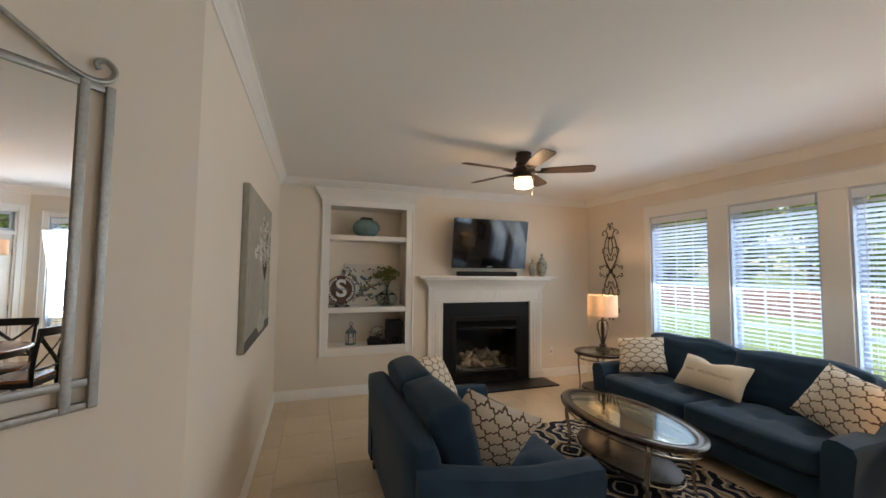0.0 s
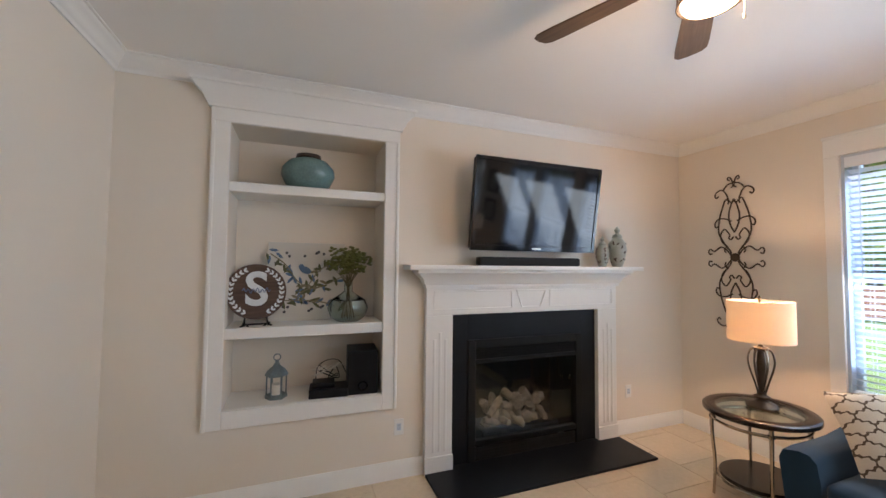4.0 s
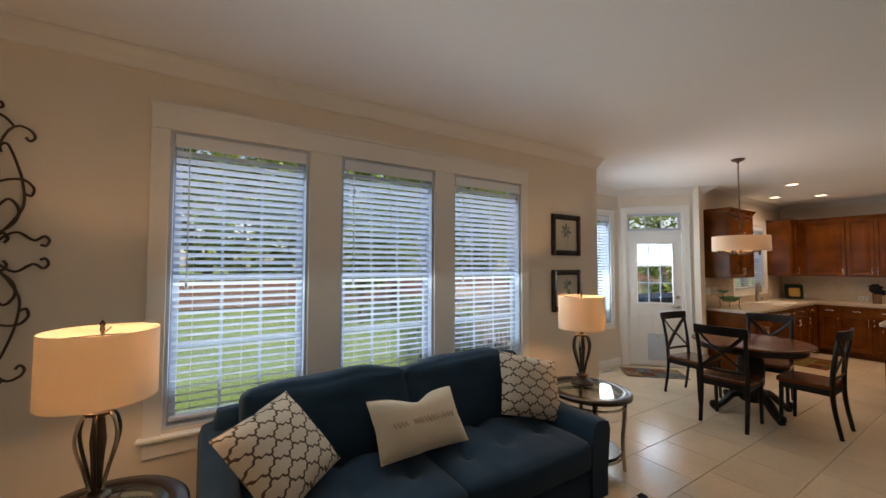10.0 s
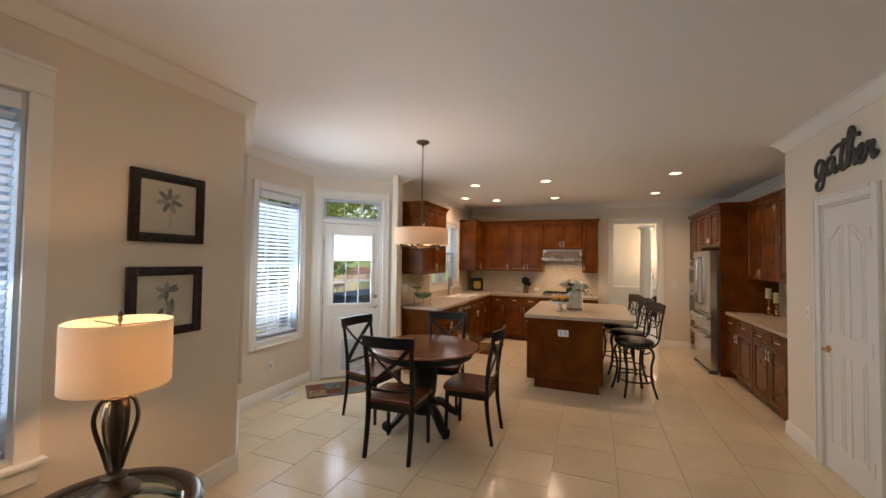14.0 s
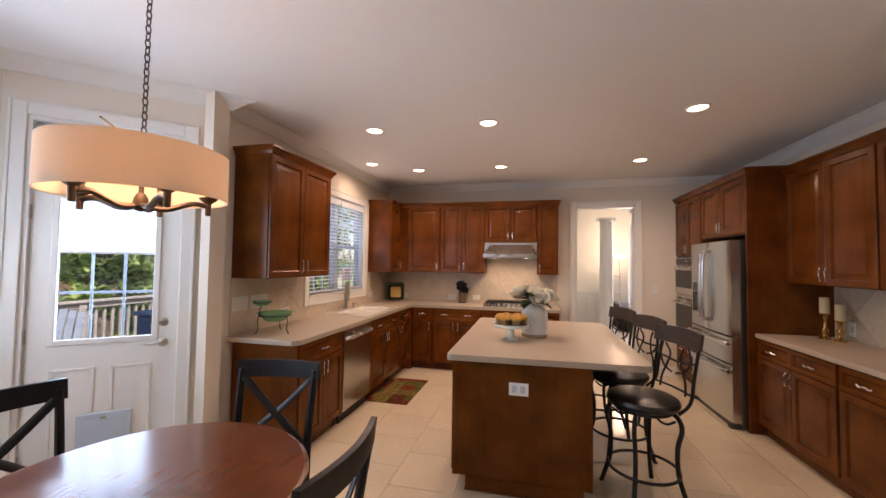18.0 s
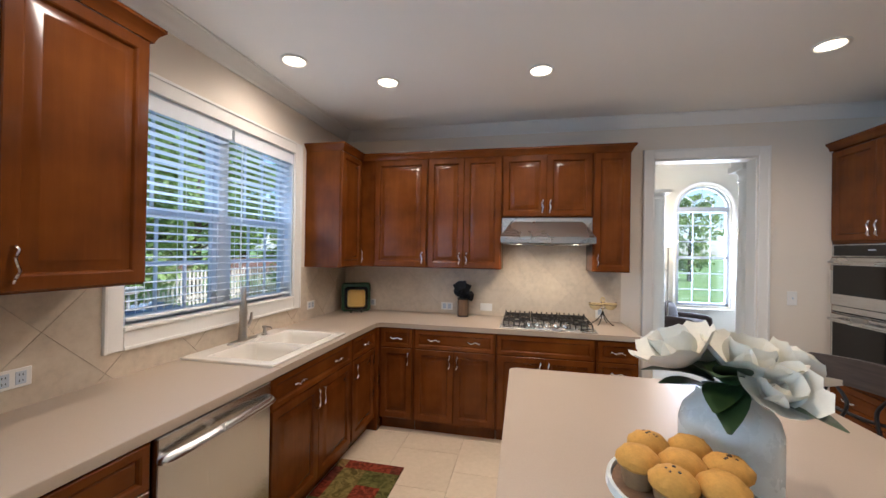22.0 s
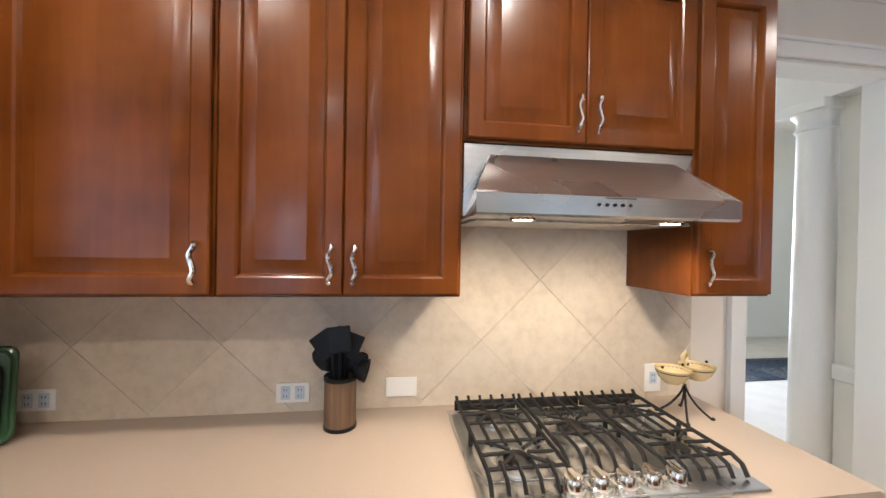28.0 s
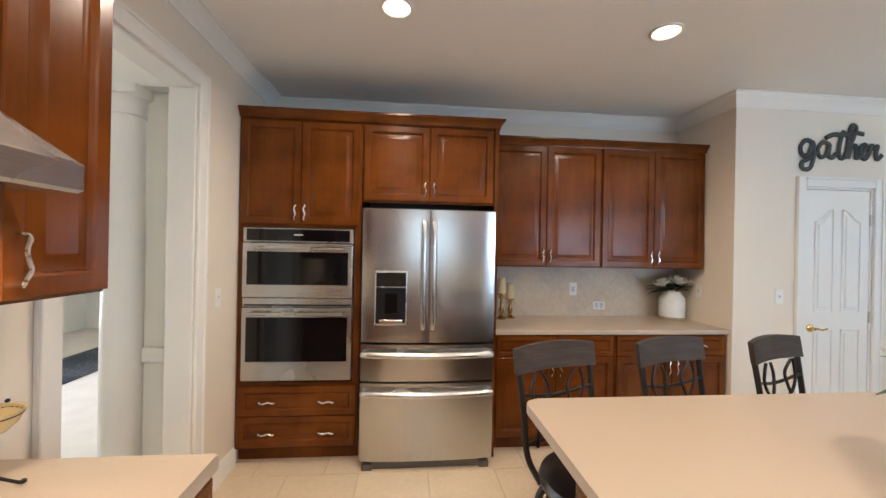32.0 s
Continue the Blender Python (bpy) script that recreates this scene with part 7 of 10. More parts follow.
for x, y in hexa:
    part("post", rounded(0.062 * x - 0.005, 0.062 * y - 0.005, 0.022, 0.062 * x + 0.005, 0.062 * y + 0.005, 0.15, 0.002, 1), LANT, ln)
bm = bmesh.new()
lathe(bm, [(0.075, 0.15), (0.075, 0.16), (0.060, 0.185), (0.030, 0.21), (0.018, 0.225), (0.016, 0.235)], 6)
part("roof", bm, LANT, ln)
bm = bmesh.new()
blob(bm, (0, 0, 0.245), 0.014, 0.014, 0.012, 2)
tube(bm, [(0.022 * math.cos(t), 0, 0.272 + 0.022 * math.sin(t)) for t in [2 * math.pi * k / 16 for k in range(16)]], 0.004, 6, True)
part("ring", bm, LANT, ln)
bm = bmesh.new()
lathe(bm, [(0, 0.0225), (0.034, 0.0225), (0.034, 0.088), (0.030, 0.092), (0, 0.088)], 20)
part("candle", bm, CERAMIC, ln)
rt = thing("router_box", pose(1.64, YF + 0.09, 0.6145, 0, 0, -4), "black set-top box with tangled cables", "electronics")
part("body", rounded(-0.14, -0.08, 0.0, 0.12, 0.10, 0.06, 0.006), BLACK, rt)
part("upper_box", rounded(-0.12, -0.05, 0.0605, 0.03, 0.08, 0.095, 0.006), BLACK, rt)
rng = random.Random(3)
for k in range(6):
    bm = bmesh.new()
    pts = [(rng.uniform(-0.14, 0.08), rng.uniform(-0.02, 0.14), rng.uniform(0.10, 0.19)) for j in range(5)]
    if k == 0:
        pts = [(-0.10, 0.10, 0.06), (-0.09, 0.09, 0.17), (-0.02, 0.09, 0.22), (0.06, 0.09, 0.21), (0.11, 0.09, 0.12)]
    tube(bm, smooth_line(pts, 6), 0.0035, 6)
    part("cable", bm, BLACK if k % 2 == 0 else CERAMIC, rt)
sw = thing("subwoofer", pose(1.862, YF + 0.11, 0.6145, 0, 0, -4), "black boxy subwoofer speaker", "speaker")
part("cabinet", rounded(-0.105, -0.10, 0.0, 0.105, 0.16, 0.305, 0.006), BLACK, sw)
bm = bmesh.new()
lathe(bm, [(0.035, 0.0), (0.035, 0.004), (0.026, 0.004), (0.024, -0.004), (0, -0.004)], 20, m=pose(0, -0.1005, 0.06, 90))
part("port", bm, GLOSS_BLACK, sw)

# ---- wrought-iron wall ornament ----
orn = thing("wall_ornament", pose(XL - 0.022, 4.722, 1.625, 0, 0, -90), "tall bronze wrought-iron scroll wall ornament", "wall decor")
K = 0.72 / 273
SCROLLS = [
    [(14, 6), (34, 26), (58, 36), (86, 22), (104, 30), (113, 22), (108, 12), (98, 14)],
    [(14, 12), (20, 24), (34, 34), (42, 24), (36, 16)],
    [(26, 30), (46, 52), (66, 86), (62, 130), (48, 170), (34, 196), (22, 192), (24, 180)],
    [(4, 70), (14, 60), (24, 66), (20, 76), (40, 96), (58, 78), (52, 54), (28, 34)],
    [(12, 122), (40, 132), (66, 132), (82, 118), (78, 104), (66, 108)],
    [(0, 84), (16, 110), (22, 140), (14, 172), (0, 196)],
    [(20, 192), (10, 184), (2, 190)],
    [(22, 196), (34, 220), (52, 232), (72, 226), (80, 214), (72, 206), (64, 212)],
    [(44, 230), (26, 246), (6, 250), (2, 240), (10, 236)],
    [(2, 250), (10, 266), (20, 272), (24, 264), (16, 260)],
]
for sx in (1, -1):
    for sz in (1, -1):
        for c in SCROLLS:
            bm = bmesh.new()
            tube(bm, smooth_line([(sx * x * K * 0.76, 0, sz * z * K) for x, z in c], 5), 0.0062, 6)
            part("scroll", bm, BRONZE, orn)
bm = bmesh.new()
lathe(bm, [(0, 0.012), (0.022, 0.010), (0.036, 0.004), (0.038, -0.004), (0, -0.006)], 20, m=pose(0, 0, 0, 90))
part("boss", bm, BRONZE, orn)
for z in (0.5, -0.5):
    part("wall_peg", rounded(-0.005, 0.0, z - 0.005, 0.005, 0.0215, z + 0.005, 0.001, 1), BRONZE, orn)

# ---- pictures ----
MATBOARD = surface("cream_mat_board", (0.55, 0.53, 0.44), 0.9, var=0.06, scale=6, fine=200, bump=0.03)
GREYLEAF = plain("grey_green_leaf_print", (0.17, 0.20, 0.19), 0.9)
PALELEAF = plain("pale_leaf_print", (0.30, 0.33, 0.31), 0.9)
for zc, kind in ((1.877, 0), (1.303, 1)):
    pf = thing("framed_print", pose(XL - 0.001, 0.648, zc, 0, 0, -90), "dark wood framed botanical flower print" if kind == 0 else "dark wood framed botanical leaf print", "picture", "framed prints")
    fw, fh, b = 0.222, 0.214, 0.056
    for q in ((-fw, -fh, -fw + b, fh), (fw - b, -fh, fw, fh), (-fw + b, -fh, fw - b, -fh + b), (-fw + b, fh - b, fw - b, fh)):
        part("frame_rail", rounded(q[0], -0.026, q[1], q[2], -0.0005, q[3], 0.006), DARKWOOD, pf)
    part("mat_board", rounded(-fw + b, -0.012, -fh + b, fw - b, -0.001, fh - b, 0, 1), MATBOARD, pf, smooth=False)
    rng = random.Random(20 + kind)
    bm = bmesh.new()
    tube(bm, smooth_line([(0.0, -0.0125, -0.12), (0.012, -0.0125, -0.05), (0.0, -0.0125, 0.03)], 5), 0.004, 5, flat=0.3)
    part("printed_stem", bm, GREYLEAF, pf)
    for k in range(7 if kind == 0 else 10):
        bm = bmesh.new()
        a = k * 360 / 7 if kind == 0 else rng.uniform(0, 360)
        r = 0.045 if kind == 0 else rng.uniform(0.01, 0.05)
        cx, cz = (0.0, 0.045) if kind == 0 else ((0, 0.06) if k < 6 else (rng.choice([-0.03, 0.035]), -0.06))
        blob(bm, (0, 0, 0), 0.017, 0.001, 0.040, 1, m=pose(cx + r * math.sin(radians(a)), -0.0128, cz + r * math.cos(radians(a)), 0, a, 0))
        part("printed_petal", bm, PALELEAF if k % 2 else GREYLEAF, pf)

PAINTING = surface("grey_green_painted_canvas", (0.33, 0.32, 0.26), 0.8, var=0.28, scale=1.6, fine=40, bump=0.25, stretch=(1, 1, 0.35), tint=(0.46, 0.45, 0.38))
cn = thing("canvas_painting", pose(XP, 2.715, 1.10, 0, 0, 90), "large unframed canvas of white blossoms in a glass vase", "painting")
PW, PH = 1.275, 1.025
part("canvas", rounded(0, -0.04, 0, PW, -0.001, PH, 0.004, 1), PAINTING, cn)
TABLEP = plain("dark_tabletop_paint", (0.09, 0.085, 0.075), 0.8)
bm = bmesh.new()
prism(bm, [(0.0, 0.001), (PW - 0.001, 0.001), (PW - 0.001, 0.075), (0.45, 0.09), (0.0, 0.07)], 0.0405, 0.0412, m=Matrix(((1, 0, 0, 0), (0, 0, -1, 0), (0, 1, 0, 0), (0, 0, 0, 1))))
part("painted_table", bm, TABLEP, cn)
FLAT = Matrix(((1, 0, 0, 0), (0, 0, -1, 0), (0, 1, 0, 0), (0, 0, 0, 1)))
bm = bmesh.new()
prism(bm, [(0.62, 0.03), (0.90, 0.03), (1.06, 0.16), (0.62, 0.20), (0.50, 0.09)], 0.0405, 0.0415, m=FLAT)
part("painted_cloth", bm, plain("pale_cloth_paint", (0.42, 0.40, 0.33), 0.8), cn)
VASEP = plain("pale_aqua_vase_paint", (0.24, 0.33, 0.31), 0.7)
bm = bmesh.new()
prism(bm, [(0.80, 0.14), (0.93, 0.14), (0.945, 0.19), (0.925, 0.30), (0.885, 0.42), (0.875, 0.52), (0.90, 0.57), (0.83, 0.57), (0.845, 0.52), (0.835, 0.42), (0.795, 0.30), (0.785, 0.19)], 0.0405, 0.0418, m=FLAT)
part("painted_vase", bm, VASEP, cn)
TWIG = plain("brown_twig_paint", (0.10, 0.075, 0.05), 0.8)
PETAL = surface("white_petal_paint", (0.62, 0.60, 0.54), 0.8, var=0.2, scale=20, fine=90, bump=0.1)
rng = random.Random(31)
for tip in [(0.30, 0.62), (0.52, 0.80), (0.72, 0.90), (0.60, 0.70), (0.95, 0.86), (1.18, 0.80), (1.10, 0.66), (1.25, 0.58), (0.85, 0.80), (0.42, 0.70)]:
    bm = bmesh.new()
    line = smooth_line([(0.865, -0.041, 0.42), ((0.865 + tip[0]) / 2 + 0.03, -0.041, 0.60), (tip[0], -0.041, tip[1])], 6)
    tube(bm, line, 0.006, 5, flat=0.25)
    part("painted_twig", bm, TWIG, cn)
    for p in line[5:]:
        if rng.random() < 0.62:
            bm = bmesh.new()
            for j in range(4):
                blob(bm, (0, 0, 0), 0.022, 0.002, 0.030, 1, 0.3, m=pose(p.x + rng.uniform(-0.035, 0.035), -0.0418, p.z + rng.uniform(-0.03, 0.03), 0, rng.uniform(0, 180), 0))
            part("painted_blossom", bm, PETAL, cn)

# ---- mirror in the hall ----
PEWTER = surface("brushed_pewter_frame", (0.34, 0.34, 0.32), 0.45, 0.75, var=0.25, scale=10, fine=90, bump=0.12)
MS = math.hypot(XP - MIRROR_END[0], 1.80 - MIRROR_END[1])
mr = thing("wall_mirror", M_MIR @ pose(MS - 1.165, -0.012, 1.205), "tall wall mirror in a pewter metal frame with scrolls", "mirror")
MW, MH = 0.90, 0.945
for x in (0.0, 0.060, MW - 0.086, MW - 0.025):
    part("upright", rounded(x, -0.016, 0.0, x + 0.025, 0.006, MH, 0.005), PEWTER, mr)
for z, d in ((0.0, 0.022), (0.065, 0.024), (MH - 0.024, 0.024)):
    part("crossbar", rounded(0.025, -0.013, z, MW - 0.025, 0.004, z + d, 0.005), PEWTER, mr)
part("mirror_glass", rounded(0.085, -0.006, 0.089, MW - 0.086, -0.001, MH - 0.024, 0.001, 1), MIRROR, mr, smooth=False)
for s_ in (0, 1):
    bm = bmesh.new()
    pts = [(0.45, 0, MH + 0.185), (0.58, 0, MH + 0.145), (0.70, 0, MH + 0.075), (0.79, 0, MH + 0.020), (0.85, 0, MH + 0.006), (0.888, 0, MH + 0.024), (0.895, 0, MH + 0.056), (0.872, 0, MH + 0.074), (0.850, 0, MH + 0.058), (0.858, 0, MH + 0.042)]
    tube(bm, smooth_line([(MW - x if s_ else x, -0.006, z) for x, y, z in pts], 6), 0.0095, 8, flat=0.8)
    part("scroll", bm, PEWTER, mr)

# ---- ceiling fan ----
fan = thing("ceiling_fan", pose(2.69, 3.37, CEILING - 0.04), "bronze ceiling fan with five walnut blades and lit glass lamp", "ceiling fan")
bm = bmesh.new()
lathe(bm, [(0, -0.0005), (0.075, -0.0005), (0.082, -0.01), (0.080, -0.032), (0.062, -0.040), (0.060, -0.055), (0.072, -0.062), (0.074, -0.100), (0.100, -0.112), (0.108, -0.125), (0.108, -0.165), (0.095, -0.18), (0.060, -0.186), (0, -0.186)], 36)
part("motor_housing", bm, BRONZE, fan)
bm = bmesh.new()
lathe(bm, [(0, 0.0395), (0.070, 0.0395), (0.076, 0.030), (0.072, 0.0), (0.074, -0.004), (0, -0.004)], 36)
part("ceiling_mount", bm, BRONZE, fan)
for k in range(5):
    mm = pose(0, 0, -0.148, 0, 0, 72 * k - 31)
    bm = bmesh.new()
    tube(bm, smooth_line([(0.09, 0, 0.0), (0.14, 0, -0.006), (0.19, 0, 0.002)], 4), 0.016, 8, flat=0.4)
    box(bm, 0.15, -0.035, -0.004, 0.22, 0.035, 0.002, 0.002, 1)
    br = part("blade_bracket", bm, BRONZE, fan, at=mm)
    pts = [(0.16, -0.050), (0.32, -0.060), (0.57, -0.070), (0.63, -0.068), (0.654, -0.048), (0.660, 0.0), (0.654, 0.048), (0.63, 0.068), (0.57, 0.070), (0.32, 0.060), (0.16, 0.050)]
    bm = bmesh.new()
    prism(bm, pts, 0.0, 0.007, 0.002, seg=1)
    part("blade", bm, FANWOOD, br, at=pose(0, 0, 0.004, -12))
bm = bmesh.new()
lathe(bm, [(0.055, -0.186), (0.098, -0.19), (0.100, -0.205), (0.094, -0.21)], 32)
lt = part("lamp_collar", bm, BRONZE, fan)
bm = bmesh.new()
lathe(bm, [(0.086, -0.205), (0.088, -0.285), (0.082, -0.296), (0, -0.298)], 32)
FROST = glow("frosted_glass_lit", (1.0, 0.80, 0.52), 4.0)
fg = part("glass_shade", bm, FROST, lt, "lit frosted glass drum")
for z in (-0.222, -0.286):
    bm = bmesh.new()
    tube(bm, [(0.098 * math.cos(2 * math.pi * k / 32), 0.098 * math.sin(2 * math.pi * k / 32), z) for k in range(32)], 0.0045, 6, True)
    part("cage_ring", bm, BRONZE, lt)
for k in range(4):
    a = math.pi / 2 * k + 0.4
    bm = bmesh.new()
    tube(bm, [(0.098 * math.cos(a), 0.098 * math.sin(a), -0.205), (0.098 * math.cos(a), 0.098 * math.sin(a), -0.288)], 0.004, 6)
    part("cage_bar", bm, BRONZE, lt)
for a, L in ((-2.2, 0.13), (-0.9, 0.16)):
    bm = bmesh.new()
    p = Vector((0.088 * math.cos(a), 0.088 * math.sin(a), -0.20))
    for j in range(int(L / 0.006)):
        blob(bm, tuple(p - Vector((0, 0, 0.006 * j))), 0.0022, 0.0022, 0.0026, 0)
    lathe(bm, [(0, -0.02), (0.005, -0.014), (0.004, 0.0), (0, 0.002)], 8, p - Vector((0, 0, L)))
    part("pull_chain", bm, NICKEL, fan)
lamp("fan_lamp", "POINT", pose(2.69, 3.37, CEILING - 0.40), 13.0, (1.0, 0.74, 0.46), radius=0.08)

# ---- breakfast table and chairs ----
tb = thing("dining_table", pose(4.07, -1.19, 0), "round cherry-topped pedestal dining table with black base", "table")
bm = bmesh.new()
lathe(bm, [(0, 0.722), (0.50, 0.722), (0.522, 0.728), (0.530, 0.738), (0.526, 0.748), (0.512, 0.752), (0, 0.752)], 72)
part("tabletop", bm, SEATWOOD, tb, "reddish cherry round top")
bm = bmesh.new()
lathe(bm, [(0.44, 0.660), (0.465, 0.662), (0.470, 0.70), (0.468, 0.7215), (0.43, 0.7215), (0.44, 0.660)], 60)
part("apron", bm, BLACKWOOD, tb)
bm = bmesh.new()
lathe(bm, [(0, 0.70), (0.16, 0.70), (0.15, 0.67), (0.09, 0.64), (0.085, 0.60), (0.115, 0.56), (0.125, 0.44), (0.115, 0.30), (0.10, 0.26), (0.13, 0.22), (0.13, 0.15), (0.10, 0.11), (0, 0.11)], 32)
part("pedestal", bm, BLACKWOOD, tb)
for k in range(4):
    bm = bmesh.new()
    pts = [(0.09, 0, 0.19), (0.20, 0, 0.17), (0.30, 0, 0.085), (0.36, 0, 0.045), (0.40, 0, 0.05), (0.405, 0, 0.075), (0.385, 0, 0.08)]
    tube(bm, smooth_line(pts, 5), 0.042, 8, flat=0.75, taper=lambda q: 1.15 - 0.45 * q)
    box(bm, 0.355, -0.03, 0.0, 0.40, 0.03, 0.035, 0.008, 1)
    part("foot", bm, BLACKWOOD, tb, at=pose(0, 0, 0, 0, 0, 45 + 90 * k + 10))


def x_chair(m):
    """Cross-back chair facing -y."""
    th = thing("dining_chair", m, "black cross-back dining chair with cherry wood seat", "chair", "chairs round the table")
    bm = bmesh.new()
    n = 10
    outline = [(-0.21, 0.19), (-0.225, -0.05), (-0.222, -0.17), (-0.19, -0.215), (0.0, -0.225), (0.19, -0.215), (0.222, -0.17), (0.225, -0.05), (0.21, 0.19)]
    prism(bm, [(p.x, p.y) for p in smooth_line([(x, y, 0) for x, y in outline], 4)], 0.432, 0.462, 0.010)
    part("seat", bm, SEATWOOD, th, "cherry-stained saddle seat")
    for x in (-0.19, 0.19):
        bm = bmesh.new()
        tube(bm, [(x, -0.175, 0.432), (x * 1.01, -0.185, 0.0)], 0.021, 8, taper=lambda q: 1 - 0.3 * q)
        part("front_leg", bm, BLACKWOOD, th)
        bm = bmesh.new()
        pts = [(x * 1.0, 0.235, 0.0), (x, 0.195, 0.25), (x, 0.185, 0.45), (x * 1.02, 0.20, 0.65), (x * 1.06, 0.245, 0.93)]
        tube(bm, smooth_line(pts, 5), 0.022, 8, flat=0.8, taper=lambda q: 0.85 + 0.25 * (1 - abs(2 * q - 1)))
        part("back_post", bm, BLACKWOOD, th)
    bm = bmesh.new()
    secs = []
    for k in range(13):
        t = k / 12
        x = -0.225 + 0.45 * t
        y = 0.238 + 0.035 * math.sin(math.pi * t)
        secs.append([bm.verts.new((x, y - 0.011, 0.885)), bm.verts.new((x, y + 0.011, 0.885)), bm.verts.new((x, y + 0.020, 0.972)), bm.verts.new((x, y - 0.002, 0.972))])
    for a, b in zip(secs, secs[1:]):
        for k in range(4):
            bm.faces.new((a[k], a[(k + 1) % 4], b[(k + 1) % 4], b[k]))
    bm.faces.new(secs[0])
    bm.faces.new(secs[-1][::-1])
    part("top_rail", bm, BLACKWOOD, th, angle=30)
    for s_ in (1, -1):
        bm = bmesh.new()
        pts = [(s_ * -0.185, 0.190, 0.545), (s_ * -0.06, 0.215 + 0.004 * s_, 0.66), (s_ * 0.07, 0.232 + 0.004 * s_, 0.77), (s_ * 0.185, 0.232, 0.89)]
        tube(bm, smooth_line(pts, 5), 0.019, 6, flat=0.45)
        part("cross_slat", bm, BLACKWOOD, th)
    bm = bmesh.new()
    tube(bm, smooth_line([(-0.19, 0.187, 0.535), (0, 0.207, 0.535), (0.19, 0.187, 0.535)], 4), 0.016, 6, flat=0.7)
    part("lower_rail", bm, BLACKWOOD, th)
    for q in ((-0.19, -0.185, 0.37, 0.19, -0.165, 0.432), (-0.20, -0.17, 0.37, -0.18, 0.18, 0.432), (0.18, -0.17, 0.37, 0.20, 0.18, 0.432), (-0.19, 0.17, 0.37, 0.19, 0.19, 0.432)):
        part("seat_rail", rounded(*q, 0.003, 1), BLACKWOOD, th)
    return th


ch = x_chair(pose(4.06, -0.665, 0, 0, 0, 3))
copy_thing(ch, pose(3.585, -1.195, 0, 0, 0, 90))
copy_thing(ch, pose(4.635, -1.19, 0, 0, 0, -99))
copy_thing(ch, pose(4.09, -1.72, 0, 0, 0, 189))

# ---- pendant over the table ----
pn = thing("pendant_chandelier", pose(4.125, -1.19, CEILING - 0.03), "bronze chandelier with wide cream drum shade, lit", "chandelier")
bm = bmesh.new()
lathe(bm, [(0, -0.0005), (0.065, -0.0005), (0.066, -0.008), (0.05, -0.022), (0.015, -0.032), (0.008, -0.05), (0, -0.05)], 28)
part("canopy", bm, BRONZE, pn, at=pose(0, 0, 0.03))
bm = bmesh.new()
n = 30
for k in range(-1, n):
    zc = -0.05 - 0.026 * (k + 0.5)
    loop = [Vector((0.0085 * math.cos(t), 0, 0.0165 * math.sin(t))) for t in [2 * math.pi * j / 12 for j in range(12)]]
    tube(bm, loop, 0.0024, 5, True, m=pose(0, 0, zc, 0, 0, 90 * (k % 2)))
part("chain", bm, BRONZE, pn)
zb = -0.05 - 0.026 * n
bm = bmesh.new()
tube(bm, [(0.022 * math.cos(t), 0, zb + 0.01 + 0.022 * math.sin(t)) for t in [2 * math.pi * j / 20 for j in range(20)]], 0.004, 6, True)
tube(bm, [(0, 0, zb - 0.01), (0, 0, -1.03)], 0.008, 8)
part("stem", bm, BRONZE, pn)
bm = bmesh.new()
R1, H0, H1 = 0.262, -1.00, -0.838
lathe(bm, [(R1, H0), (R1 + 0.001, H0 + 0.003), (R1, H1), (R1 - 0.004, H1), (R1 - 0.004, H0 + 0.003), (R1, H0)], 64)
part("drum_shade", bm, LINEN, pn, "wide cream linen drum shade")
bm = bmesh.new()
for k in range(3):
    a = 2 * math.pi * k / 3
    tube(bm, [(0, 0, -0.83), ((R1 - 0.004) * math.cos(a), (R1 - 0.004) * math.sin(a), -0.81)], 0.003, 5)
part("shade_spider", bm, BRONZE, pn)
bm = bmesh.new()
lathe(bm, [(0, -1.05), (0.016, -1.045), (0.026, -1.03), (0.020, -1.0), (0.012, -0.985), (0, -0.985)], 16)
part("hub", bm, BRONZE, pn)
for k in range(5):
    a = 2 * math.pi * k / 5 + 0.3
    d = Vector((math.cos(a), math.sin(a), 0))
    bm = bmesh.new()
    tube(bm, smooth_line([(0, 0, -1.025), tuple(d * 0.07 + Vector((0, 0, -1.035))), tuple(d * 0.15 + Vector((0, 0, -1.005))), tuple(d * 0.20 + Vector((0, 0, -1.012)))], 5), 0.011, 8, flat=0.8)
    lathe(bm, [(0.010, -1.045), (0.011, -1.0), (0.03, -0.985), (0.032, -0.979), (0.012, -0.977)], 12, d * 0.20)
    ar = part("arm", bm, BRONZE, pn)
    bm = bmesh.new()
    lathe(bm, [(0.011, -0.978), (0.0115, -0.93), (0, -0.929)], 12, d * 0.20)
    part("candle_sleeve", bm, BRONZE, ar)
    bm = bmesh.new()
    blob(bm, tuple(d * 0.20 + Vector((0, 0, -0.905))), 0.012, 0.012, 0.022, 1)
    bb = part("bulb", bm, BULB, ar)
    bb.visible_shadow = False
lamp("chandelier_bulbs", "POINT", pose(4.125, -1.19, CEILING - 0.93), 9.0, (1.0, 0.60, 0.32), radius=0.10)

# ---- bar stools ----
WEATHER = wood("weathered_dark_wood", (0.018, 0.012, 0.009), (0.034, 0.023, 0.017), (0.055, 0.040, 0.030), 0, 0.6, 0.0)


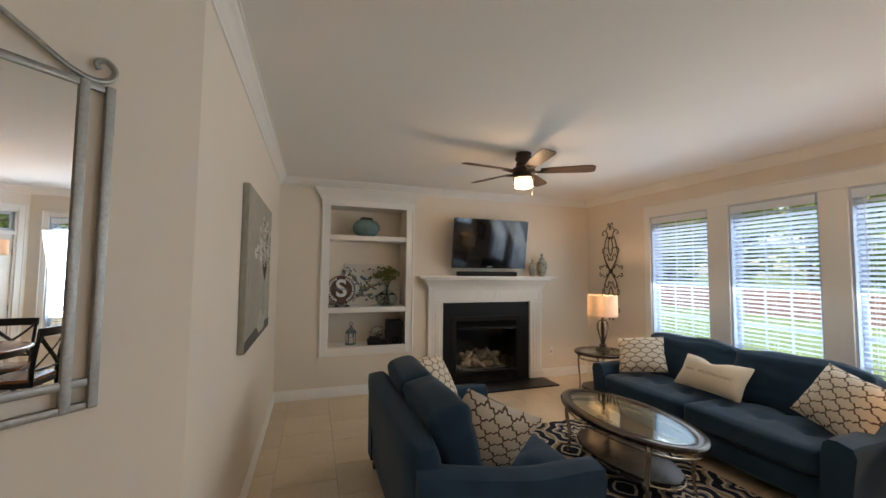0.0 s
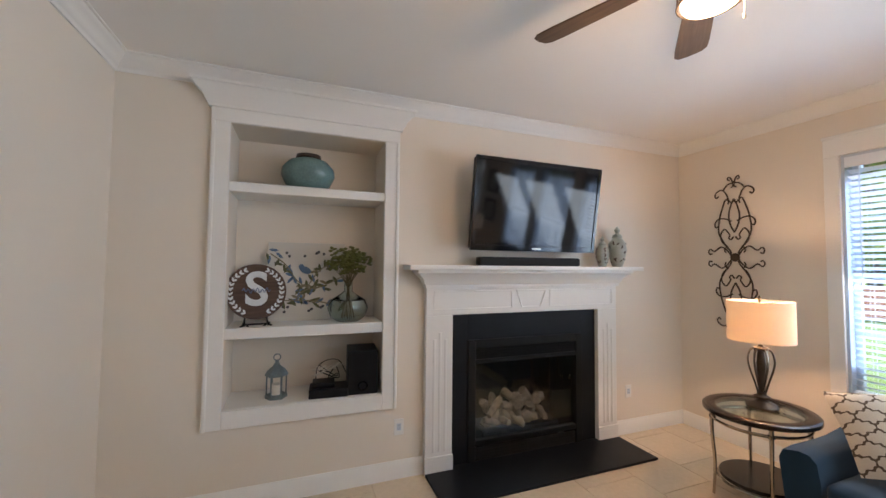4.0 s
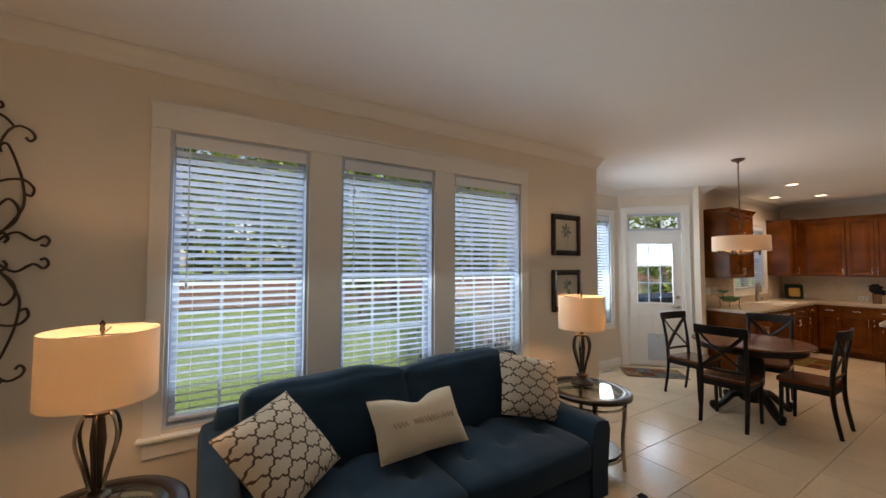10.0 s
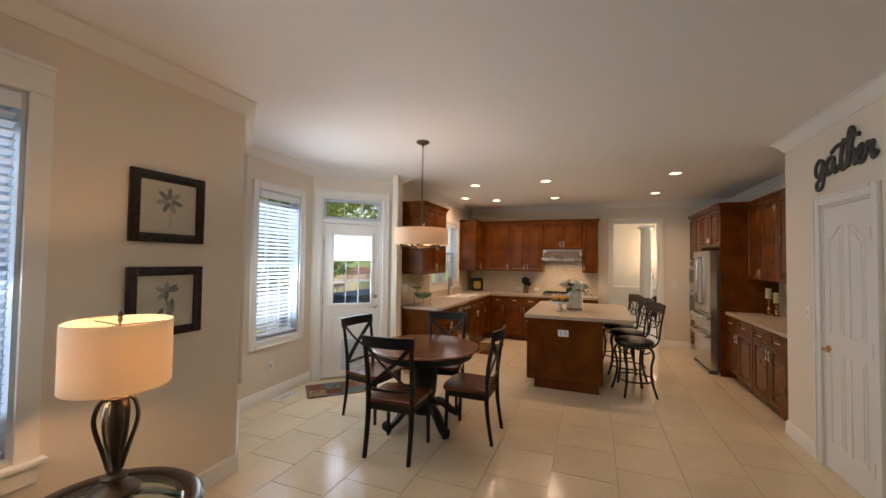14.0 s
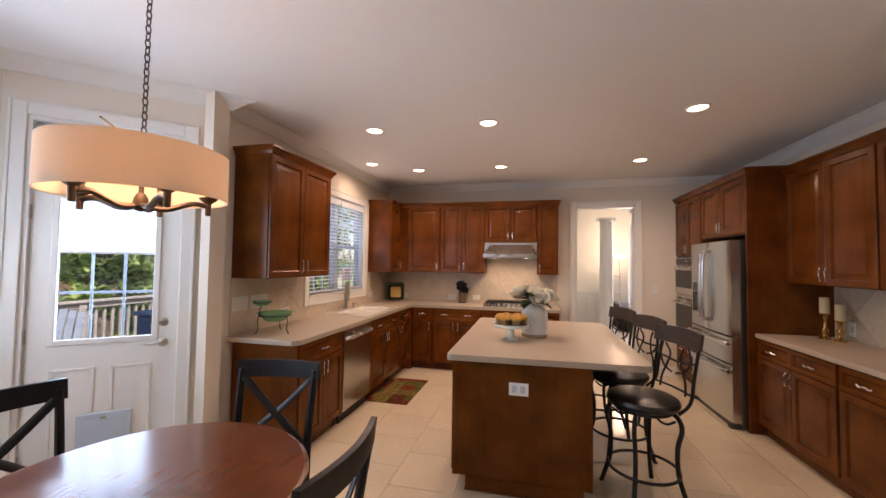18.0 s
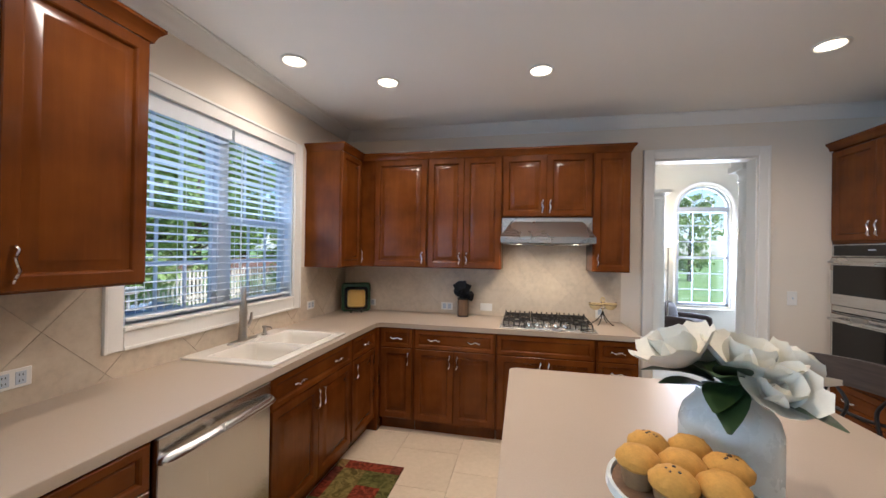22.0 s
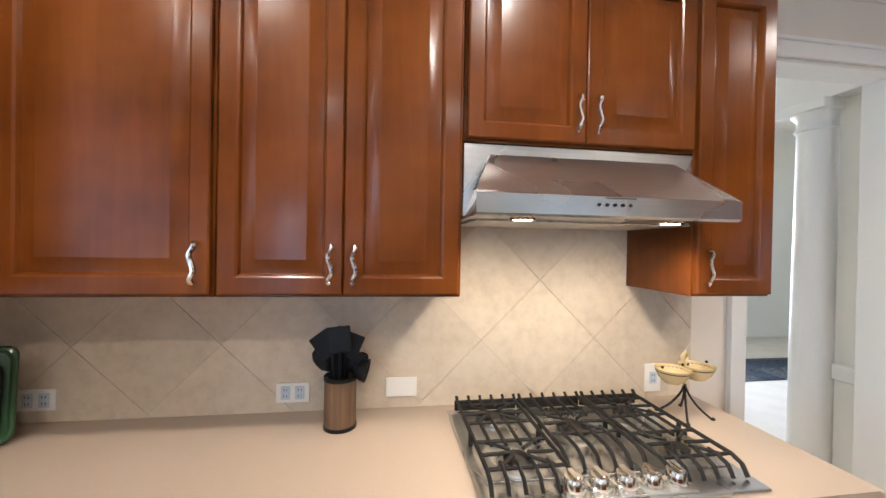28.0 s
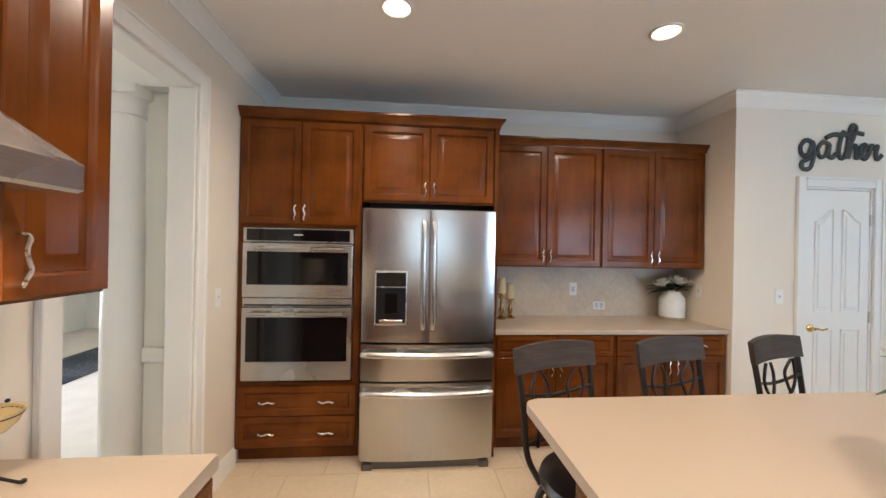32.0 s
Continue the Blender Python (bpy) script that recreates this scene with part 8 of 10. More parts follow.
def bar_stool(m):
    """A round-seated iron stool facing -y."""
    th = thing("bar_stool", m, "black iron bar stool with round leather seat", "stool", "stools at the island")
    bm = bmesh.new()
    lathe(bm, [(0, 0.590), (0.19, 0.592), (0.212, 0.602), (0.222, 0.625), (0.214, 0.648), (0.18, 0.664), (0.08, 0.670), (0, 0.670)], 36)
    part("seat", bm, LEATHER, th, "round black leather seat")
    bm = bmesh.new()
    tube(bm, [(0.175 * math.cos(2 * math.pi * k / 32), 0.175 * math.sin(2 * math.pi * k / 32), 0.580) for k in range(32)], 0.011, 6, True)
    part("seat_ring", bm, IRON, th)
    for k in range(4):
        a = math.pi / 4 + math.pi / 2 * k
        d = Vector((math.cos(a), math.sin(a), 0))
        bm = bmesh.new()
        pts = [d * r + Vector((0, 0, z)) for r, z in ((0.16, 0.58), (0.205, 0.55), (0.225, 0.48), (0.200, 0.36), (0.205, 0.20), (0.245, 0.06), (0.262, 0.008))]
        tube(bm, smooth_line(pts, 5), 0.0145, 8)
        blob(bm, tuple(d * 0.264 + Vector((0, 0, 0.012))), 0.019, 0.019, 0.012, 1)
        lg = part("leg", bm, IRON, th)
        bm = bmesh.new()
        pts = [d * r + Vector((0, 0, z)) for r, z in ((0.06, 0.575), (0.09, 0.52), (0.14, 0.50), (0.19, 0.53))]
        tube(bm, smooth_line(pts, 4), 0.008, 6)
        part("scroll_brace", bm, IRON, lg)
    bm = bmesh.new()
    tube(bm, [(0.214 * math.cos(2 * math.pi * k / 36), 0.214 * math.sin(2 * math.pi * k / 36), 0.19) for k in range(36)], 0.010, 6, True)
    part("foot_ring", bm, IRON, th)
    for x in (-0.185, 0.185):
        bm = bmesh.new()
        tube(bm, smooth_line([(x * 0.9, 0.13, 0.585), (x * 0.98, 0.20, 0.66), (x, 0.225, 0.82), (x * 1.06, 0.265, 1.08)], 5), 0.013, 6, flat=0.8)
        part("back_post", bm, IRON, th)
    bm = bmesh.new()
    secs = []
    for k in range(11):
        t = k / 10
        x = -0.215 + 0.43 * t
        y = 0.245 + 0.03 * math.sin(math.pi * t)
        z1 = 1.088 + 0.012 * math.sin(math.pi * t)
        secs.append([bm.verts.new((x, y - 0.012, 0.985)), bm.verts.new((x, y + 0.010, 0.985)), bm.verts.new((x, y + 0.026, z1)), bm.verts.new((x, y + 0.004, z1))])
    for a, b in zip(secs, secs[1:]):
        for k in range(4):
            bm.faces.new((a[k], a[(k + 1) % 4], b[(k + 1) % 4], b[k]))
    bm.faces.new(secs[0])
    bm.faces.new(secs[-1][::-1])
    part("top_rail", bm, WEATHER, th, "weathered dark wood top rail", angle=30)
    for s_ in (1, -1):
        for pts in ([(s_ * 0.09, 0.235, 0.985), (s_ * 0.05, 0.240, 0.92), (s_ * 0.07, 0.228, 0.84), (s_ * 0.11, 0.222, 0.76), (s_ * 0.12, 0.212, 0.68)],
                    [(s_ * 0.12, 0.240, 0.985), (s_ * 0.14, 0.235, 0.90), (s_ * 0.10, 0.228, 0.83), (s_ * 0.02, 0.225, 0.80)]):
            bm = bmesh.new()
            tube(bm, smooth_line(pts, 5), 0.007, 6)
            part("back_scroll", bm, IRON, th)
    for z, y in ((0.90, 0.235), (0.70, 0.212)):
        bm = bmesh.new()
        tube(bm, smooth_line([(-0.19, y, z), (0, y + 0.022, z - 0.03 * (z > 0.8)), (0.19, y, z)], 5), 0.008, 6)
        part("cross_bar", bm, IRON, th)
    return th


bs = bar_stool(pose(2.085, -2.955, 0, 0, 0, 109))
copy_thing(bs, pose(2.11, -3.54, 0, 0, 0, 106))
copy_thing(bs, pose(2.185, -4.13, 0, 0, 0, 108))

# ---- rugs ----
tagged(part("kitchen_mat", rounded(-0.24, -0.43, 0, 0.24, 0.43, 0.009, 0.004), patch_rug("patch_mat", 0.165, [(0.16, 0.030, 0.014), (0.14, 0.105, 0.030), (0.085, 0.080, 0.022), (0.20, 0.12, 0.04), (0.10, 0.025, 0.015)]), at=pose(4.335, -4.465, 0.0005)), "small patchwork kitchen mat in red, olive and tan", "rug")
tagged(part("door_mat", rounded(-0.40, -0.235, 0, 0.40, 0.235, 0.009, 0.004), patch_rug("door_mat_weave", 0.19, [(0.17, 0.075, 0.045), (0.10, 0.125, 0.130), (0.21, 0.155, 0.09), (0.12, 0.05, 0.03), (0.16, 0.13, 0.08)]), at=pose(5.40, -1.685, 0.0005, 0, 0, 45)), "muted red and blue patterned door mat", "rug")
vent = thing("floor_vent", pose(5.80, -1.20, 0.0005, 0, 0, 90), "white slotted floor vent by the wall", "vent")
part("frame", rounded(-0.15, -0.055, 0, 0.15, 0.055, 0.005, 0.002, 1), WHITE, vent)
for k in range(16):
    part("slot", rounded(-0.135 + 0.017 * k, -0.042, 0.0046, -0.128 + 0.017 * k, 0.042, 0.0056, 0, 1), BLACK, vent, smooth=False)

# ---- island and counter decor ----
MILK = surface("white_stoneware", (0.66, 0.70, 0.68), 0.28, var=0.05, scale=8, fine=120, bump=0.03)
RAW = surface("raw_clay_band", (0.34, 0.26, 0.17), 0.8, var=0.15, scale=20, fine=120, bump=0.15)
LEAF = surface("magnolia_leaf", (0.030, 0.060, 0.018), 0.35, var=0.3, scale=12, fine=60, bump=0.1)
PETALS = surface("white_magnolia_petal", (0.74, 0.72, 0.62), 0.6, var=0.06, scale=14, fine=80, bump=0.06)


def leaf_mesh(bm, m, L, w, curl=0.25, n=6):
    rows = []
    for i in range(n + 1):
        t = i / n
        ww = w * math.sin(math.pi * (0.06 + 0.92 * t)) ** 0.8
        z = -curl * L * t * t
        rows.append([bm.verts.new(m @ Vector((L * t, s_ * ww, z + 0.22 * abs(s_) * ww))) for s_ in (-1, 0, 1)])
    for a, b in zip(rows, rows[1:]):
        for k in range(2):
            bm.faces.new((a[k], a[k + 1], b[k + 1], b[k]))


def magnolia(parent, c, r, tilt, rng):
    fl = bmesh.new()
    for ring, (num, k, up) in enumerate(((5, 1.0, 18), (5, 0.8, 48), (3, 0.55, 70))):
        for j in range(num):
            a = 360 * j / num + ring * 30 + rng.uniform(-9, 9)
            mm = pose(c[0], c[1], c[2], tilt[0], tilt[1], 0) @ pose(0, 0, 0, 0, 0, a) @ pose(0.005, 0, 0, 0, -up, 0)
            rows = []
            L, w = r * k, r * k * 0.52
            for i in range(6):
                t = i / 5
                ww = w * (math.sin(math.pi * (0.10 + 0.78 * t)) ** 0.7)
                z = L * (0.35 * t * t - 0.05)
                rows.append([fl.verts.new(mm @ Vector((L * t, s_ * ww, z + 0.25 * s_ * s_ * ww))) for s_ in (-1, -0.5, 0, 0.5, 1)])
            for p, q in zip(rows, rows[1:]):
                for i in range(4):
                    fl.faces.new((p[i], p[i + 1], q[i + 1], q[i]))
    return part("blossom", fl, PETALS, parent, angle=180)


def flower_jar(m, R, H, label, blooms, seed):
    th = thing("flower_jar", m, label, "vase")
    rng = random.Random(seed)
    bm = bmesh.new()
    lathe(bm, [(R * 0.98, 0.028), (R, 0.05), (R, H * 0.68), (R * 0.92, H * 0.80), (R * 0.66, H * 0.93), (R * 0.64, H), (R * 0.60, H), (R * 0.60, H * 0.9), (0, H * 0.85)], 40)
    part("jar", bm, MILK, th)
    bm = bmesh.new()
    lathe(bm, [(0, 0), (R * 0.96, 0), (R * 0.985, 0.006), (R * 0.98, 0.028)], 40)
    part("base_band", bm, RAW, th)
    for k in range(18):
        a = rng.uniform(0, 360)
        bm = bmesh.new()
        leaf_mesh(bm, pose(0, 0, H * 0.98, 0, 0, a) @ pose(R * 0.3, 0, rng.uniform(0, 0.03), 0, rng.uniform(-45, 5), 0), rng.uniform(1.1, 1.75) * R, R * 0.36, rng.uniform(0.15, 0.45))
        part("leaf", bm, LEAF, th)
    for (x, y, z, r), tl in blooms:
        magnolia(th, (x, y, H + z), r, tl, rng)


flower_jar(pose(2.785, -3.44, 0.914), 0.108, 0.275, "white stoneware jar of white magnolias on the island", [((-0.02, 0.02, 0.045, 0.115), (-12, -8)), ((0.105, 0.0, 0.055, 0.115), (0, 26)), ((-0.125, 0.0, 0.045, 0.085), (0, -40)), ((0.02, -0.10, 0.04, 0.10), (32, 0)), ((-0.04, 0.10, 0.02, 0.09), (-40, 0))], 2)
flower_jar(pose(0.375, -2.50, 0.914), 0.105, 0.25, "white stoneware jar of white flowers on the side counter", [((0.02, -0.10, 0.05, 0.085), (20, 0)), ((0.03, 0.03, 0.07, 0.09), (0, 15)), ((0.02, 0.12, 0.05, 0.08), (-25, 0)), ((-0.04, 0.0, 0.05, 0.08), (0, -25))], 6)
cs = thing("cake_stand", pose(2.965, -3.235, 0.914), "white footed cake stand with a wooden board", "cake stand")
bm = bmesh.new()
lathe(bm, [(0, 0.0), (0.052, 0.0), (0.056, 0.006), (0.030, 0.022), (0.022, 0.05), (0.026, 0.085), (0.05, 0.098), (0.140, 0.104), (0.146, 0.112), (0.144, 0.128), (0.136, 0.128), (0.134, 0.116), (0, 0.114)], 44)
part("stand", bm, MILK, cs)
bm = bmesh.new()
lathe(bm, [(0, 0.1145), (0.132, 0.1145), (0.133, 0.120), (0, 0.1215)], 40)
part("board", bm, surface("crumbed_wood", (0.20, 0.115, 0.06), 0.8, var=0.3, scale=18, fine=90, bump=0.3), cs)
CAKE = surface("golden_muffin", (0.52, 0.27, 0.045), 0.8, var=0.25, scale=20, fine=110, bump=0.35)
PAPER = surface("brown_muffin_paper", (0.28, 0.17, 0.08), 0.85, var=0.2, scale=12, fine=80, bump=0.2)
CHIP = plain("dark_chocolate_chip", (0.03, 0.014, 0.008), 0.5)
rng = random.Random(12)
for k in range(7):
    a = 2 * math.pi * k / 6
    x, y = (0.085 * math.cos(a), 0.085 * math.sin(a)) if k < 6 else (0, 0)
    mf = thing("muffin", pose(2.965 + x, -3.235 + y, 0.914 + 0.1216), "golden muffin with chocolate chips" if k % 2 else "plain golden yellow muffin", "muffin", "muffins on the stand")
    bm = bmesh.new()
    lathe(bm, [(0, 0), (0.027, 0), (0.036, 0.042), (0.030, 0.044), (0, 0.044)], 22)
    for v in bm.verts:
        if v.co.length > 0.02 and v.co.z < 0.043:
            f = 1 + 0.03 * math.cos(22 * math.atan2(v.co.y, v.co.x) / 2)
            v.co.x, v.co.y = v.co.x * f, v.co.y * f
    part("paper_case", bm, PAPER, mf)
    bm = bmesh.new()
    lathe(bm, [(0.036, 0.040), (0.044, 0.048), (0.043, 0.060), (0.030, 0.074), (0.012, 0.081), (0, 0.082)], 22)
    for v in bm.verts:
        v.co += 0.003 * noise.noise_vector(v.co * 60 + Vector((k, k, 0)))
    part("crown", bm, CAKE, mf)
    if k % 2:
        for j in range(11):
            b2 = bmesh.new()
            t, rr = rng.uniform(0, 6.28), rng.uniform(0, 0.032)
            blob(b2, (rr * math.cos(t), rr * math.sin(t), 0.082 - 18 * rr * rr), 0.004, 0.004, 0.003, 1)
            part("chip", b2, CHIP, mf)
GREEN = surface("sea_green_glaze", (0.17, 0.36, 0.19), 0.16, var=0.12, scale=8, fine=70, bump=0.02)
gb = thing("tiered_bowl_stand", pose(4.90, -2.90, 0.914, 0, 0, -90), "black iron stand holding two green bowls", "bowl stand")
for r, z, at, nm in ((0.135, 0.10, (0.04, 0, 0), "large_bowl"), (0.072, 0.235, (-0.075, 0.04, 0), "small_bowl")):
    bm = bmesh.new()
    h = r * 0.52
    lathe(bm, [(0, z), (r * 0.55, z), (r * 0.66, z + h * 0.2), (r * 0.9, z + h * 0.75), (r * 1.04, z + h * 0.94), (r * 1.03, z + h), (r * 0.95, z + h * 0.93), (r * 0.84, z + h * 0.7), (r * 0.5, z + 0.006), (0, z + 0.006)], 36, at)
    part(nm, bm, GREEN, gb)
for r, z, at in ((0.128, 0.145, (0.04, 0, 0)), (0.069, 0.262, (-0.075, 0.04, 0))):
    bm = bmesh.new()
    tube(bm, [(at[0] + r * math.cos(2 * math.pi * k / 30), at[1] + r * math.sin(2 * math.pi * k / 30), z) for k in range(30)], 0.004, 6, True)
    part("ring", bm, IRON, gb)
for a in (20, 140, 260):
    c, s_ = math.cos(radians(a)), math.sin(radians(a))
    bm = bmesh.new()
    tube(bm, smooth_line([(0.04 + 0.129 * c, 0.129 * s_, 0.145), (0.04 + 0.136 * c, 0.136 * s_, 0.10), (0.04 + 0.130 * c, 0.130 * s_, 0.04), (0.04 + 0.148 * c, 0.148 * s_, 0.004)], 5), 0.0042, 6)
    blob(bm, (0.04 + 0.150 * c, 0.150 * s_, 0.006), 0.008, 0.008, 0.006, 1)
    part("leg", bm, IRON, gb)
bm = bmesh.new()
tube(bm, smooth_line([(-0.06, 0.02, 0.145), (-0.11, 0.02, 0.16), (-0.12, 0.025, 0.20), (-0.095, 0.03, 0.225), (-0.125, 0.04, 0.255), (-0.155, 0.04, 0.275), (-0.165, 0.04, 0.255)], 5), 0.0045, 6)
tube(bm, smooth_line([(-0.06, 0.02, 0.145), (-0.115, 0.02, 0.150), (-0.135, 0.02, 0.175), (-0.115, 0.02, 0.185)], 5), 0.004, 6)
part("scroll_arm", bm, IRON, gb)
ty = thing("serving_tray_stack", pose(4.90, -5.80, 0.914, 0, 0, 208), "stacked green, black and yellow square dishes on a stand", "dishes")
for w, y, mt, nm in ((0.140, 0.030, plain("dark_green_glaze", (0.035, 0.075, 0.035), 0.15), "green_dish"), (0.112, 0.012, plain("black_glaze", (0.014, 0.012, 0.011), 0.15), "black_dish"), (0.086, -0.004, plain("mustard_glaze", (0.44, 0.28, 0.07), 0.2), "yellow_dish")):
    bm = bmesh.new()
    loops = []
    for i, d in ((0.0, 0.0), (0.004, -0.008), (0.010, -0.010), (0.022, 0.004), (0.03, 0.006)):
        pts = []
        r = 0.03
        for cx, cz, a0 in ((w - i - r, w - i - r, 0), (-w + i + r, w - i - r, 90), (-w + i + r, -w + i + r, 180), (w - i - r, -w + i + r, 270)):
            for k in range(5):
                a = radians(a0 + 22.5 * k)
                pts.append(bm.verts.new((cx + r * math.cos(a), d, cz + r * math.sin(a))))
        loops.append(pts)
    for a, b in zip(loops, loops[1:]):
        for k in range(len(a)):
            bm.faces.new((a[k], a[(k + 1) % len(a)], b[(k + 1) % len(a)], b[k]))
    bm.faces.new(loops[-1])
    bm.faces.new(loops[0][::-1])
    part(nm, bm, mt, ty, at=pose(0, y, 0.148 if w > 0.13 else 0.135, -10))
for x in (-0.05, 0.05):
    bm = bmesh.new()
    tube(bm, smooth_line([(x, -0.055, 0.045), (x * 0.9, -0.06, 0.022), (x, -0.04, 0.004), (x * 1.1, 0.03, 0.006), (x, 0.075, 0.10)], 5), 0.004, 6)
    tube(bm, smooth_line([(x, -0.05, 0.008), (x * 0.5, -0.055, 0.03), (x * 0.1, -0.055, 0.012)], 4), 0.003, 5)
    part("wire_foot", bm, IRON, ty)
kb = thing("utensil_holder", pose(3.853, -5.888, 0.914), "ribbed wooden utensil holder with black utensils", "utensil holder")
bm = bmesh.new()
lathe(bm, [(0, 0.008), (0.05, 0.008), (0.051, 0.012), (0.051, 0.165), (0.046, 0.165), (0.046, 0.03), (0, 0.03)], 40)
for v in bm.verts:
    if 0.01 < v.co.z < 0.168 and math.hypot(v.co.x, v.co.y) > 0.0505:
        a = math.atan2(v.co.y, v.co.x)
        f = 1 + 0.02 * (1 if int(a * 40 / 6.283) % 2 else -1)
        v.co.x, v.co.y = v.co.x * f, v.co.y * f
part("cup", bm, wood("walnut_slats", (0.085, 0.046, 0.022), (0.135, 0.078, 0.040), (0.19, 0.115, 0.062), 2, 0.5, 0.1), kb)
for z0, z1 in ((0.0005, 0.012), (0.160, 0.172)):
    bm = bmesh.new()
    lathe(bm, [(0.046, z0), (0.054, z0), (0.054, z1), (0.046, z1)], 32)
    part("band", bm, BLACK, kb)
HEADS = [("turner", -0.014, -0.018, 0.232, -22), ("turner", 0.012, 0.000, 0.250, 20), ("turner", 0.026, 0.014, 0.250, 36), ("spoon", 0.036, -0.012, 0.192, 38), ("spoon", -0.018, -0.026, 0.186, -58), ("turner", 0.000, 0.018, 0.258, 6), ("ladle", -0.048, -0.016, 0.188, -40), ("spoon", 0.020, -0.022, 0.205, 20), ("spoon", -0.004, -0.024, 0.210, -16)]
for kind, x, y, z, lean in HEADS:
    bm = bmesh.new()
    tube(bm, [(x * 0.25, y * 0.25, 0.032), (x, y, z)], 0.0065, 6)
    mm = pose(x, y, z, 6, lean, 12 * x / 0.05)
    if kind == "turner":
        box(bm, -0.037, -0.004, -0.008, 0.037, 0.004, 0.078, 0.007, 2, m=mm)
    elif kind == "spoon":
        blob(bm, (0, 0, 0.036), 0.030, 0.011, 0.046, 2, m=mm)
    else:
        lathe(bm, [(0, -0.036), (0.022, -0.030), (0.036, -0.012), (0.040, 0.010), (0.037, 0.010), (0.032, -0.010), (0.018, -0.026), (0, -0.030)], 18, (0, 0, 0.03), m=mm @ pose(0, 0, 0.0, 0, -62, 0))
    part("utensil", bm, BLACK, kb)
tw = thing("twin_bowl_stand", pose(2.625, -5.835, 0.914, 0, 0, 12), "black wire stand holding two small cream bowls", "bowl stand")
YEL = plain("cream_yellow_glaze", (0.66, 0.52, 0.27), 0.2)
for x in (-0.062, 0.062):
    bm = bmesh.new()
    lathe(bm, [(0, 0.130), (0.026, 0.130), (0.046, 0.150), (0.058, 0.178), (0.060, 0.182), (0.055, 0.180), (0.042, 0.153), (0.022, 0.136), (0, 0.135)], 28, (x, 0, 0))
    part("bowl", bm, YEL, tw)
    bm = bmesh.new()
    tube(bm, [(x + 0.054 * math.cos(2 * math.pi * k / 24), 0.054 * math.sin(2 * math.pi * k / 24), 0.172) for k in range(24)], 0.003, 5, True)
    part("ring", bm, IRON, tw)
bm = bmesh.new()
tube(bm, smooth_line([(0, 0, 0.11), (0, 0, 0.19), (-0.014, 0, 0.215), (0, 0, 0.235), (0.014, 0, 0.215), (0, 0, 0.19)], 5), 0.006, 6)
part("handle", bm, YEL, tw)
for k in range(4):
    a = radians(45 + 90 * k)
    bm = bmesh.new()
    tube(bm, smooth_line([(0, 0, 0.16), (0.006 * math.cos(a), 0.006 * math.sin(a), 0.10), (0.04 * math.cos(a), 0.04 * math.sin(a), 0.045), (0.085 * math.cos(a), 0.085 * math.sin(a), 0.006)], 5), 0.004, 6)
    blob(bm, (0.088 * math.cos(a), 0.088 * math.sin(a), 0.008), 0.008, 0.008, 0.007, 1)
    part("leg", bm, IRON, tw)
for x in (-0.062, 0.062):
    bm = bmesh.new()
    tube(bm, [(0, 0, 0.13), (x * 0.4, 0, 0.15), (x, 0, 0.128)], 0.0035, 5)
    for dx in (-0.05, 0.05):
        blob(bm, (x + dx, 0, 0.19), 0.006, 0.006, 0.006, 1)
    part("wire_arm", bm, IRON, tw)
WAX = surface("cream_candle_wax", (0.66, 0.56, 0.34), 0.5, var=0.06, scale=10, fine=60, bump=0.05)
for x, y, hh in ((0.38, -4.06, 0.22), (0.33, -3.97, 0.17)):
    cd = thing("candlestick", pose(x, y, 0.914), "turned brass candlestick with a cream pillar candle", "candlestick", "candlesticks")
    bm = bmesh.new()
    lathe(bm, [(0, 0), (0.042, 0), (0.044, 0.008), (0.022, 0.022), (0.014, 0.04), (0.022, 0.06), (0.026, 0.08), (0.012, 0.10), (0.012, hh - 0.05), (0.020, hh - 0.035), (0.012, hh - 0.022), (0.038, hh - 0.006), (0.040, hh), (0, hh)], 24)
    part("stem", bm, BRASS, cd)
    bm = bmesh.new()
    lathe(bm, [(0, hh), (0.032, hh + 0.0005), (0.032, hh + 0.128), (0.028, hh + 0.132), (0, hh + 0.126)], 24)
    part("candle", bm, WAX, cd)

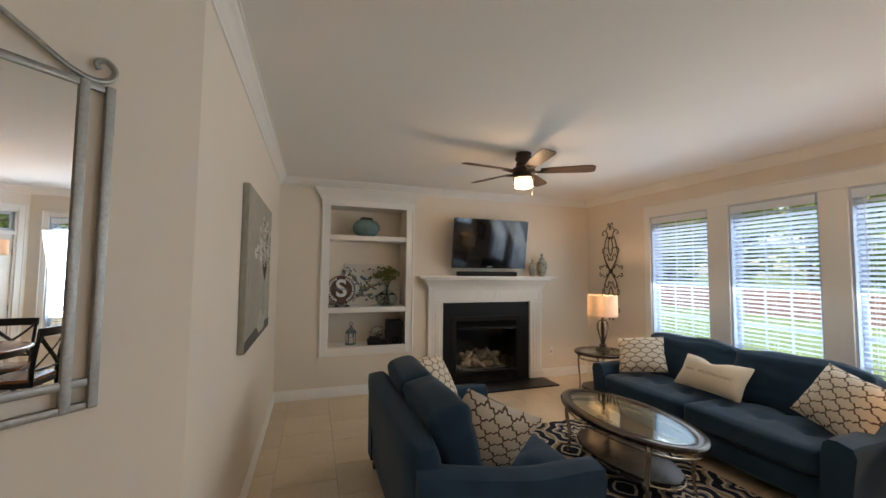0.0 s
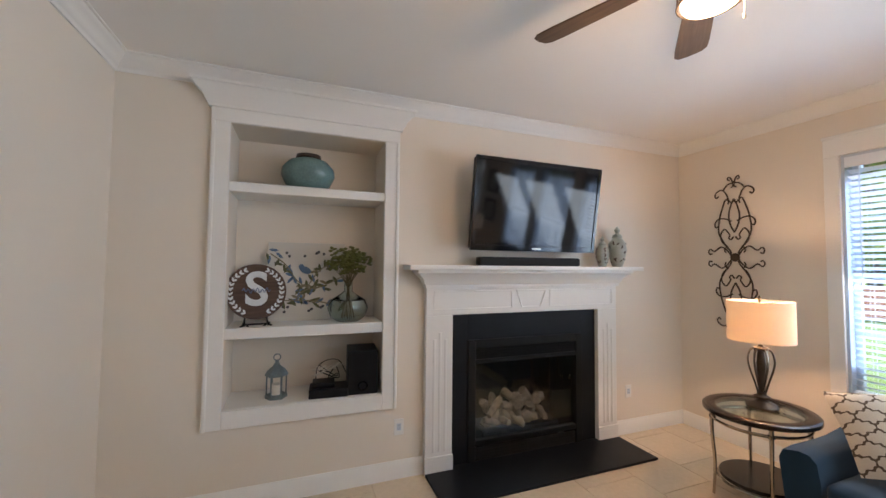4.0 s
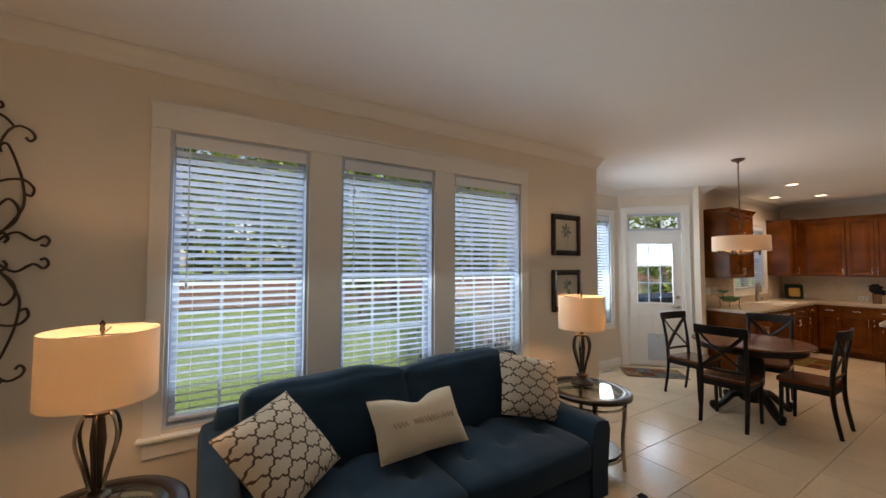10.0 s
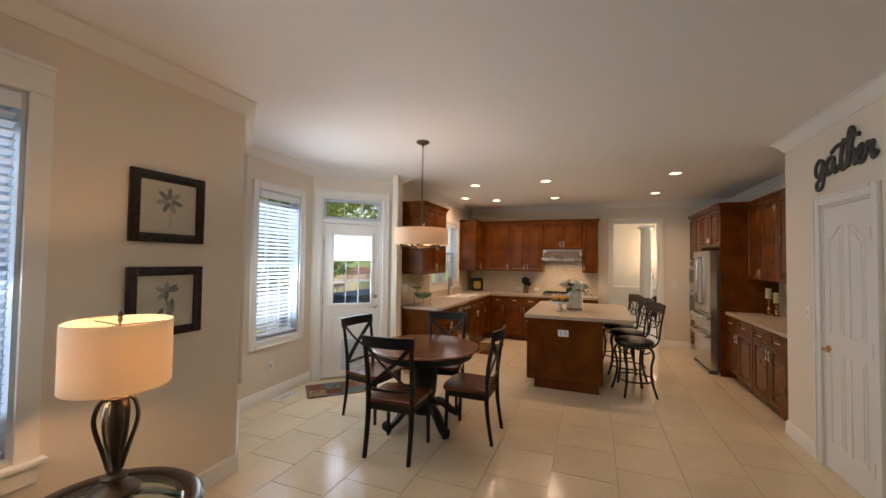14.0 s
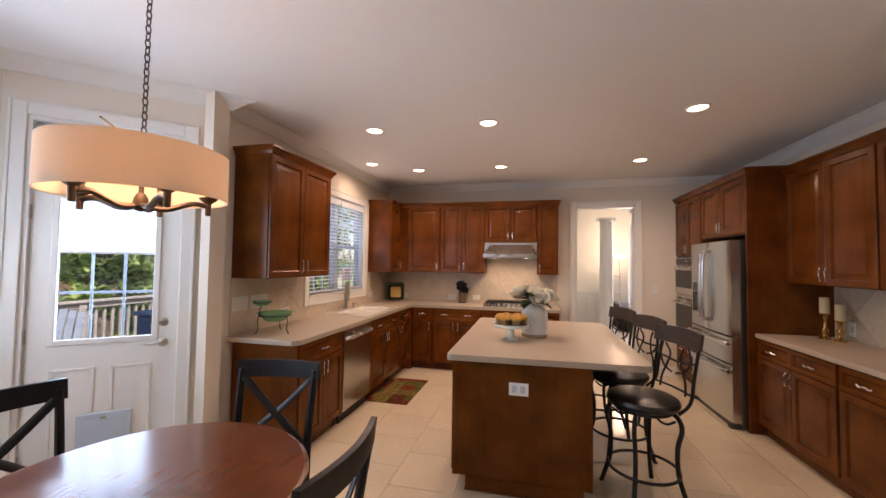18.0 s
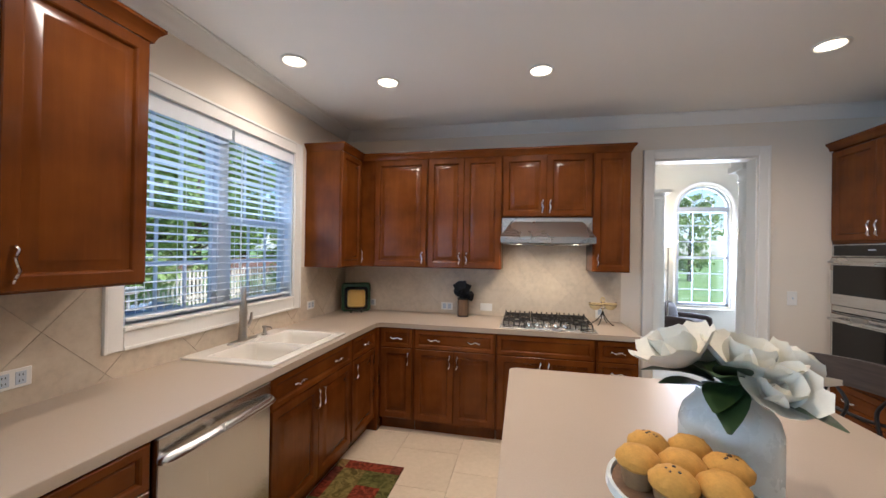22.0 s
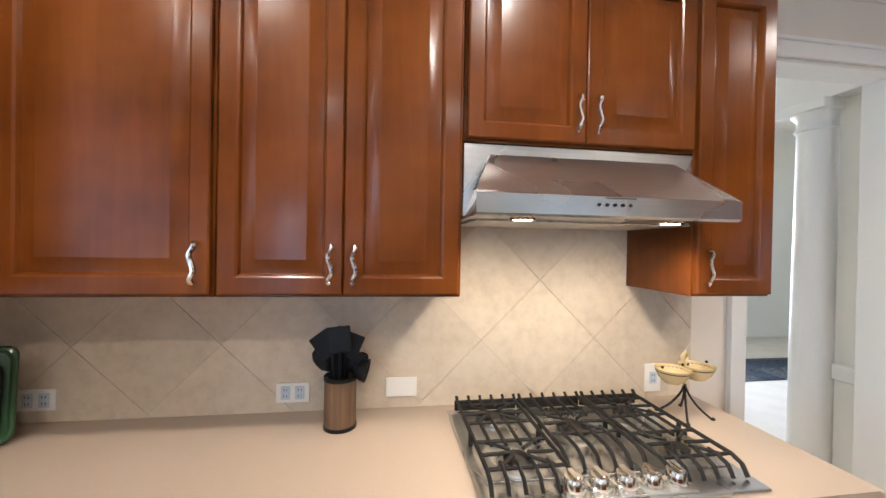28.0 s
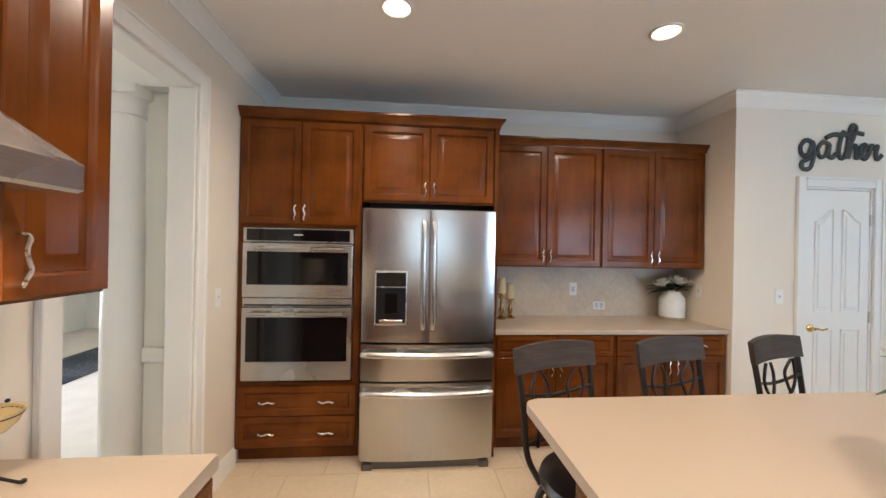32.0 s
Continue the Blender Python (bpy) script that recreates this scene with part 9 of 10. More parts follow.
# ---- sign over the pantry door ----
SIGN = surface("charcoal_painted_wood", (0.045, 0.046, 0.045), 0.7, var=0.2, scale=12, fine=100, bump=0.1)
sg = thing("word_sign", M_PAN @ pose(RETURN_Y * -1 - 1.815, -0.010, 2.285), "dark grey script sign reading gather over the pantry door", "sign")
STROKES = {
    "letter_g": [(0.135, 0.115), (0.070, 0.135), (0.022, 0.085), (0.035, 0.020), (0.090, 0.025), (0.130, 0.110), (0.135, 0.000), (0.105, -0.085), (0.045, -0.090), (0.035, -0.045), (0.100, -0.005), (0.165, 0.035)],
    "letter_a": [(0.275, 0.110), (0.215, 0.125), (0.172, 0.065), (0.195, 0.008), (0.245, 0.030), (0.275, 0.110), (0.268, 0.025), (0.300, 0.005), (0.335, 0.040)],
    "letter_t": [(0.400, 0.225), (0.365, 0.120), (0.360, 0.025), (0.390, 0.004), (0.425, 0.045)],
    "cross_stroke": [(0.240, 0.160), (0.310, 0.190), (0.400, 0.192), (0.500, 0.215), (0.575, 0.205)],
    "letter_h": [(0.425, 0.045), (0.500, 0.205), (0.505, 0.262), (0.465, 0.262), (0.440, 0.130), (0.437, 0.008), (0.465, 0.085), (0.505, 0.112), (0.515, 0.060), (0.512, 0.014), (0.550, 0.025)],
    "letter_e": [(0.545, 0.050), (0.600, 0.085), (0.595, 0.122), (0.558, 0.105), (0.552, 0.040), (0.590, 0.006), (0.630, 0.050)],
    "letter_r": [(0.630, 0.050), (0.652, 0.125), (0.662, 0.095), (0.705, 0.115), (0.690, 0.055), (0.706, 0.010), (0.745, 0.045)],
}
for nm, pts in STROKES.items():
    bm = bmesh.new()
    tube(bm, smooth_line([(x, 0, z) for x, z in pts], 6), 0.0185, 8, m=Matrix.Diagonal((1.0, 0.5, 1.0, 1.0)))
    part(nm, bm, SIGN, sg)

# ---- the rooms beyond the doorway ----
YN, YFAR, HFAR = YR - 0.14, -10.45, 3.7
CARPET = cloth("cream_carpet", (0.60, 0.57, 0.50), 260, 0.12, bump=0.6)
bm = bmesh.new()
box(bm, -3.6, YFAR - 0.14, -0.2, 3.4, YN, -0.001)
setting("floor_next_room", bm, CARPET, "cream carpet of the next room", category="floor")
bm = bmesh.new()
box(bm, -3.6, YFAR - 0.14, HFAR, 3.4, YN - 0.001, HFAR + 0.1)
setting("ceiling_next_room", bm, CEIL, "white ceiling of the next room", category="ceiling")
AW, AZ0, AZS = 0.455, 0.56, 2.40
AX = -0.04
wl = along((3.4, YFAR), (-3.6, YFAR))
ax = 3.4 - AX
bm = bmesh.new()
box(bm, 0, 0, 0, ax - AW, 0.14, HFAR, m=wl)
box(bm, ax + AW, 0, 0, 7.0, 0.14, HFAR, m=wl)
box(bm, ax - AW, 0, 0, ax + AW, 0.14, AZ0, m=wl)
n = 16
arc = [(ax + AW * math.cos(math.pi * k / n), AZS + AW * math.sin(math.pi * k / n)) for k in range(n + 1)]
for (xa, za), (xb, zb_) in zip(arc, arc[1:]):
    vs = [bm.verts.new(wl @ Vector(p)) for p in ((xa, 0, za), (xb, 0, zb_), (xb, 0, HFAR), (xa, 0, HFAR), (xa, 0.14, za), (xb, 0.14, zb_), (xb, 0.14, HFAR), (xa, 0.14, HFAR))]
    for q in ((0, 1, 2, 3), (7, 6, 5, 4), (0, 4, 5, 1)):
        bm.faces.new([vs[i] for i in q])
setting("wall_far_south", bm, PALE, "pale painted wall with the arched window", category="wall")
wall("wall_far_east", (3.4, YN), (3.4, YFAR), "pale painted wall", z1=HFAR, material=PALE)
wall("wall_far_west", (-3.6, YFAR), (-3.6, YN), "pale painted wall", z1=HFAR, material=PALE)
wall("wall_far_north_a", (-3.6, YN - 0.001), (XF - 0.14, YN - 0.001), "pale painted wall", z1=HFAR, material=PALE, thick=0.10)
bm = bmesh.new()
box(bm, -3.6, YN + 0.002, CEILING + 0.002, 3.6, YN + 0.10, HFAR)
setting("wall_far_north_top", bm, PALE, "pale painted wall over the doorway", category="wall")
aw = tagged(thing("window_arched", wl, "tall white arched window with divided panes", "window"), kind="structure")
fb_ = bmesh.new()
for q in ((ax - AW, 0.04, AZ0, ax - AW + 0.05, 0.09, AZS), (ax + AW - 0.05, 0.04, AZ0, ax + AW, 0.09, AZS), (ax - AW, 0.04, AZ0, ax + AW, 0.09, AZ0 + 0.05), (ax - AW, 0.03, AZS - 0.05, ax + AW, 0.10, AZS + 0.05), (ax - AW, 0.04, (AZ0 + AZS) / 2 - 0.025, ax + AW, 0.09, (AZ0 + AZS) / 2 + 0.025)):
    box(fb_, *q)
tube(fb_, [(ax + (AW - 0.025) * math.cos(math.pi * k / n), 0.065, AZS + (AW - 0.025) * math.sin(math.pi * k / n)) for k in range(n + 1)], 0.025, 6)
part("window_frame", fb_, VINYL, aw, smooth=False)
for c in (-1 / 3, 1 / 3):
    part("muntin", rounded(ax + c * AW - 0.01, 0.055, AZ0, ax + c * AW + 0.01, 0.075, AZS, 0.002, 1), VINYL, aw)
for k in range(1, 6):
    if k != 3:
        z = AZ0 + (AZS - AZ0) * k / 6
        part("muntin", rounded(ax - AW, 0.056, z - 0.01, ax + AW, 0.074, z + 0.01, 0.002, 1), VINYL, aw)
bm = bmesh.new()
tube(bm, [(ax + 0.2 * math.cos(math.pi * k / 10), 0.065, AZS + 0.2 * math.sin(math.pi * k / 10)) for k in range(11)], 0.010, 5)
for a in (45, 90, 135):
    c, s_ = math.cos(radians(a)), math.sin(radians(a))
    tube(bm, [(ax + 0.2 * c, 0.065, AZS + 0.2 * s_), (ax + AW * c, 0.065, AZS + AW * s_)], 0.010, 5)
part("fan_muntin", bm, VINYL, aw)
pts = [(ax - AW, AZ0), (ax + AW, AZ0)] + arc
bm = bmesh.new()
prism(bm, pts, 0.0, 0.004, m=wl.inverted() @ wl @ Matrix(((1, 0, 0, 0), (0, 0, 1, 0.066), (0, 1, 0, 0), (0, 0, 0, 1))))
g = part("pane", bm, PANE, aw, smooth=False)
g.visible_shadow = False
bm = bmesh.new()
tube(bm, [(ax - AW - 0.045, -0.01, AZ0 - 0.05)] + [(ax - AW - 0.045, -0.01, AZS)] + [(ax - (AW + 0.045) * math.cos(math.pi * k / n), -0.01, AZS + (AW + 0.045) * math.sin(math.pi * k / n)) for k in range(1, n)] + [(ax + AW + 0.045, -0.01, AZS), (ax + AW + 0.045, -0.01, AZ0 - 0.05), (ax - AW - 0.045, -0.01, AZ0 - 0.05)], 0.045, 6, flat=0.25)
part("casing", bm, WHITE, aw)
c = wl @ Vector((ax, 0.25, 1.6))
lamp("window_skylight", "AREA", look(c, c + Vector((0, 1, 0))), WINDOW_LIGHT * 18.0, (0.92, 0.96, 1.0), size=0.9, size_y=2.3)


def column(m, h, r=0.115):
    th = thing("round_column", m, "white round classical column with moulded base", "column", "columns")
    bm = bmesh.new()
    box(bm, -r * 1.45, -r * 1.45, 0.0, r * 1.45, r * 1.45, 0.06, 0.004, 1)
    lathe(bm, [(r * 1.4, 0.06), (r * 1.42, 0.085), (r * 1.25, 0.105), (r * 1.12, 0.115), (r * 1.2, 0.14), (r * 1.02, 0.16)], 32)
    part("base", bm, WHITE, th)
    bm = bmesh.new()
    lathe(bm, [(r, 0.155), (r, h * 0.4), (r * 0.88, h - 0.14)], 40)
    part("shaft", bm, WHITE, th)
    bm = bmesh.new()
    lathe(bm, [(r * 0.88, h - 0.16), (r * 0.98, h - 0.155), (r * 0.98, h - 0.14), (r * 0.9, h - 0.13), (r * 0.9, h - 0.09), (r * 1.15, h - 0.055)], 32)
    box(bm, -r * 1.3, -r * 1.3, h - 0.055, r * 1.3, r * 1.3, h, 0.004, 1)
    part("capital", bm, WHITE, th)


wall("wall_stub", (1.16, -6.42), (1.16, YN), "pale stub wall with white chair rail beside the doorway", z1=HFAR, material=PALE)
bm = bmesh.new()
box(bm, 1.16, -6.42, 0.80, 1.185, YN - 0.001, 0.89, 0.006, 1)
setting("trim_chair_rail", bm, WHITE, "white moulded chair rail", category="chair rail")
bm = bmesh.new()
box(bm, 0.62, YFAR + 0.0005, 0.80, 3.4, YFAR + 0.026, 0.875, 0.006, 1)
setting("trim_chair_rail_far", bm, WHITE, "white moulded chair rail on the far wall", category="chair rail")
for k in range(4):
    x0, x1 = 0.74 + 0.66 * k, 0.74 + 0.66 * k + 0.54
    bm = bmesh.new()
    tube(bm, [(x0, YFAR + 0.004, 0.22), (x1, YFAR + 0.004, 0.22), (x1, YFAR + 0.004, 0.70), (x0, YFAR + 0.004, 0.70)], 0.013, 6, True)
    setting("trim_wainscot_%d" % (k + 1), bm, WHITE, "white wainscot panel moulding", category="wainscot")
column(pose(1.17, -6.53, 0), 2.40, 0.105)
column(pose(1.24, -9.00, 0), 2.55, 0.140)
bm = bmesh.new()
box(bm, 1.0, -6.70, 2.40, 1.26, YN - 0.002, 2.95)
setting("trim_beam", bm, WHITE, "white boxed soffit over the column", category="beam")
bk = thing("tall_bookcase", pose(-0.98, -10.44, 0), "white tall glazed bookcase standing open", "bookcase")
for q in ((-0.72, 0, 0, -0.70, 0.38, 2.08), (0.05, 0, 0, 0.07, 0.38, 2.08), (-0.70, 0, 2.05, 0.05, 0.38, 2.08), (-0.70, 0, 0, 0.05, 0.38, 0.10), (-0.70, 0, 0.10, 0.05, 0.02, 2.05), (-0.70, 0.02, 0.80, 0.05, 0.36, 0.83), (-0.70, 0.02, 1.25, 0.05, 0.34, 1.27), (-0.70, 0.02, 1.65, 0.05, 0.34, 1.67)):
    part("panel", rounded(*q, 0.002, 1), WHITE, bk)
for x0, x1 in ((-0.70, -0.33), (-0.32, 0.05)):
    part("lower_door", rounded(x0, 0.38, 0.10, x1, 0.40, 0.80, 0.004, 1), WHITE, bk)
    for q in ((x0, 0.83, x0 + 0.05, 2.05), (x1 - 0.05, 0.83, x1, 2.05), (x0 + 0.05, 0.83, x1 - 0.05, 0.88), (x0 + 0.05, 2.0, x1 - 0.05, 2.05), (x0 + 0.05, 1.36, x1 - 0.05, 1.41)):
        part("glass_door_rail", rounded(q[0], 0.38, q[1], q[2], 0.40, q[3], 0.003, 1), WHITE, bk)
part("open_door", rounded(0.075, 0.36, 0.03, 0.46, 0.38, 2.06, 0.004, 1), WHITE, bk)
BROWN = cloth("dark_brown_upholstery", (0.035, 0.024, 0.020), 400, 0.2)
ac = thing("armchair", pose(0.52, -9.78, 0, 0, 0, 230), "dark brown upholstered low armchair", "armchair")
part("seat", pad(0.62, 0.60, 0.24, 0.06, 0.03, 6, pose(0, 0, 0.26)), BROWN, ac, angle=60)
part("back", pad(0.66, 0.20, 0.44, 0.08, 0.03, 6, pose(0, 0.30, 0.42, -12)), BROWN, ac, angle=60)
for x in (-0.36, 0.36):
    part("arm", pad(0.16, 0.62, 0.36, 0.07, 0.02, 6, pose(x, 0.0, 0.27)), BROWN, ac, angle=60)
part("plinth", rounded(-0.32, -0.28, 0.0, 0.32, 0.30, 0.14, 0.01), BLACK, ac)
fl = thing("floor_lamp", pose(0.82, -9.68, 0), "slim torchiere floor lamp with side arm, lit", "lamp")
bm = bmesh.new()
lathe(bm, [(0, 0), (0.14, 0), (0.14, 0.012), (0.03, 0.03), (0.012, 0.04), (0.012, 1.68), (0, 1.68)], 24)
part("stand", bm, NICKEL, fl)
bm = bmesh.new()
lathe(bm, [(0.012, 1.66), (0.07, 1.68), (0.13, 1.73), (0.145, 1.77), (0.14, 1.77), (0.12, 1.735), (0, 1.69)], 28)
part("bowl", bm, glow("torchiere_glow", (1.0, 0.82, 0.55), 3.0), fl)
bm = bmesh.new()
tube(bm, smooth_line([(0, 0, 1.22), (0.08, 0.05, 1.28), (0.17, 0.10, 1.26), (0.20, 0.12, 1.20)], 5), 0.008, 6)
lathe(bm, [(0.02, 1.22), (0.055, 1.15), (0.05, 1.15), (0.015, 1.215)], 16, (0.20, 0.12, 0))
part("reading_arm", bm, NICKEL, fl)
lamp("torchiere_lamp", "POINT", pose(0.82, -9.68, 1.92), 42.0, (1.0, 0.75, 0.45), radius=0.08)
tagged(part("dark_rug", rounded(-1.25, -0.40, 0, 1.25, 0.40, 0.01, 0.004), patch_rug("slate_rug", 0.3, [(0.05, 0.06, 0.075), (0.08, 0.09, 0.10), (0.035, 0.045, 0.06)]), at=pose(-1.60, -8.85, 0.0)), "dark slate blue rug on the carpet", "rug")

# ---- outdoors ----
GROUND = -0.55
GRASS = surface("sunlit_lawn", (0.120, 0.205, 0.045), 0.9, var=0.30, scale=0.6, fine=24, bump=0.5, tint=(0.19, 0.265, 0.065), distance=0.03)
bm = bmesh.new()
n = 40
cells = [-400, -120, -60, -30, -15, -6, 5.5, 8, 12, 16, 20, 26, 34, 50, 90, 200, 500]
ys = [-500, -200, -90, -50, -32, -20, -12, -6, 0, 6, 12, 20, 32, 50, 90, 200, 500]
gv = {(i, j): bm.verts.new((x, y, GROUND + 0.25 * noise.noise(Vector((x * 0.05, y * 0.05, 1))) * (abs(x) > 14))) for i, x in enumerate(cells) for j, y in enumerate(ys)}
for i in range(len(cells) - 1):
    for j in range(len(ys) - 1):
        bm.faces.new((gv[i, j], gv[i + 1, j], gv[i + 1, j + 1], gv[i, j + 1]))
setting("ground", bm, GRASS, "sunlit green lawn round the house", smooth=True)
DECKWOOD = wood("weathered_deck_wood", (0.16, 0.14, 0.12), (0.24, 0.21, 0.18), (0.32, 0.28, 0.24), 0, 0.8, 0.0, 0.6, 0.12)
RAILWOOD = wood("grey_railing_wood", (0.20, 0.18, 0.16), (0.28, 0.26, 0.23), (0.36, 0.33, 0.29), 1, 0.8, 0.0, 0.6, 0.10)
deck = thing("deck", pose(0, 0, -0.10), "weathered wooden deck with railing outside the door", "deck")
DX0, DX1, DY0, DY1 = 6.15, 9.6, -7.4, -0.9
y = DY0
k = 0
board = rounded(DX0, 0, -0.03, DX1, 0.136, 0.0, 0.003, 1)
board_data = mesh_of("deck_board", board, DECKWOOD)
while y < DY1 - 0.13:
    part("deck_board", board_data, None, deck, at=pose(0, y, 0))
    y += 0.142
part("rim_joist", rounded(DX0, DY0, -0.25, DX1, DY0 + 0.04, -0.031, 0.003, 1), DECKWOOD, deck)
part("rim_joist", rounded(DX1 - 0.04, DY0 + 0.04, -0.25, DX1, DY1, -0.031, 0.003, 1), DECKWOOD, deck)
for x in (DX0 + 0.1, DX1 - 0.12):
    for yy in (DY0 + 0.1, DY1 - 0.2):
        part("deck_post", rounded(x, yy, GROUND + 0.10 - 0.1, x + 0.1, yy + 0.1, -0.031, 0.003, 1), DECKWOOD, deck)


def railing(p0, p1, label):
    m = along(p0, p1, -0.10)
    L = (Vector(p1) - Vector(p0)).length
    th = thing("deck_railing", m, label, "railing")
    for z in (0.10, 0.84):
        part("rail", rounded(0, -0.02, z, L, 0.02, z + 0.085, 0.004, 1), RAILWOOD, th)
    part("cap_rail", rounded(-0.04, -0.07, 0.926, L + 0.04, 0.07, 0.962, 0.005, 1), RAILWOOD, th)
    n = int(L / 0.125)
    bal = mesh_of("baluster", rounded(-0.018, 0.021, 0.06, 0.018, 0.055, 0.925, 0.003, 1), RAILWOOD)
    for k in range(n + 1):
        part("baluster", bal, None, th, at=pose(L * k / n, 0, 0))
    for k in range(int(L / 1.8) + 1):
        part("post", rounded(min(k * 1.8, L - 0.09), -0.045, 0.0, min(k * 1.8, L - 0.09) + 0.09, 0.0205 - 0.001, 0.925, 0.004, 1), RAILWOOD, th)


railing((DX1 - 0.06, DY1), (DX1 - 0.06, DY0), "grey wooden deck railing with square balusters")
railing((DX0 + 0.2, DY1), (DX1 - 0.06, DY1), "grey wooden deck railing by the bay")
PLASTIC = plain("grey_blue_resin", (0.17, 0.21, 0.25), 0.5)


def patio_chair(m):
    th = thing("patio_chair", m, "grey slatted patio chair on the deck", "chair", "patio chairs")
    for k in range(6):
        part("back_slat", rounded(-0.27 + 0.093 * k, 0.0, 0.0, -0.19 + 0.093 * k, 0.02, 0.72 - 0.02 * abs(k - 2.5), 0.006, 1), PLASTIC, th, at=pose(0, 0.22, 0.30, -18))
    for k in range(5):
        part("seat_slat", rounded(-0.26, -0.30 + 0.105 * k, 0.36 - 0.015 * k, 0.26, -0.21 + 0.105 * k, 0.38 - 0.015 * k, 0.005, 1), PLASTIC, th)
    for x in (-0.33, 0.27):
        part("arm", rounded(x, -0.36, 0.57, x + 0.10 - 0.04, 0.34, 0.59, 0.006, 1), PLASTIC, th)
        part("front_leg", rounded(x + 0.01, -0.32, 0.0, x + 0.05, -0.23, 0.57, 0.005, 1), PLASTIC, th)
        part("rear_leg", rounded(x + 0.01, 0.20, 0.0, x + 0.05, 0.30, 0.57, 0.005, 1), PLASTIC, th)
    return th


pc = patio_chair(pose(8.3, -3.3, -0.10, 0, 0, 215))
copy_thing(pc, pose(8.1, -2.0, -0.10, 0, 0, -60))
copy_thing(pc, pose(7.4, -5.6, -0.10, 0, 0, 200))
pt = thing("patio_table", pose(7.3, -1.45, -0.10), "low grey round patio table on the deck", "table")
bm = bmesh.new()
lathe(bm, [(0, 0.68), (0.45, 0.68), (0.46, 0.69), (0.455, 0.71), (0, 0.71)], 32)
part("top", bm, PLASTIC, pt)
for k in range(4):
    a = math.pi / 4 + k * math.pi / 2
    bm = bmesh.new()
    tube(bm, [(0.3 * math.cos(a), 0.3 * math.sin(a), 0.68), (0.36 * math.cos(a), 0.36 * math.sin(a), 0)], 0.018, 6)
    part("leg", bm, PLASTIC, pt)
bx = thing("deck_box", pose(6.75, -4.35, -0.10), "blue-grey covered box under the kitchen window", "box")
part("body", rounded(-0.35, -0.85, 0.0, 0.35, 0.85, 0.98, 0.02), surface("blue_grey_cover", (0.055, 0.085, 0.14), 0.6, var=0.15, scale=3, fine=40, bump=0.1), bx)
part("lid", rounded(-0.38, -0.88, 0.981, 0.38, 0.88, 1.03, 0.02), surface("blue_cover_top", (0.07, 0.11, 0.19), 0.5, var=0.15, scale=3, fine=40, bump=0.1), bx)


def fence(name, p0, p1, h, w, gap, colour, label, point=0.0):
    m = along(p0, p1, GROUND)
    L = (Vector(p1) - Vector(p0)).length
    th = thing(name, m, label, "fence")
    mt = surface(name + "_paint", colour, 0.8, var=0.2, scale=4, fine=40, bump=0.1)
    part("rail", rounded(0, 0.0, h * 0.25, L, 0.04, h * 0.25 + 0.09, 0, 1), mt, th, smooth=False)
    part("rail", rounded(0, 0.0, h * 0.75, L, 0.04, h * 0.75 + 0.09, 0, 1), mt, th, smooth=False)
    bm = bmesh.new()
    for k in range(int(L / (w + gap))):
        x = k * (w + gap)
        prism(bm, [(x, 0.05), (x + w, 0.05), (x + w, h), (x + w / 2, h + point), (x, h)], 0, 0.02, m=Matrix(((1, 0, 0, 0), (0, 0, -1, 0), (0, 1, 0, 0), (0, 0, 0, 1))))
    tagged(part("pickets", bm, mt, th, smooth=False), kind="stuff")


fence("back_fence", (23, 45), (23, -40), 1.35, 0.14, 0.015, (0.17, 0.085, 0.062), "long reddish-brown board fence across the yard")
fence("picket_fence", (14.5, -4), (14.5, -22), 1.25, 0.085, 0.075, (0.50, 0.42, 0.34), "weathered picket fence beyond the deck", 0.06)


def leaf_mat(name, color, tip):
    """Leaves that take light on one side and let some of it through."""
    m, t, b = node_mat(name, 0.55, 0, 0.3)
    big = node(t, "TexNoise", {"Vector": coords(t), "Scale": 1.5, "Detail": 5.0})
    fine = node(t, "TexNoise", {"Vector": coords(t), "Scale": 11.0, "Detail": 2.0})
    mix = node(t, "Math", {0: big.outputs["Fac"], 1: fine.outputs["Fac"]}, operation="ADD")
    half = node(t, "Math", {0: mix.outputs[0], 1: 0.5}, operation="MULTIPLY")
    c = ramp(t, half.outputs[0], [(0.32, tone(color, 0.6)), (0.5, color), (0.68, tip)])
    t.links.new(c, b.inputs["Base Color"])
    tr = node(t, "BsdfTranslucent", {"Color": c})
    mx = node(t, "MixShader", {0: 0.4, 1: b.outputs[0], 2: tr.outputs[0]})
    t.links.new(mx.outputs[0], t.nodes["Material Output"].inputs["Surface"])
    return m


LEAVES = [leaf_mat("leaf_green_%d" % k, c, t) for k, (c, t) in enumerate((((0.16, 0.26, 0.06), (0.32, 0.42, 0.13)), ((0.16, 0.27, 0.08), (0.32, 0.42, 0.15)), ((0.24, 0.34, 0.10), (0.42, 0.50, 0.19))))]
BARK = surface("grey_bark", (0.09, 0.07, 0.055), 0.9, var=0.35, scale=6, fine=40, bump=0.6, distance=0.02)


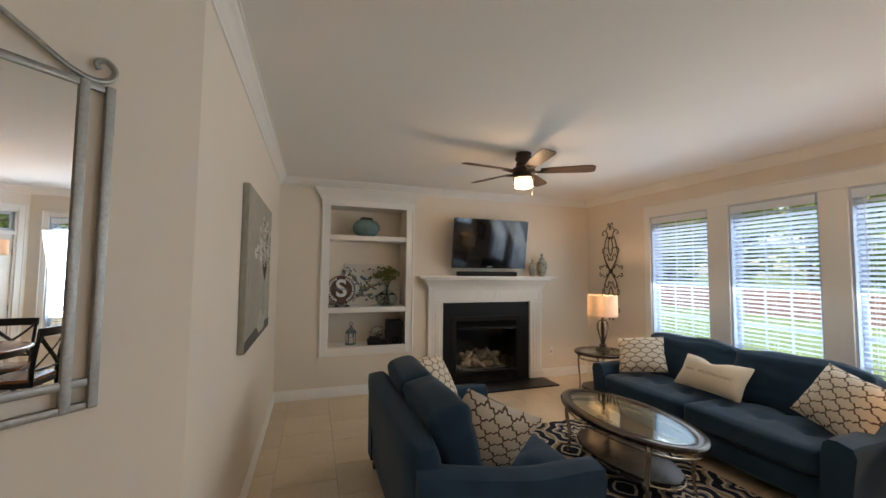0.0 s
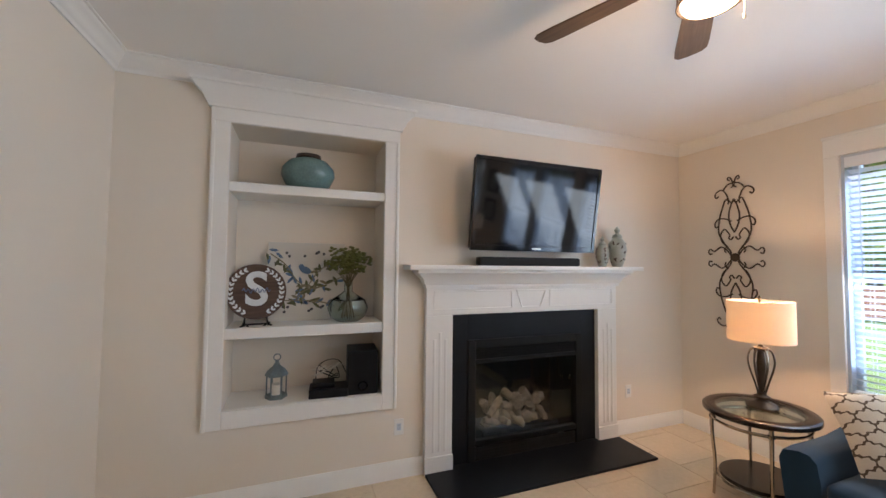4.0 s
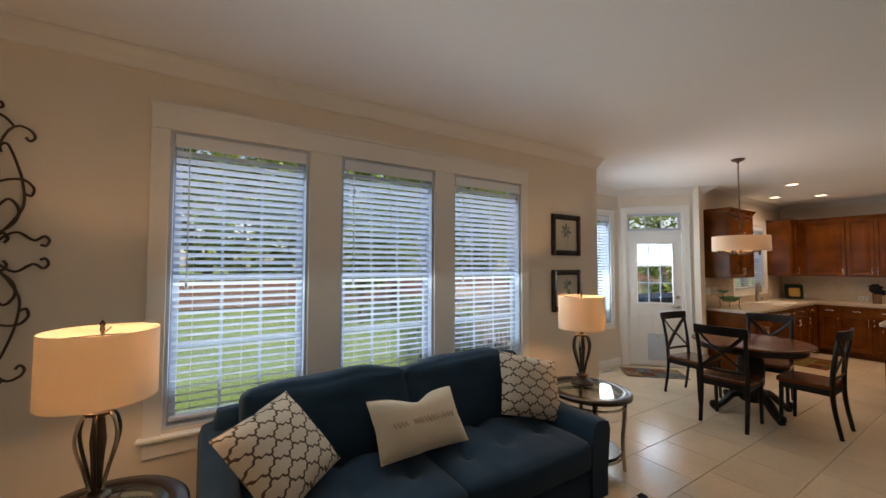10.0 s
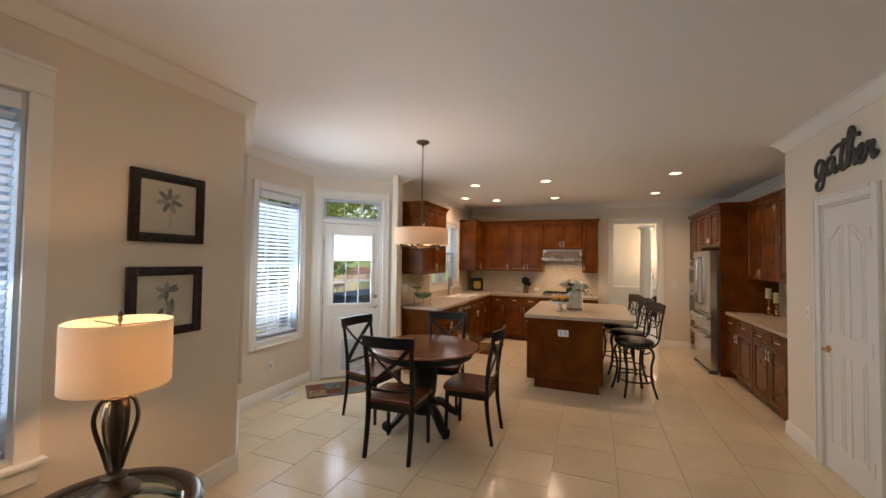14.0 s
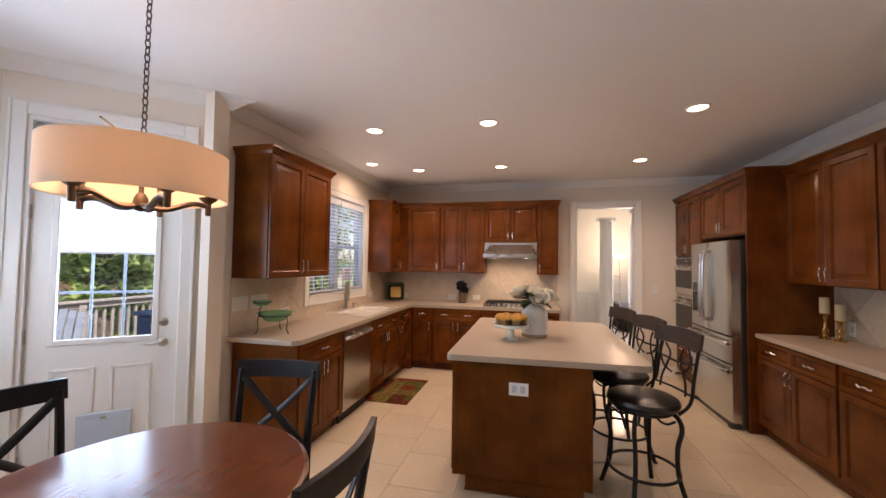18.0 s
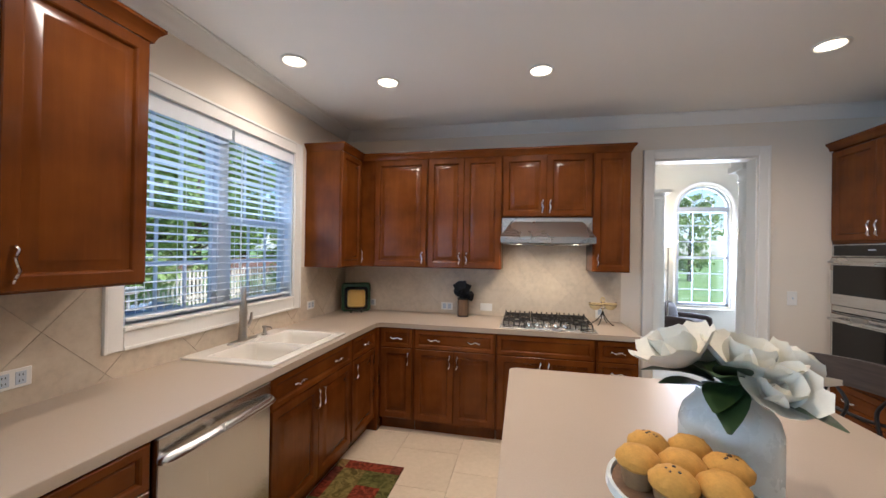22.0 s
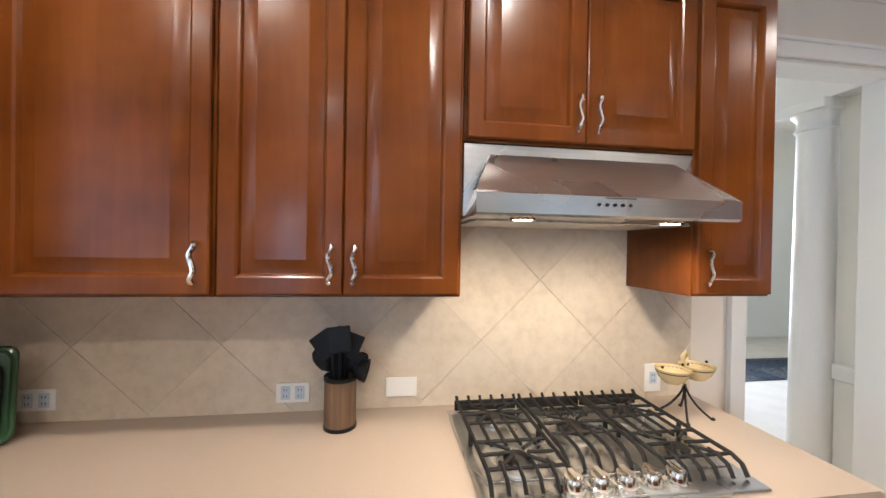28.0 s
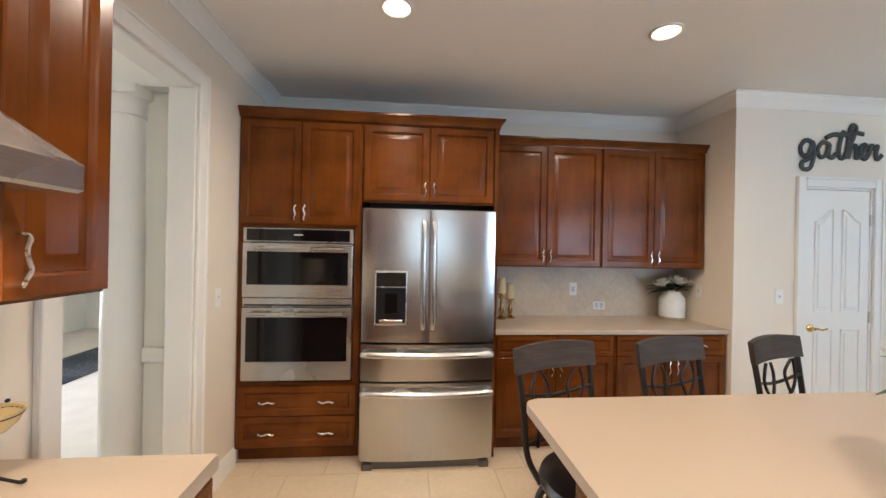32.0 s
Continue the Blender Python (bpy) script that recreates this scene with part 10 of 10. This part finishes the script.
def tree(x, y, h, r, seed, kind, base=0.25, leaves=2600, size=0.16):
    """A tapered trunk with limbs and a crown of many separate leaf clumps."""
    rng = random.Random(seed)
    th = thing("tree", pose(x, y, GROUND - 0.05), "leafy green tree with an uneven crown" if kind != 1 else "dense dark evergreen tree", "tree", "garden trees")
    bm = bmesh.new()
    lean = Vector((rng.uniform(-0.3, 0.3), rng.uniform(-0.3, 0.3), 0))
    tube(bm, smooth_line([(0, 0, 0), tuple(lean * 0.4 + Vector((0, 0, h * 0.35))), tuple(lean + Vector((0, 0, h * 0.9)))], 6), 0.035 * h * 0.6, 9, taper=lambda q: 1.2 - 1.0 * q)
    tips = []
    for k in range(26):
        z = h * (base + (0.93 - base) * k / 25)
        a = k * 2.4 + rng.uniform(-0.4, 0.4)
        span = r * (math.sin(math.pi * min(1, (z / h - base) / (1 - base) * 0.85 + 0.12)) if kind != 1 else (1.05 - (z / h - base) / (1 - base)))
        L = max(0.3, span * rng.uniform(0.75, 1.1))
        s_ = lean * (z / h) + Vector((0, 0, z))
        e = s_ + Vector((math.cos(a) * L, math.sin(a) * L, L * rng.uniform(0.1, 0.45)))
        tube(bm, smooth_line([tuple(s_), tuple((s_ + e) / 2 + Vector((0, 0, 0.08 * L))), tuple(e)], 3), 0.009 * h * 0.6, 5, taper=lambda q: 1.1 - 0.9 * q)
        tips.append((s_, e, L))
    part("trunk", bm, BARK, th)
    pos, faces = [], []
    for k in range(leaves):
        s_, e, L = rng.choice(tips)
        t = rng.uniform(0.25, 1.05)
        c = s_.lerp(e, t) + Vector((rng.gauss(0, 0.16), rng.gauss(0, 0.16), rng.gauss(0, 0.14))) * (0.55 + 0.5 * L)
        q = Euler((rng.uniform(-0.9, 0.9), rng.uniform(-0.9, 0.9), rng.uniform(0, 6.3))).to_matrix()
        sz = size * rng.uniform(0.6, 1.3)
        b0 = len(pos)
        for px, py, pz in ((-0.5, 0, 0), (0, -0.32, 0.06), (0.55, 0, -0.05), (0, 0.32, 0.06)):
            pos.append(tuple(c + q @ Vector((px * sz, py * sz, pz * sz))))
        faces.append((b0, b0 + 1, b0 + 2, b0 + 3))
    data = bpy.data.meshes.new("crown")
    data.from_pydata(pos, [], faces)
    data.materials.append(LEAVES[kind])
    tagged(part("crown", data, None, th), kind="stuff")


rng = random.Random(77)
for k, (x, y, h, r, kind) in enumerate([(13.2, -8.8, 7.5, 2.1, 2), (15.6, -14.5, 8.5, 2.4, 2), (13.4, -10.4, 6.5, 1.5, 2), (13.5, -7.6, 8.0, 2.0, 2), (12.8, -16.5, 8.0, 2.1, 2), (17.5, -3.2, 6.0, 2.4, 2), (16.0, -11.5, 7.5, 2.2, 0), (15.5, -1.0, 4.2, 1.7, 0)]):
    tree(x, y, h, r, 100 + k, kind, 0.10 if y < -7 else 0.28, 5200 if y < -7 else 3000, 0.22)
for k in range(13):
    tree(27 + rng.uniform(-1.5, 6), -34 + 6.2 * k + rng.uniform(-1.5, 1.5), rng.uniform(7, 11), rng.uniform(2.6, 3.8), 200 + k, k % 3 if k % 3 != 1 else 0, 0.16, 2600, 0.42)
for k in range(15):
    tree(36 + rng.uniform(-2, 4), -42 + 6.4 * k + rng.uniform(-1.5, 1.5), rng.uniform(13, 17), rng.uniform(4.2, 5.4), 240 + k, (0, 2, 0)[k % 3], 0.10, 3000, 0.75)
for k, (x, y, h) in enumerate([(8.1, 0.0, 0.9), (9.2, -0.2, 1.0), (10.3, -0.5, 0.9)]):
    tree(x, y, h + 0.4, 0.55, 300 + k, 0, 0.05, 1500, 0.11)
for k, (x, y, h, r) in enumerate([(-9.6, -36.0, 7.0, 2.6)]):
    tree(x, y, h, r, 400 + k, 2, 0.12, 2600, 0.35)

# ---- floor tiles ----
def inside(x, y):
    hit = False
    n = len(OUTLINE)
    for k in range(n):
        (ax, ay), (bx, by) = OUTLINE[k], OUTLINE[(k + 1) % n]
        if (ay > y) != (by > y) and x < ax + (y - ay) * (bx - ax) / (by - ay):
            hit = not hit
    return hit


floor = bpy.data.objects["floor"]
TS = 0.458
tile_bm = bmesh.new()
box(tile_bm, -TS / 2 + 0.002, -TS / 2 + 0.002, -0.0058, TS / 2 - 0.002, TS / 2 - 0.002, 0.0, 0.0012, 1)
tile_data = mesh_of("tile", tile_bm, TILE, smooth=False)
TX0, TY0 = 3.755, 0.33
rng = random.Random(5)
near, far = [], []
for i in range(-10, 6):
    for j in range(-15, 12):
        x = TX0 + (i + 0.5) * TS
        y = TY0 + (j + 0.5 + (0.5 if i % 2 else 0.0)) * TS
        pts = [(x + sx * TS * 0.49, y + sy * TS * 0.49) for sx in (-1, 0, 1) for sy in (-1, 0, 1)]
        if any(inside(*p) for p in pts) or (1.2 < x < 2.4 and -6.3 < y < -5.7):
            near.append((x, y))
for x, y in near:
    part("tile", tile_data, None, floor, at=pose(x, y, rng.uniform(-0.0006, 0.0), 0, 0, 90 * rng.randrange(4)))
# travertine laid on the diagonal over the counters
SPL = 0.33


def clip(poly, a, b, c):
    """Keep the side of a polygon where a*x + b*y <= c."""
    out = []
    for k in range(len(poly)):
        p, q = poly[k - 1], poly[k]
        dp, dq = a * p[0] + b * p[1] - c, a * q[0] + b * q[1] - c
        if (dp <= 0) != (dq <= 0):
            t = dp / (dp - dq)
            out.append((p[0] + (q[0] - p[0]) * t, p[1] + (q[1] - p[1]) * t))
        if dq <= 0:
            out.append(q)
    return out


def splash(name, m, zones, ox=0.0, oz=0.0):
    """Diagonal tiles on a wall's face, cut to rectangles (x0, z0, x1, z1)."""
    back = bmesh.new()
    for x0, z0, x1, z1 in zones:
        box(back, x0, -0.007, z0, x1, -0.0004, z1)
    th = setting(name, back, SPLASH_GROUT, "beige travertine backsplash tiles laid on the diagonal", category="backsplash")
    th.matrix_world = m
    d = SPL / math.sqrt(2)
    for i in range(-30, 31):
        for j in range(-12, 13):
            cx, cz = ox + (i + j) * d, oz + (i - j) * d
            g = 0.0015 * 1.414
            dia = [(cx - d + g, cz), (cx, cz - d + g), (cx + d - g, cz), (cx, cz + d - g)]
            for x0, z0, x1, z1 in zones:
                p = dia
                for a, b, c in ((1, 0, x1), (-1, 0, -x0), (0, 1, z1), (0, -1, -z0)):
                    p = clip(p, a, b, c) if p else p
                clean = []
                for v in p:
                    if not clean or math.dist(v, clean[-1]) > 2e-4:
                        clean.append(v)
                if len(clean) > 2 and math.dist(clean[0], clean[-1]) < 2e-4:
                    clean.pop()
                if len(clean) < 3:
                    continue
                bm = bmesh.new()
                lo = [bm.verts.new((x, -0.0065, z)) for x, z in clean]
                hi = [bm.verts.new((x, -0.0105, z)) for x, z in clean]
                n = len(clean)
                bm.faces.new(hi)
                for k in range(n):
                    bm.faces.new((lo[k], lo[(k + 1) % n], hi[(k + 1) % n], hi[k]))
                part("tile", bm, SPLASH, th, smooth=False)


LX = lambda x: XK + 0.14 - x  # noqa: E731
splash("backsplash_range", M_RANGE, [(LX(XK), 0.914, LX(3.49), UZ), (LX(3.49), 0.914, LX(2.74), 1.80), (LX(2.74), 0.914, LX(2.44), UZ)], LX(3.11), 1.16)
LS = lambda y: -2.55 - y  # noqa: E731
splash("backsplash_sink", M_SINK, [(LS(-2.70), 0.914, KW[0] - 0.09, UZ), (KW[0] - 0.09, 0.914, KW[1] + 0.09, 1.035), (KW[1] + 0.09, 0.914, LS(YR) - 0.008, UZ)], LS(-4.4), 0.95)
LF = lambda y: y - YR  # noqa: E731
splash("backsplash_side", M_FR, [(LF(-4.215), 0.914, LF(RETURN_Y) - 0.001, UZ)], LF(-3.3), 1.14)
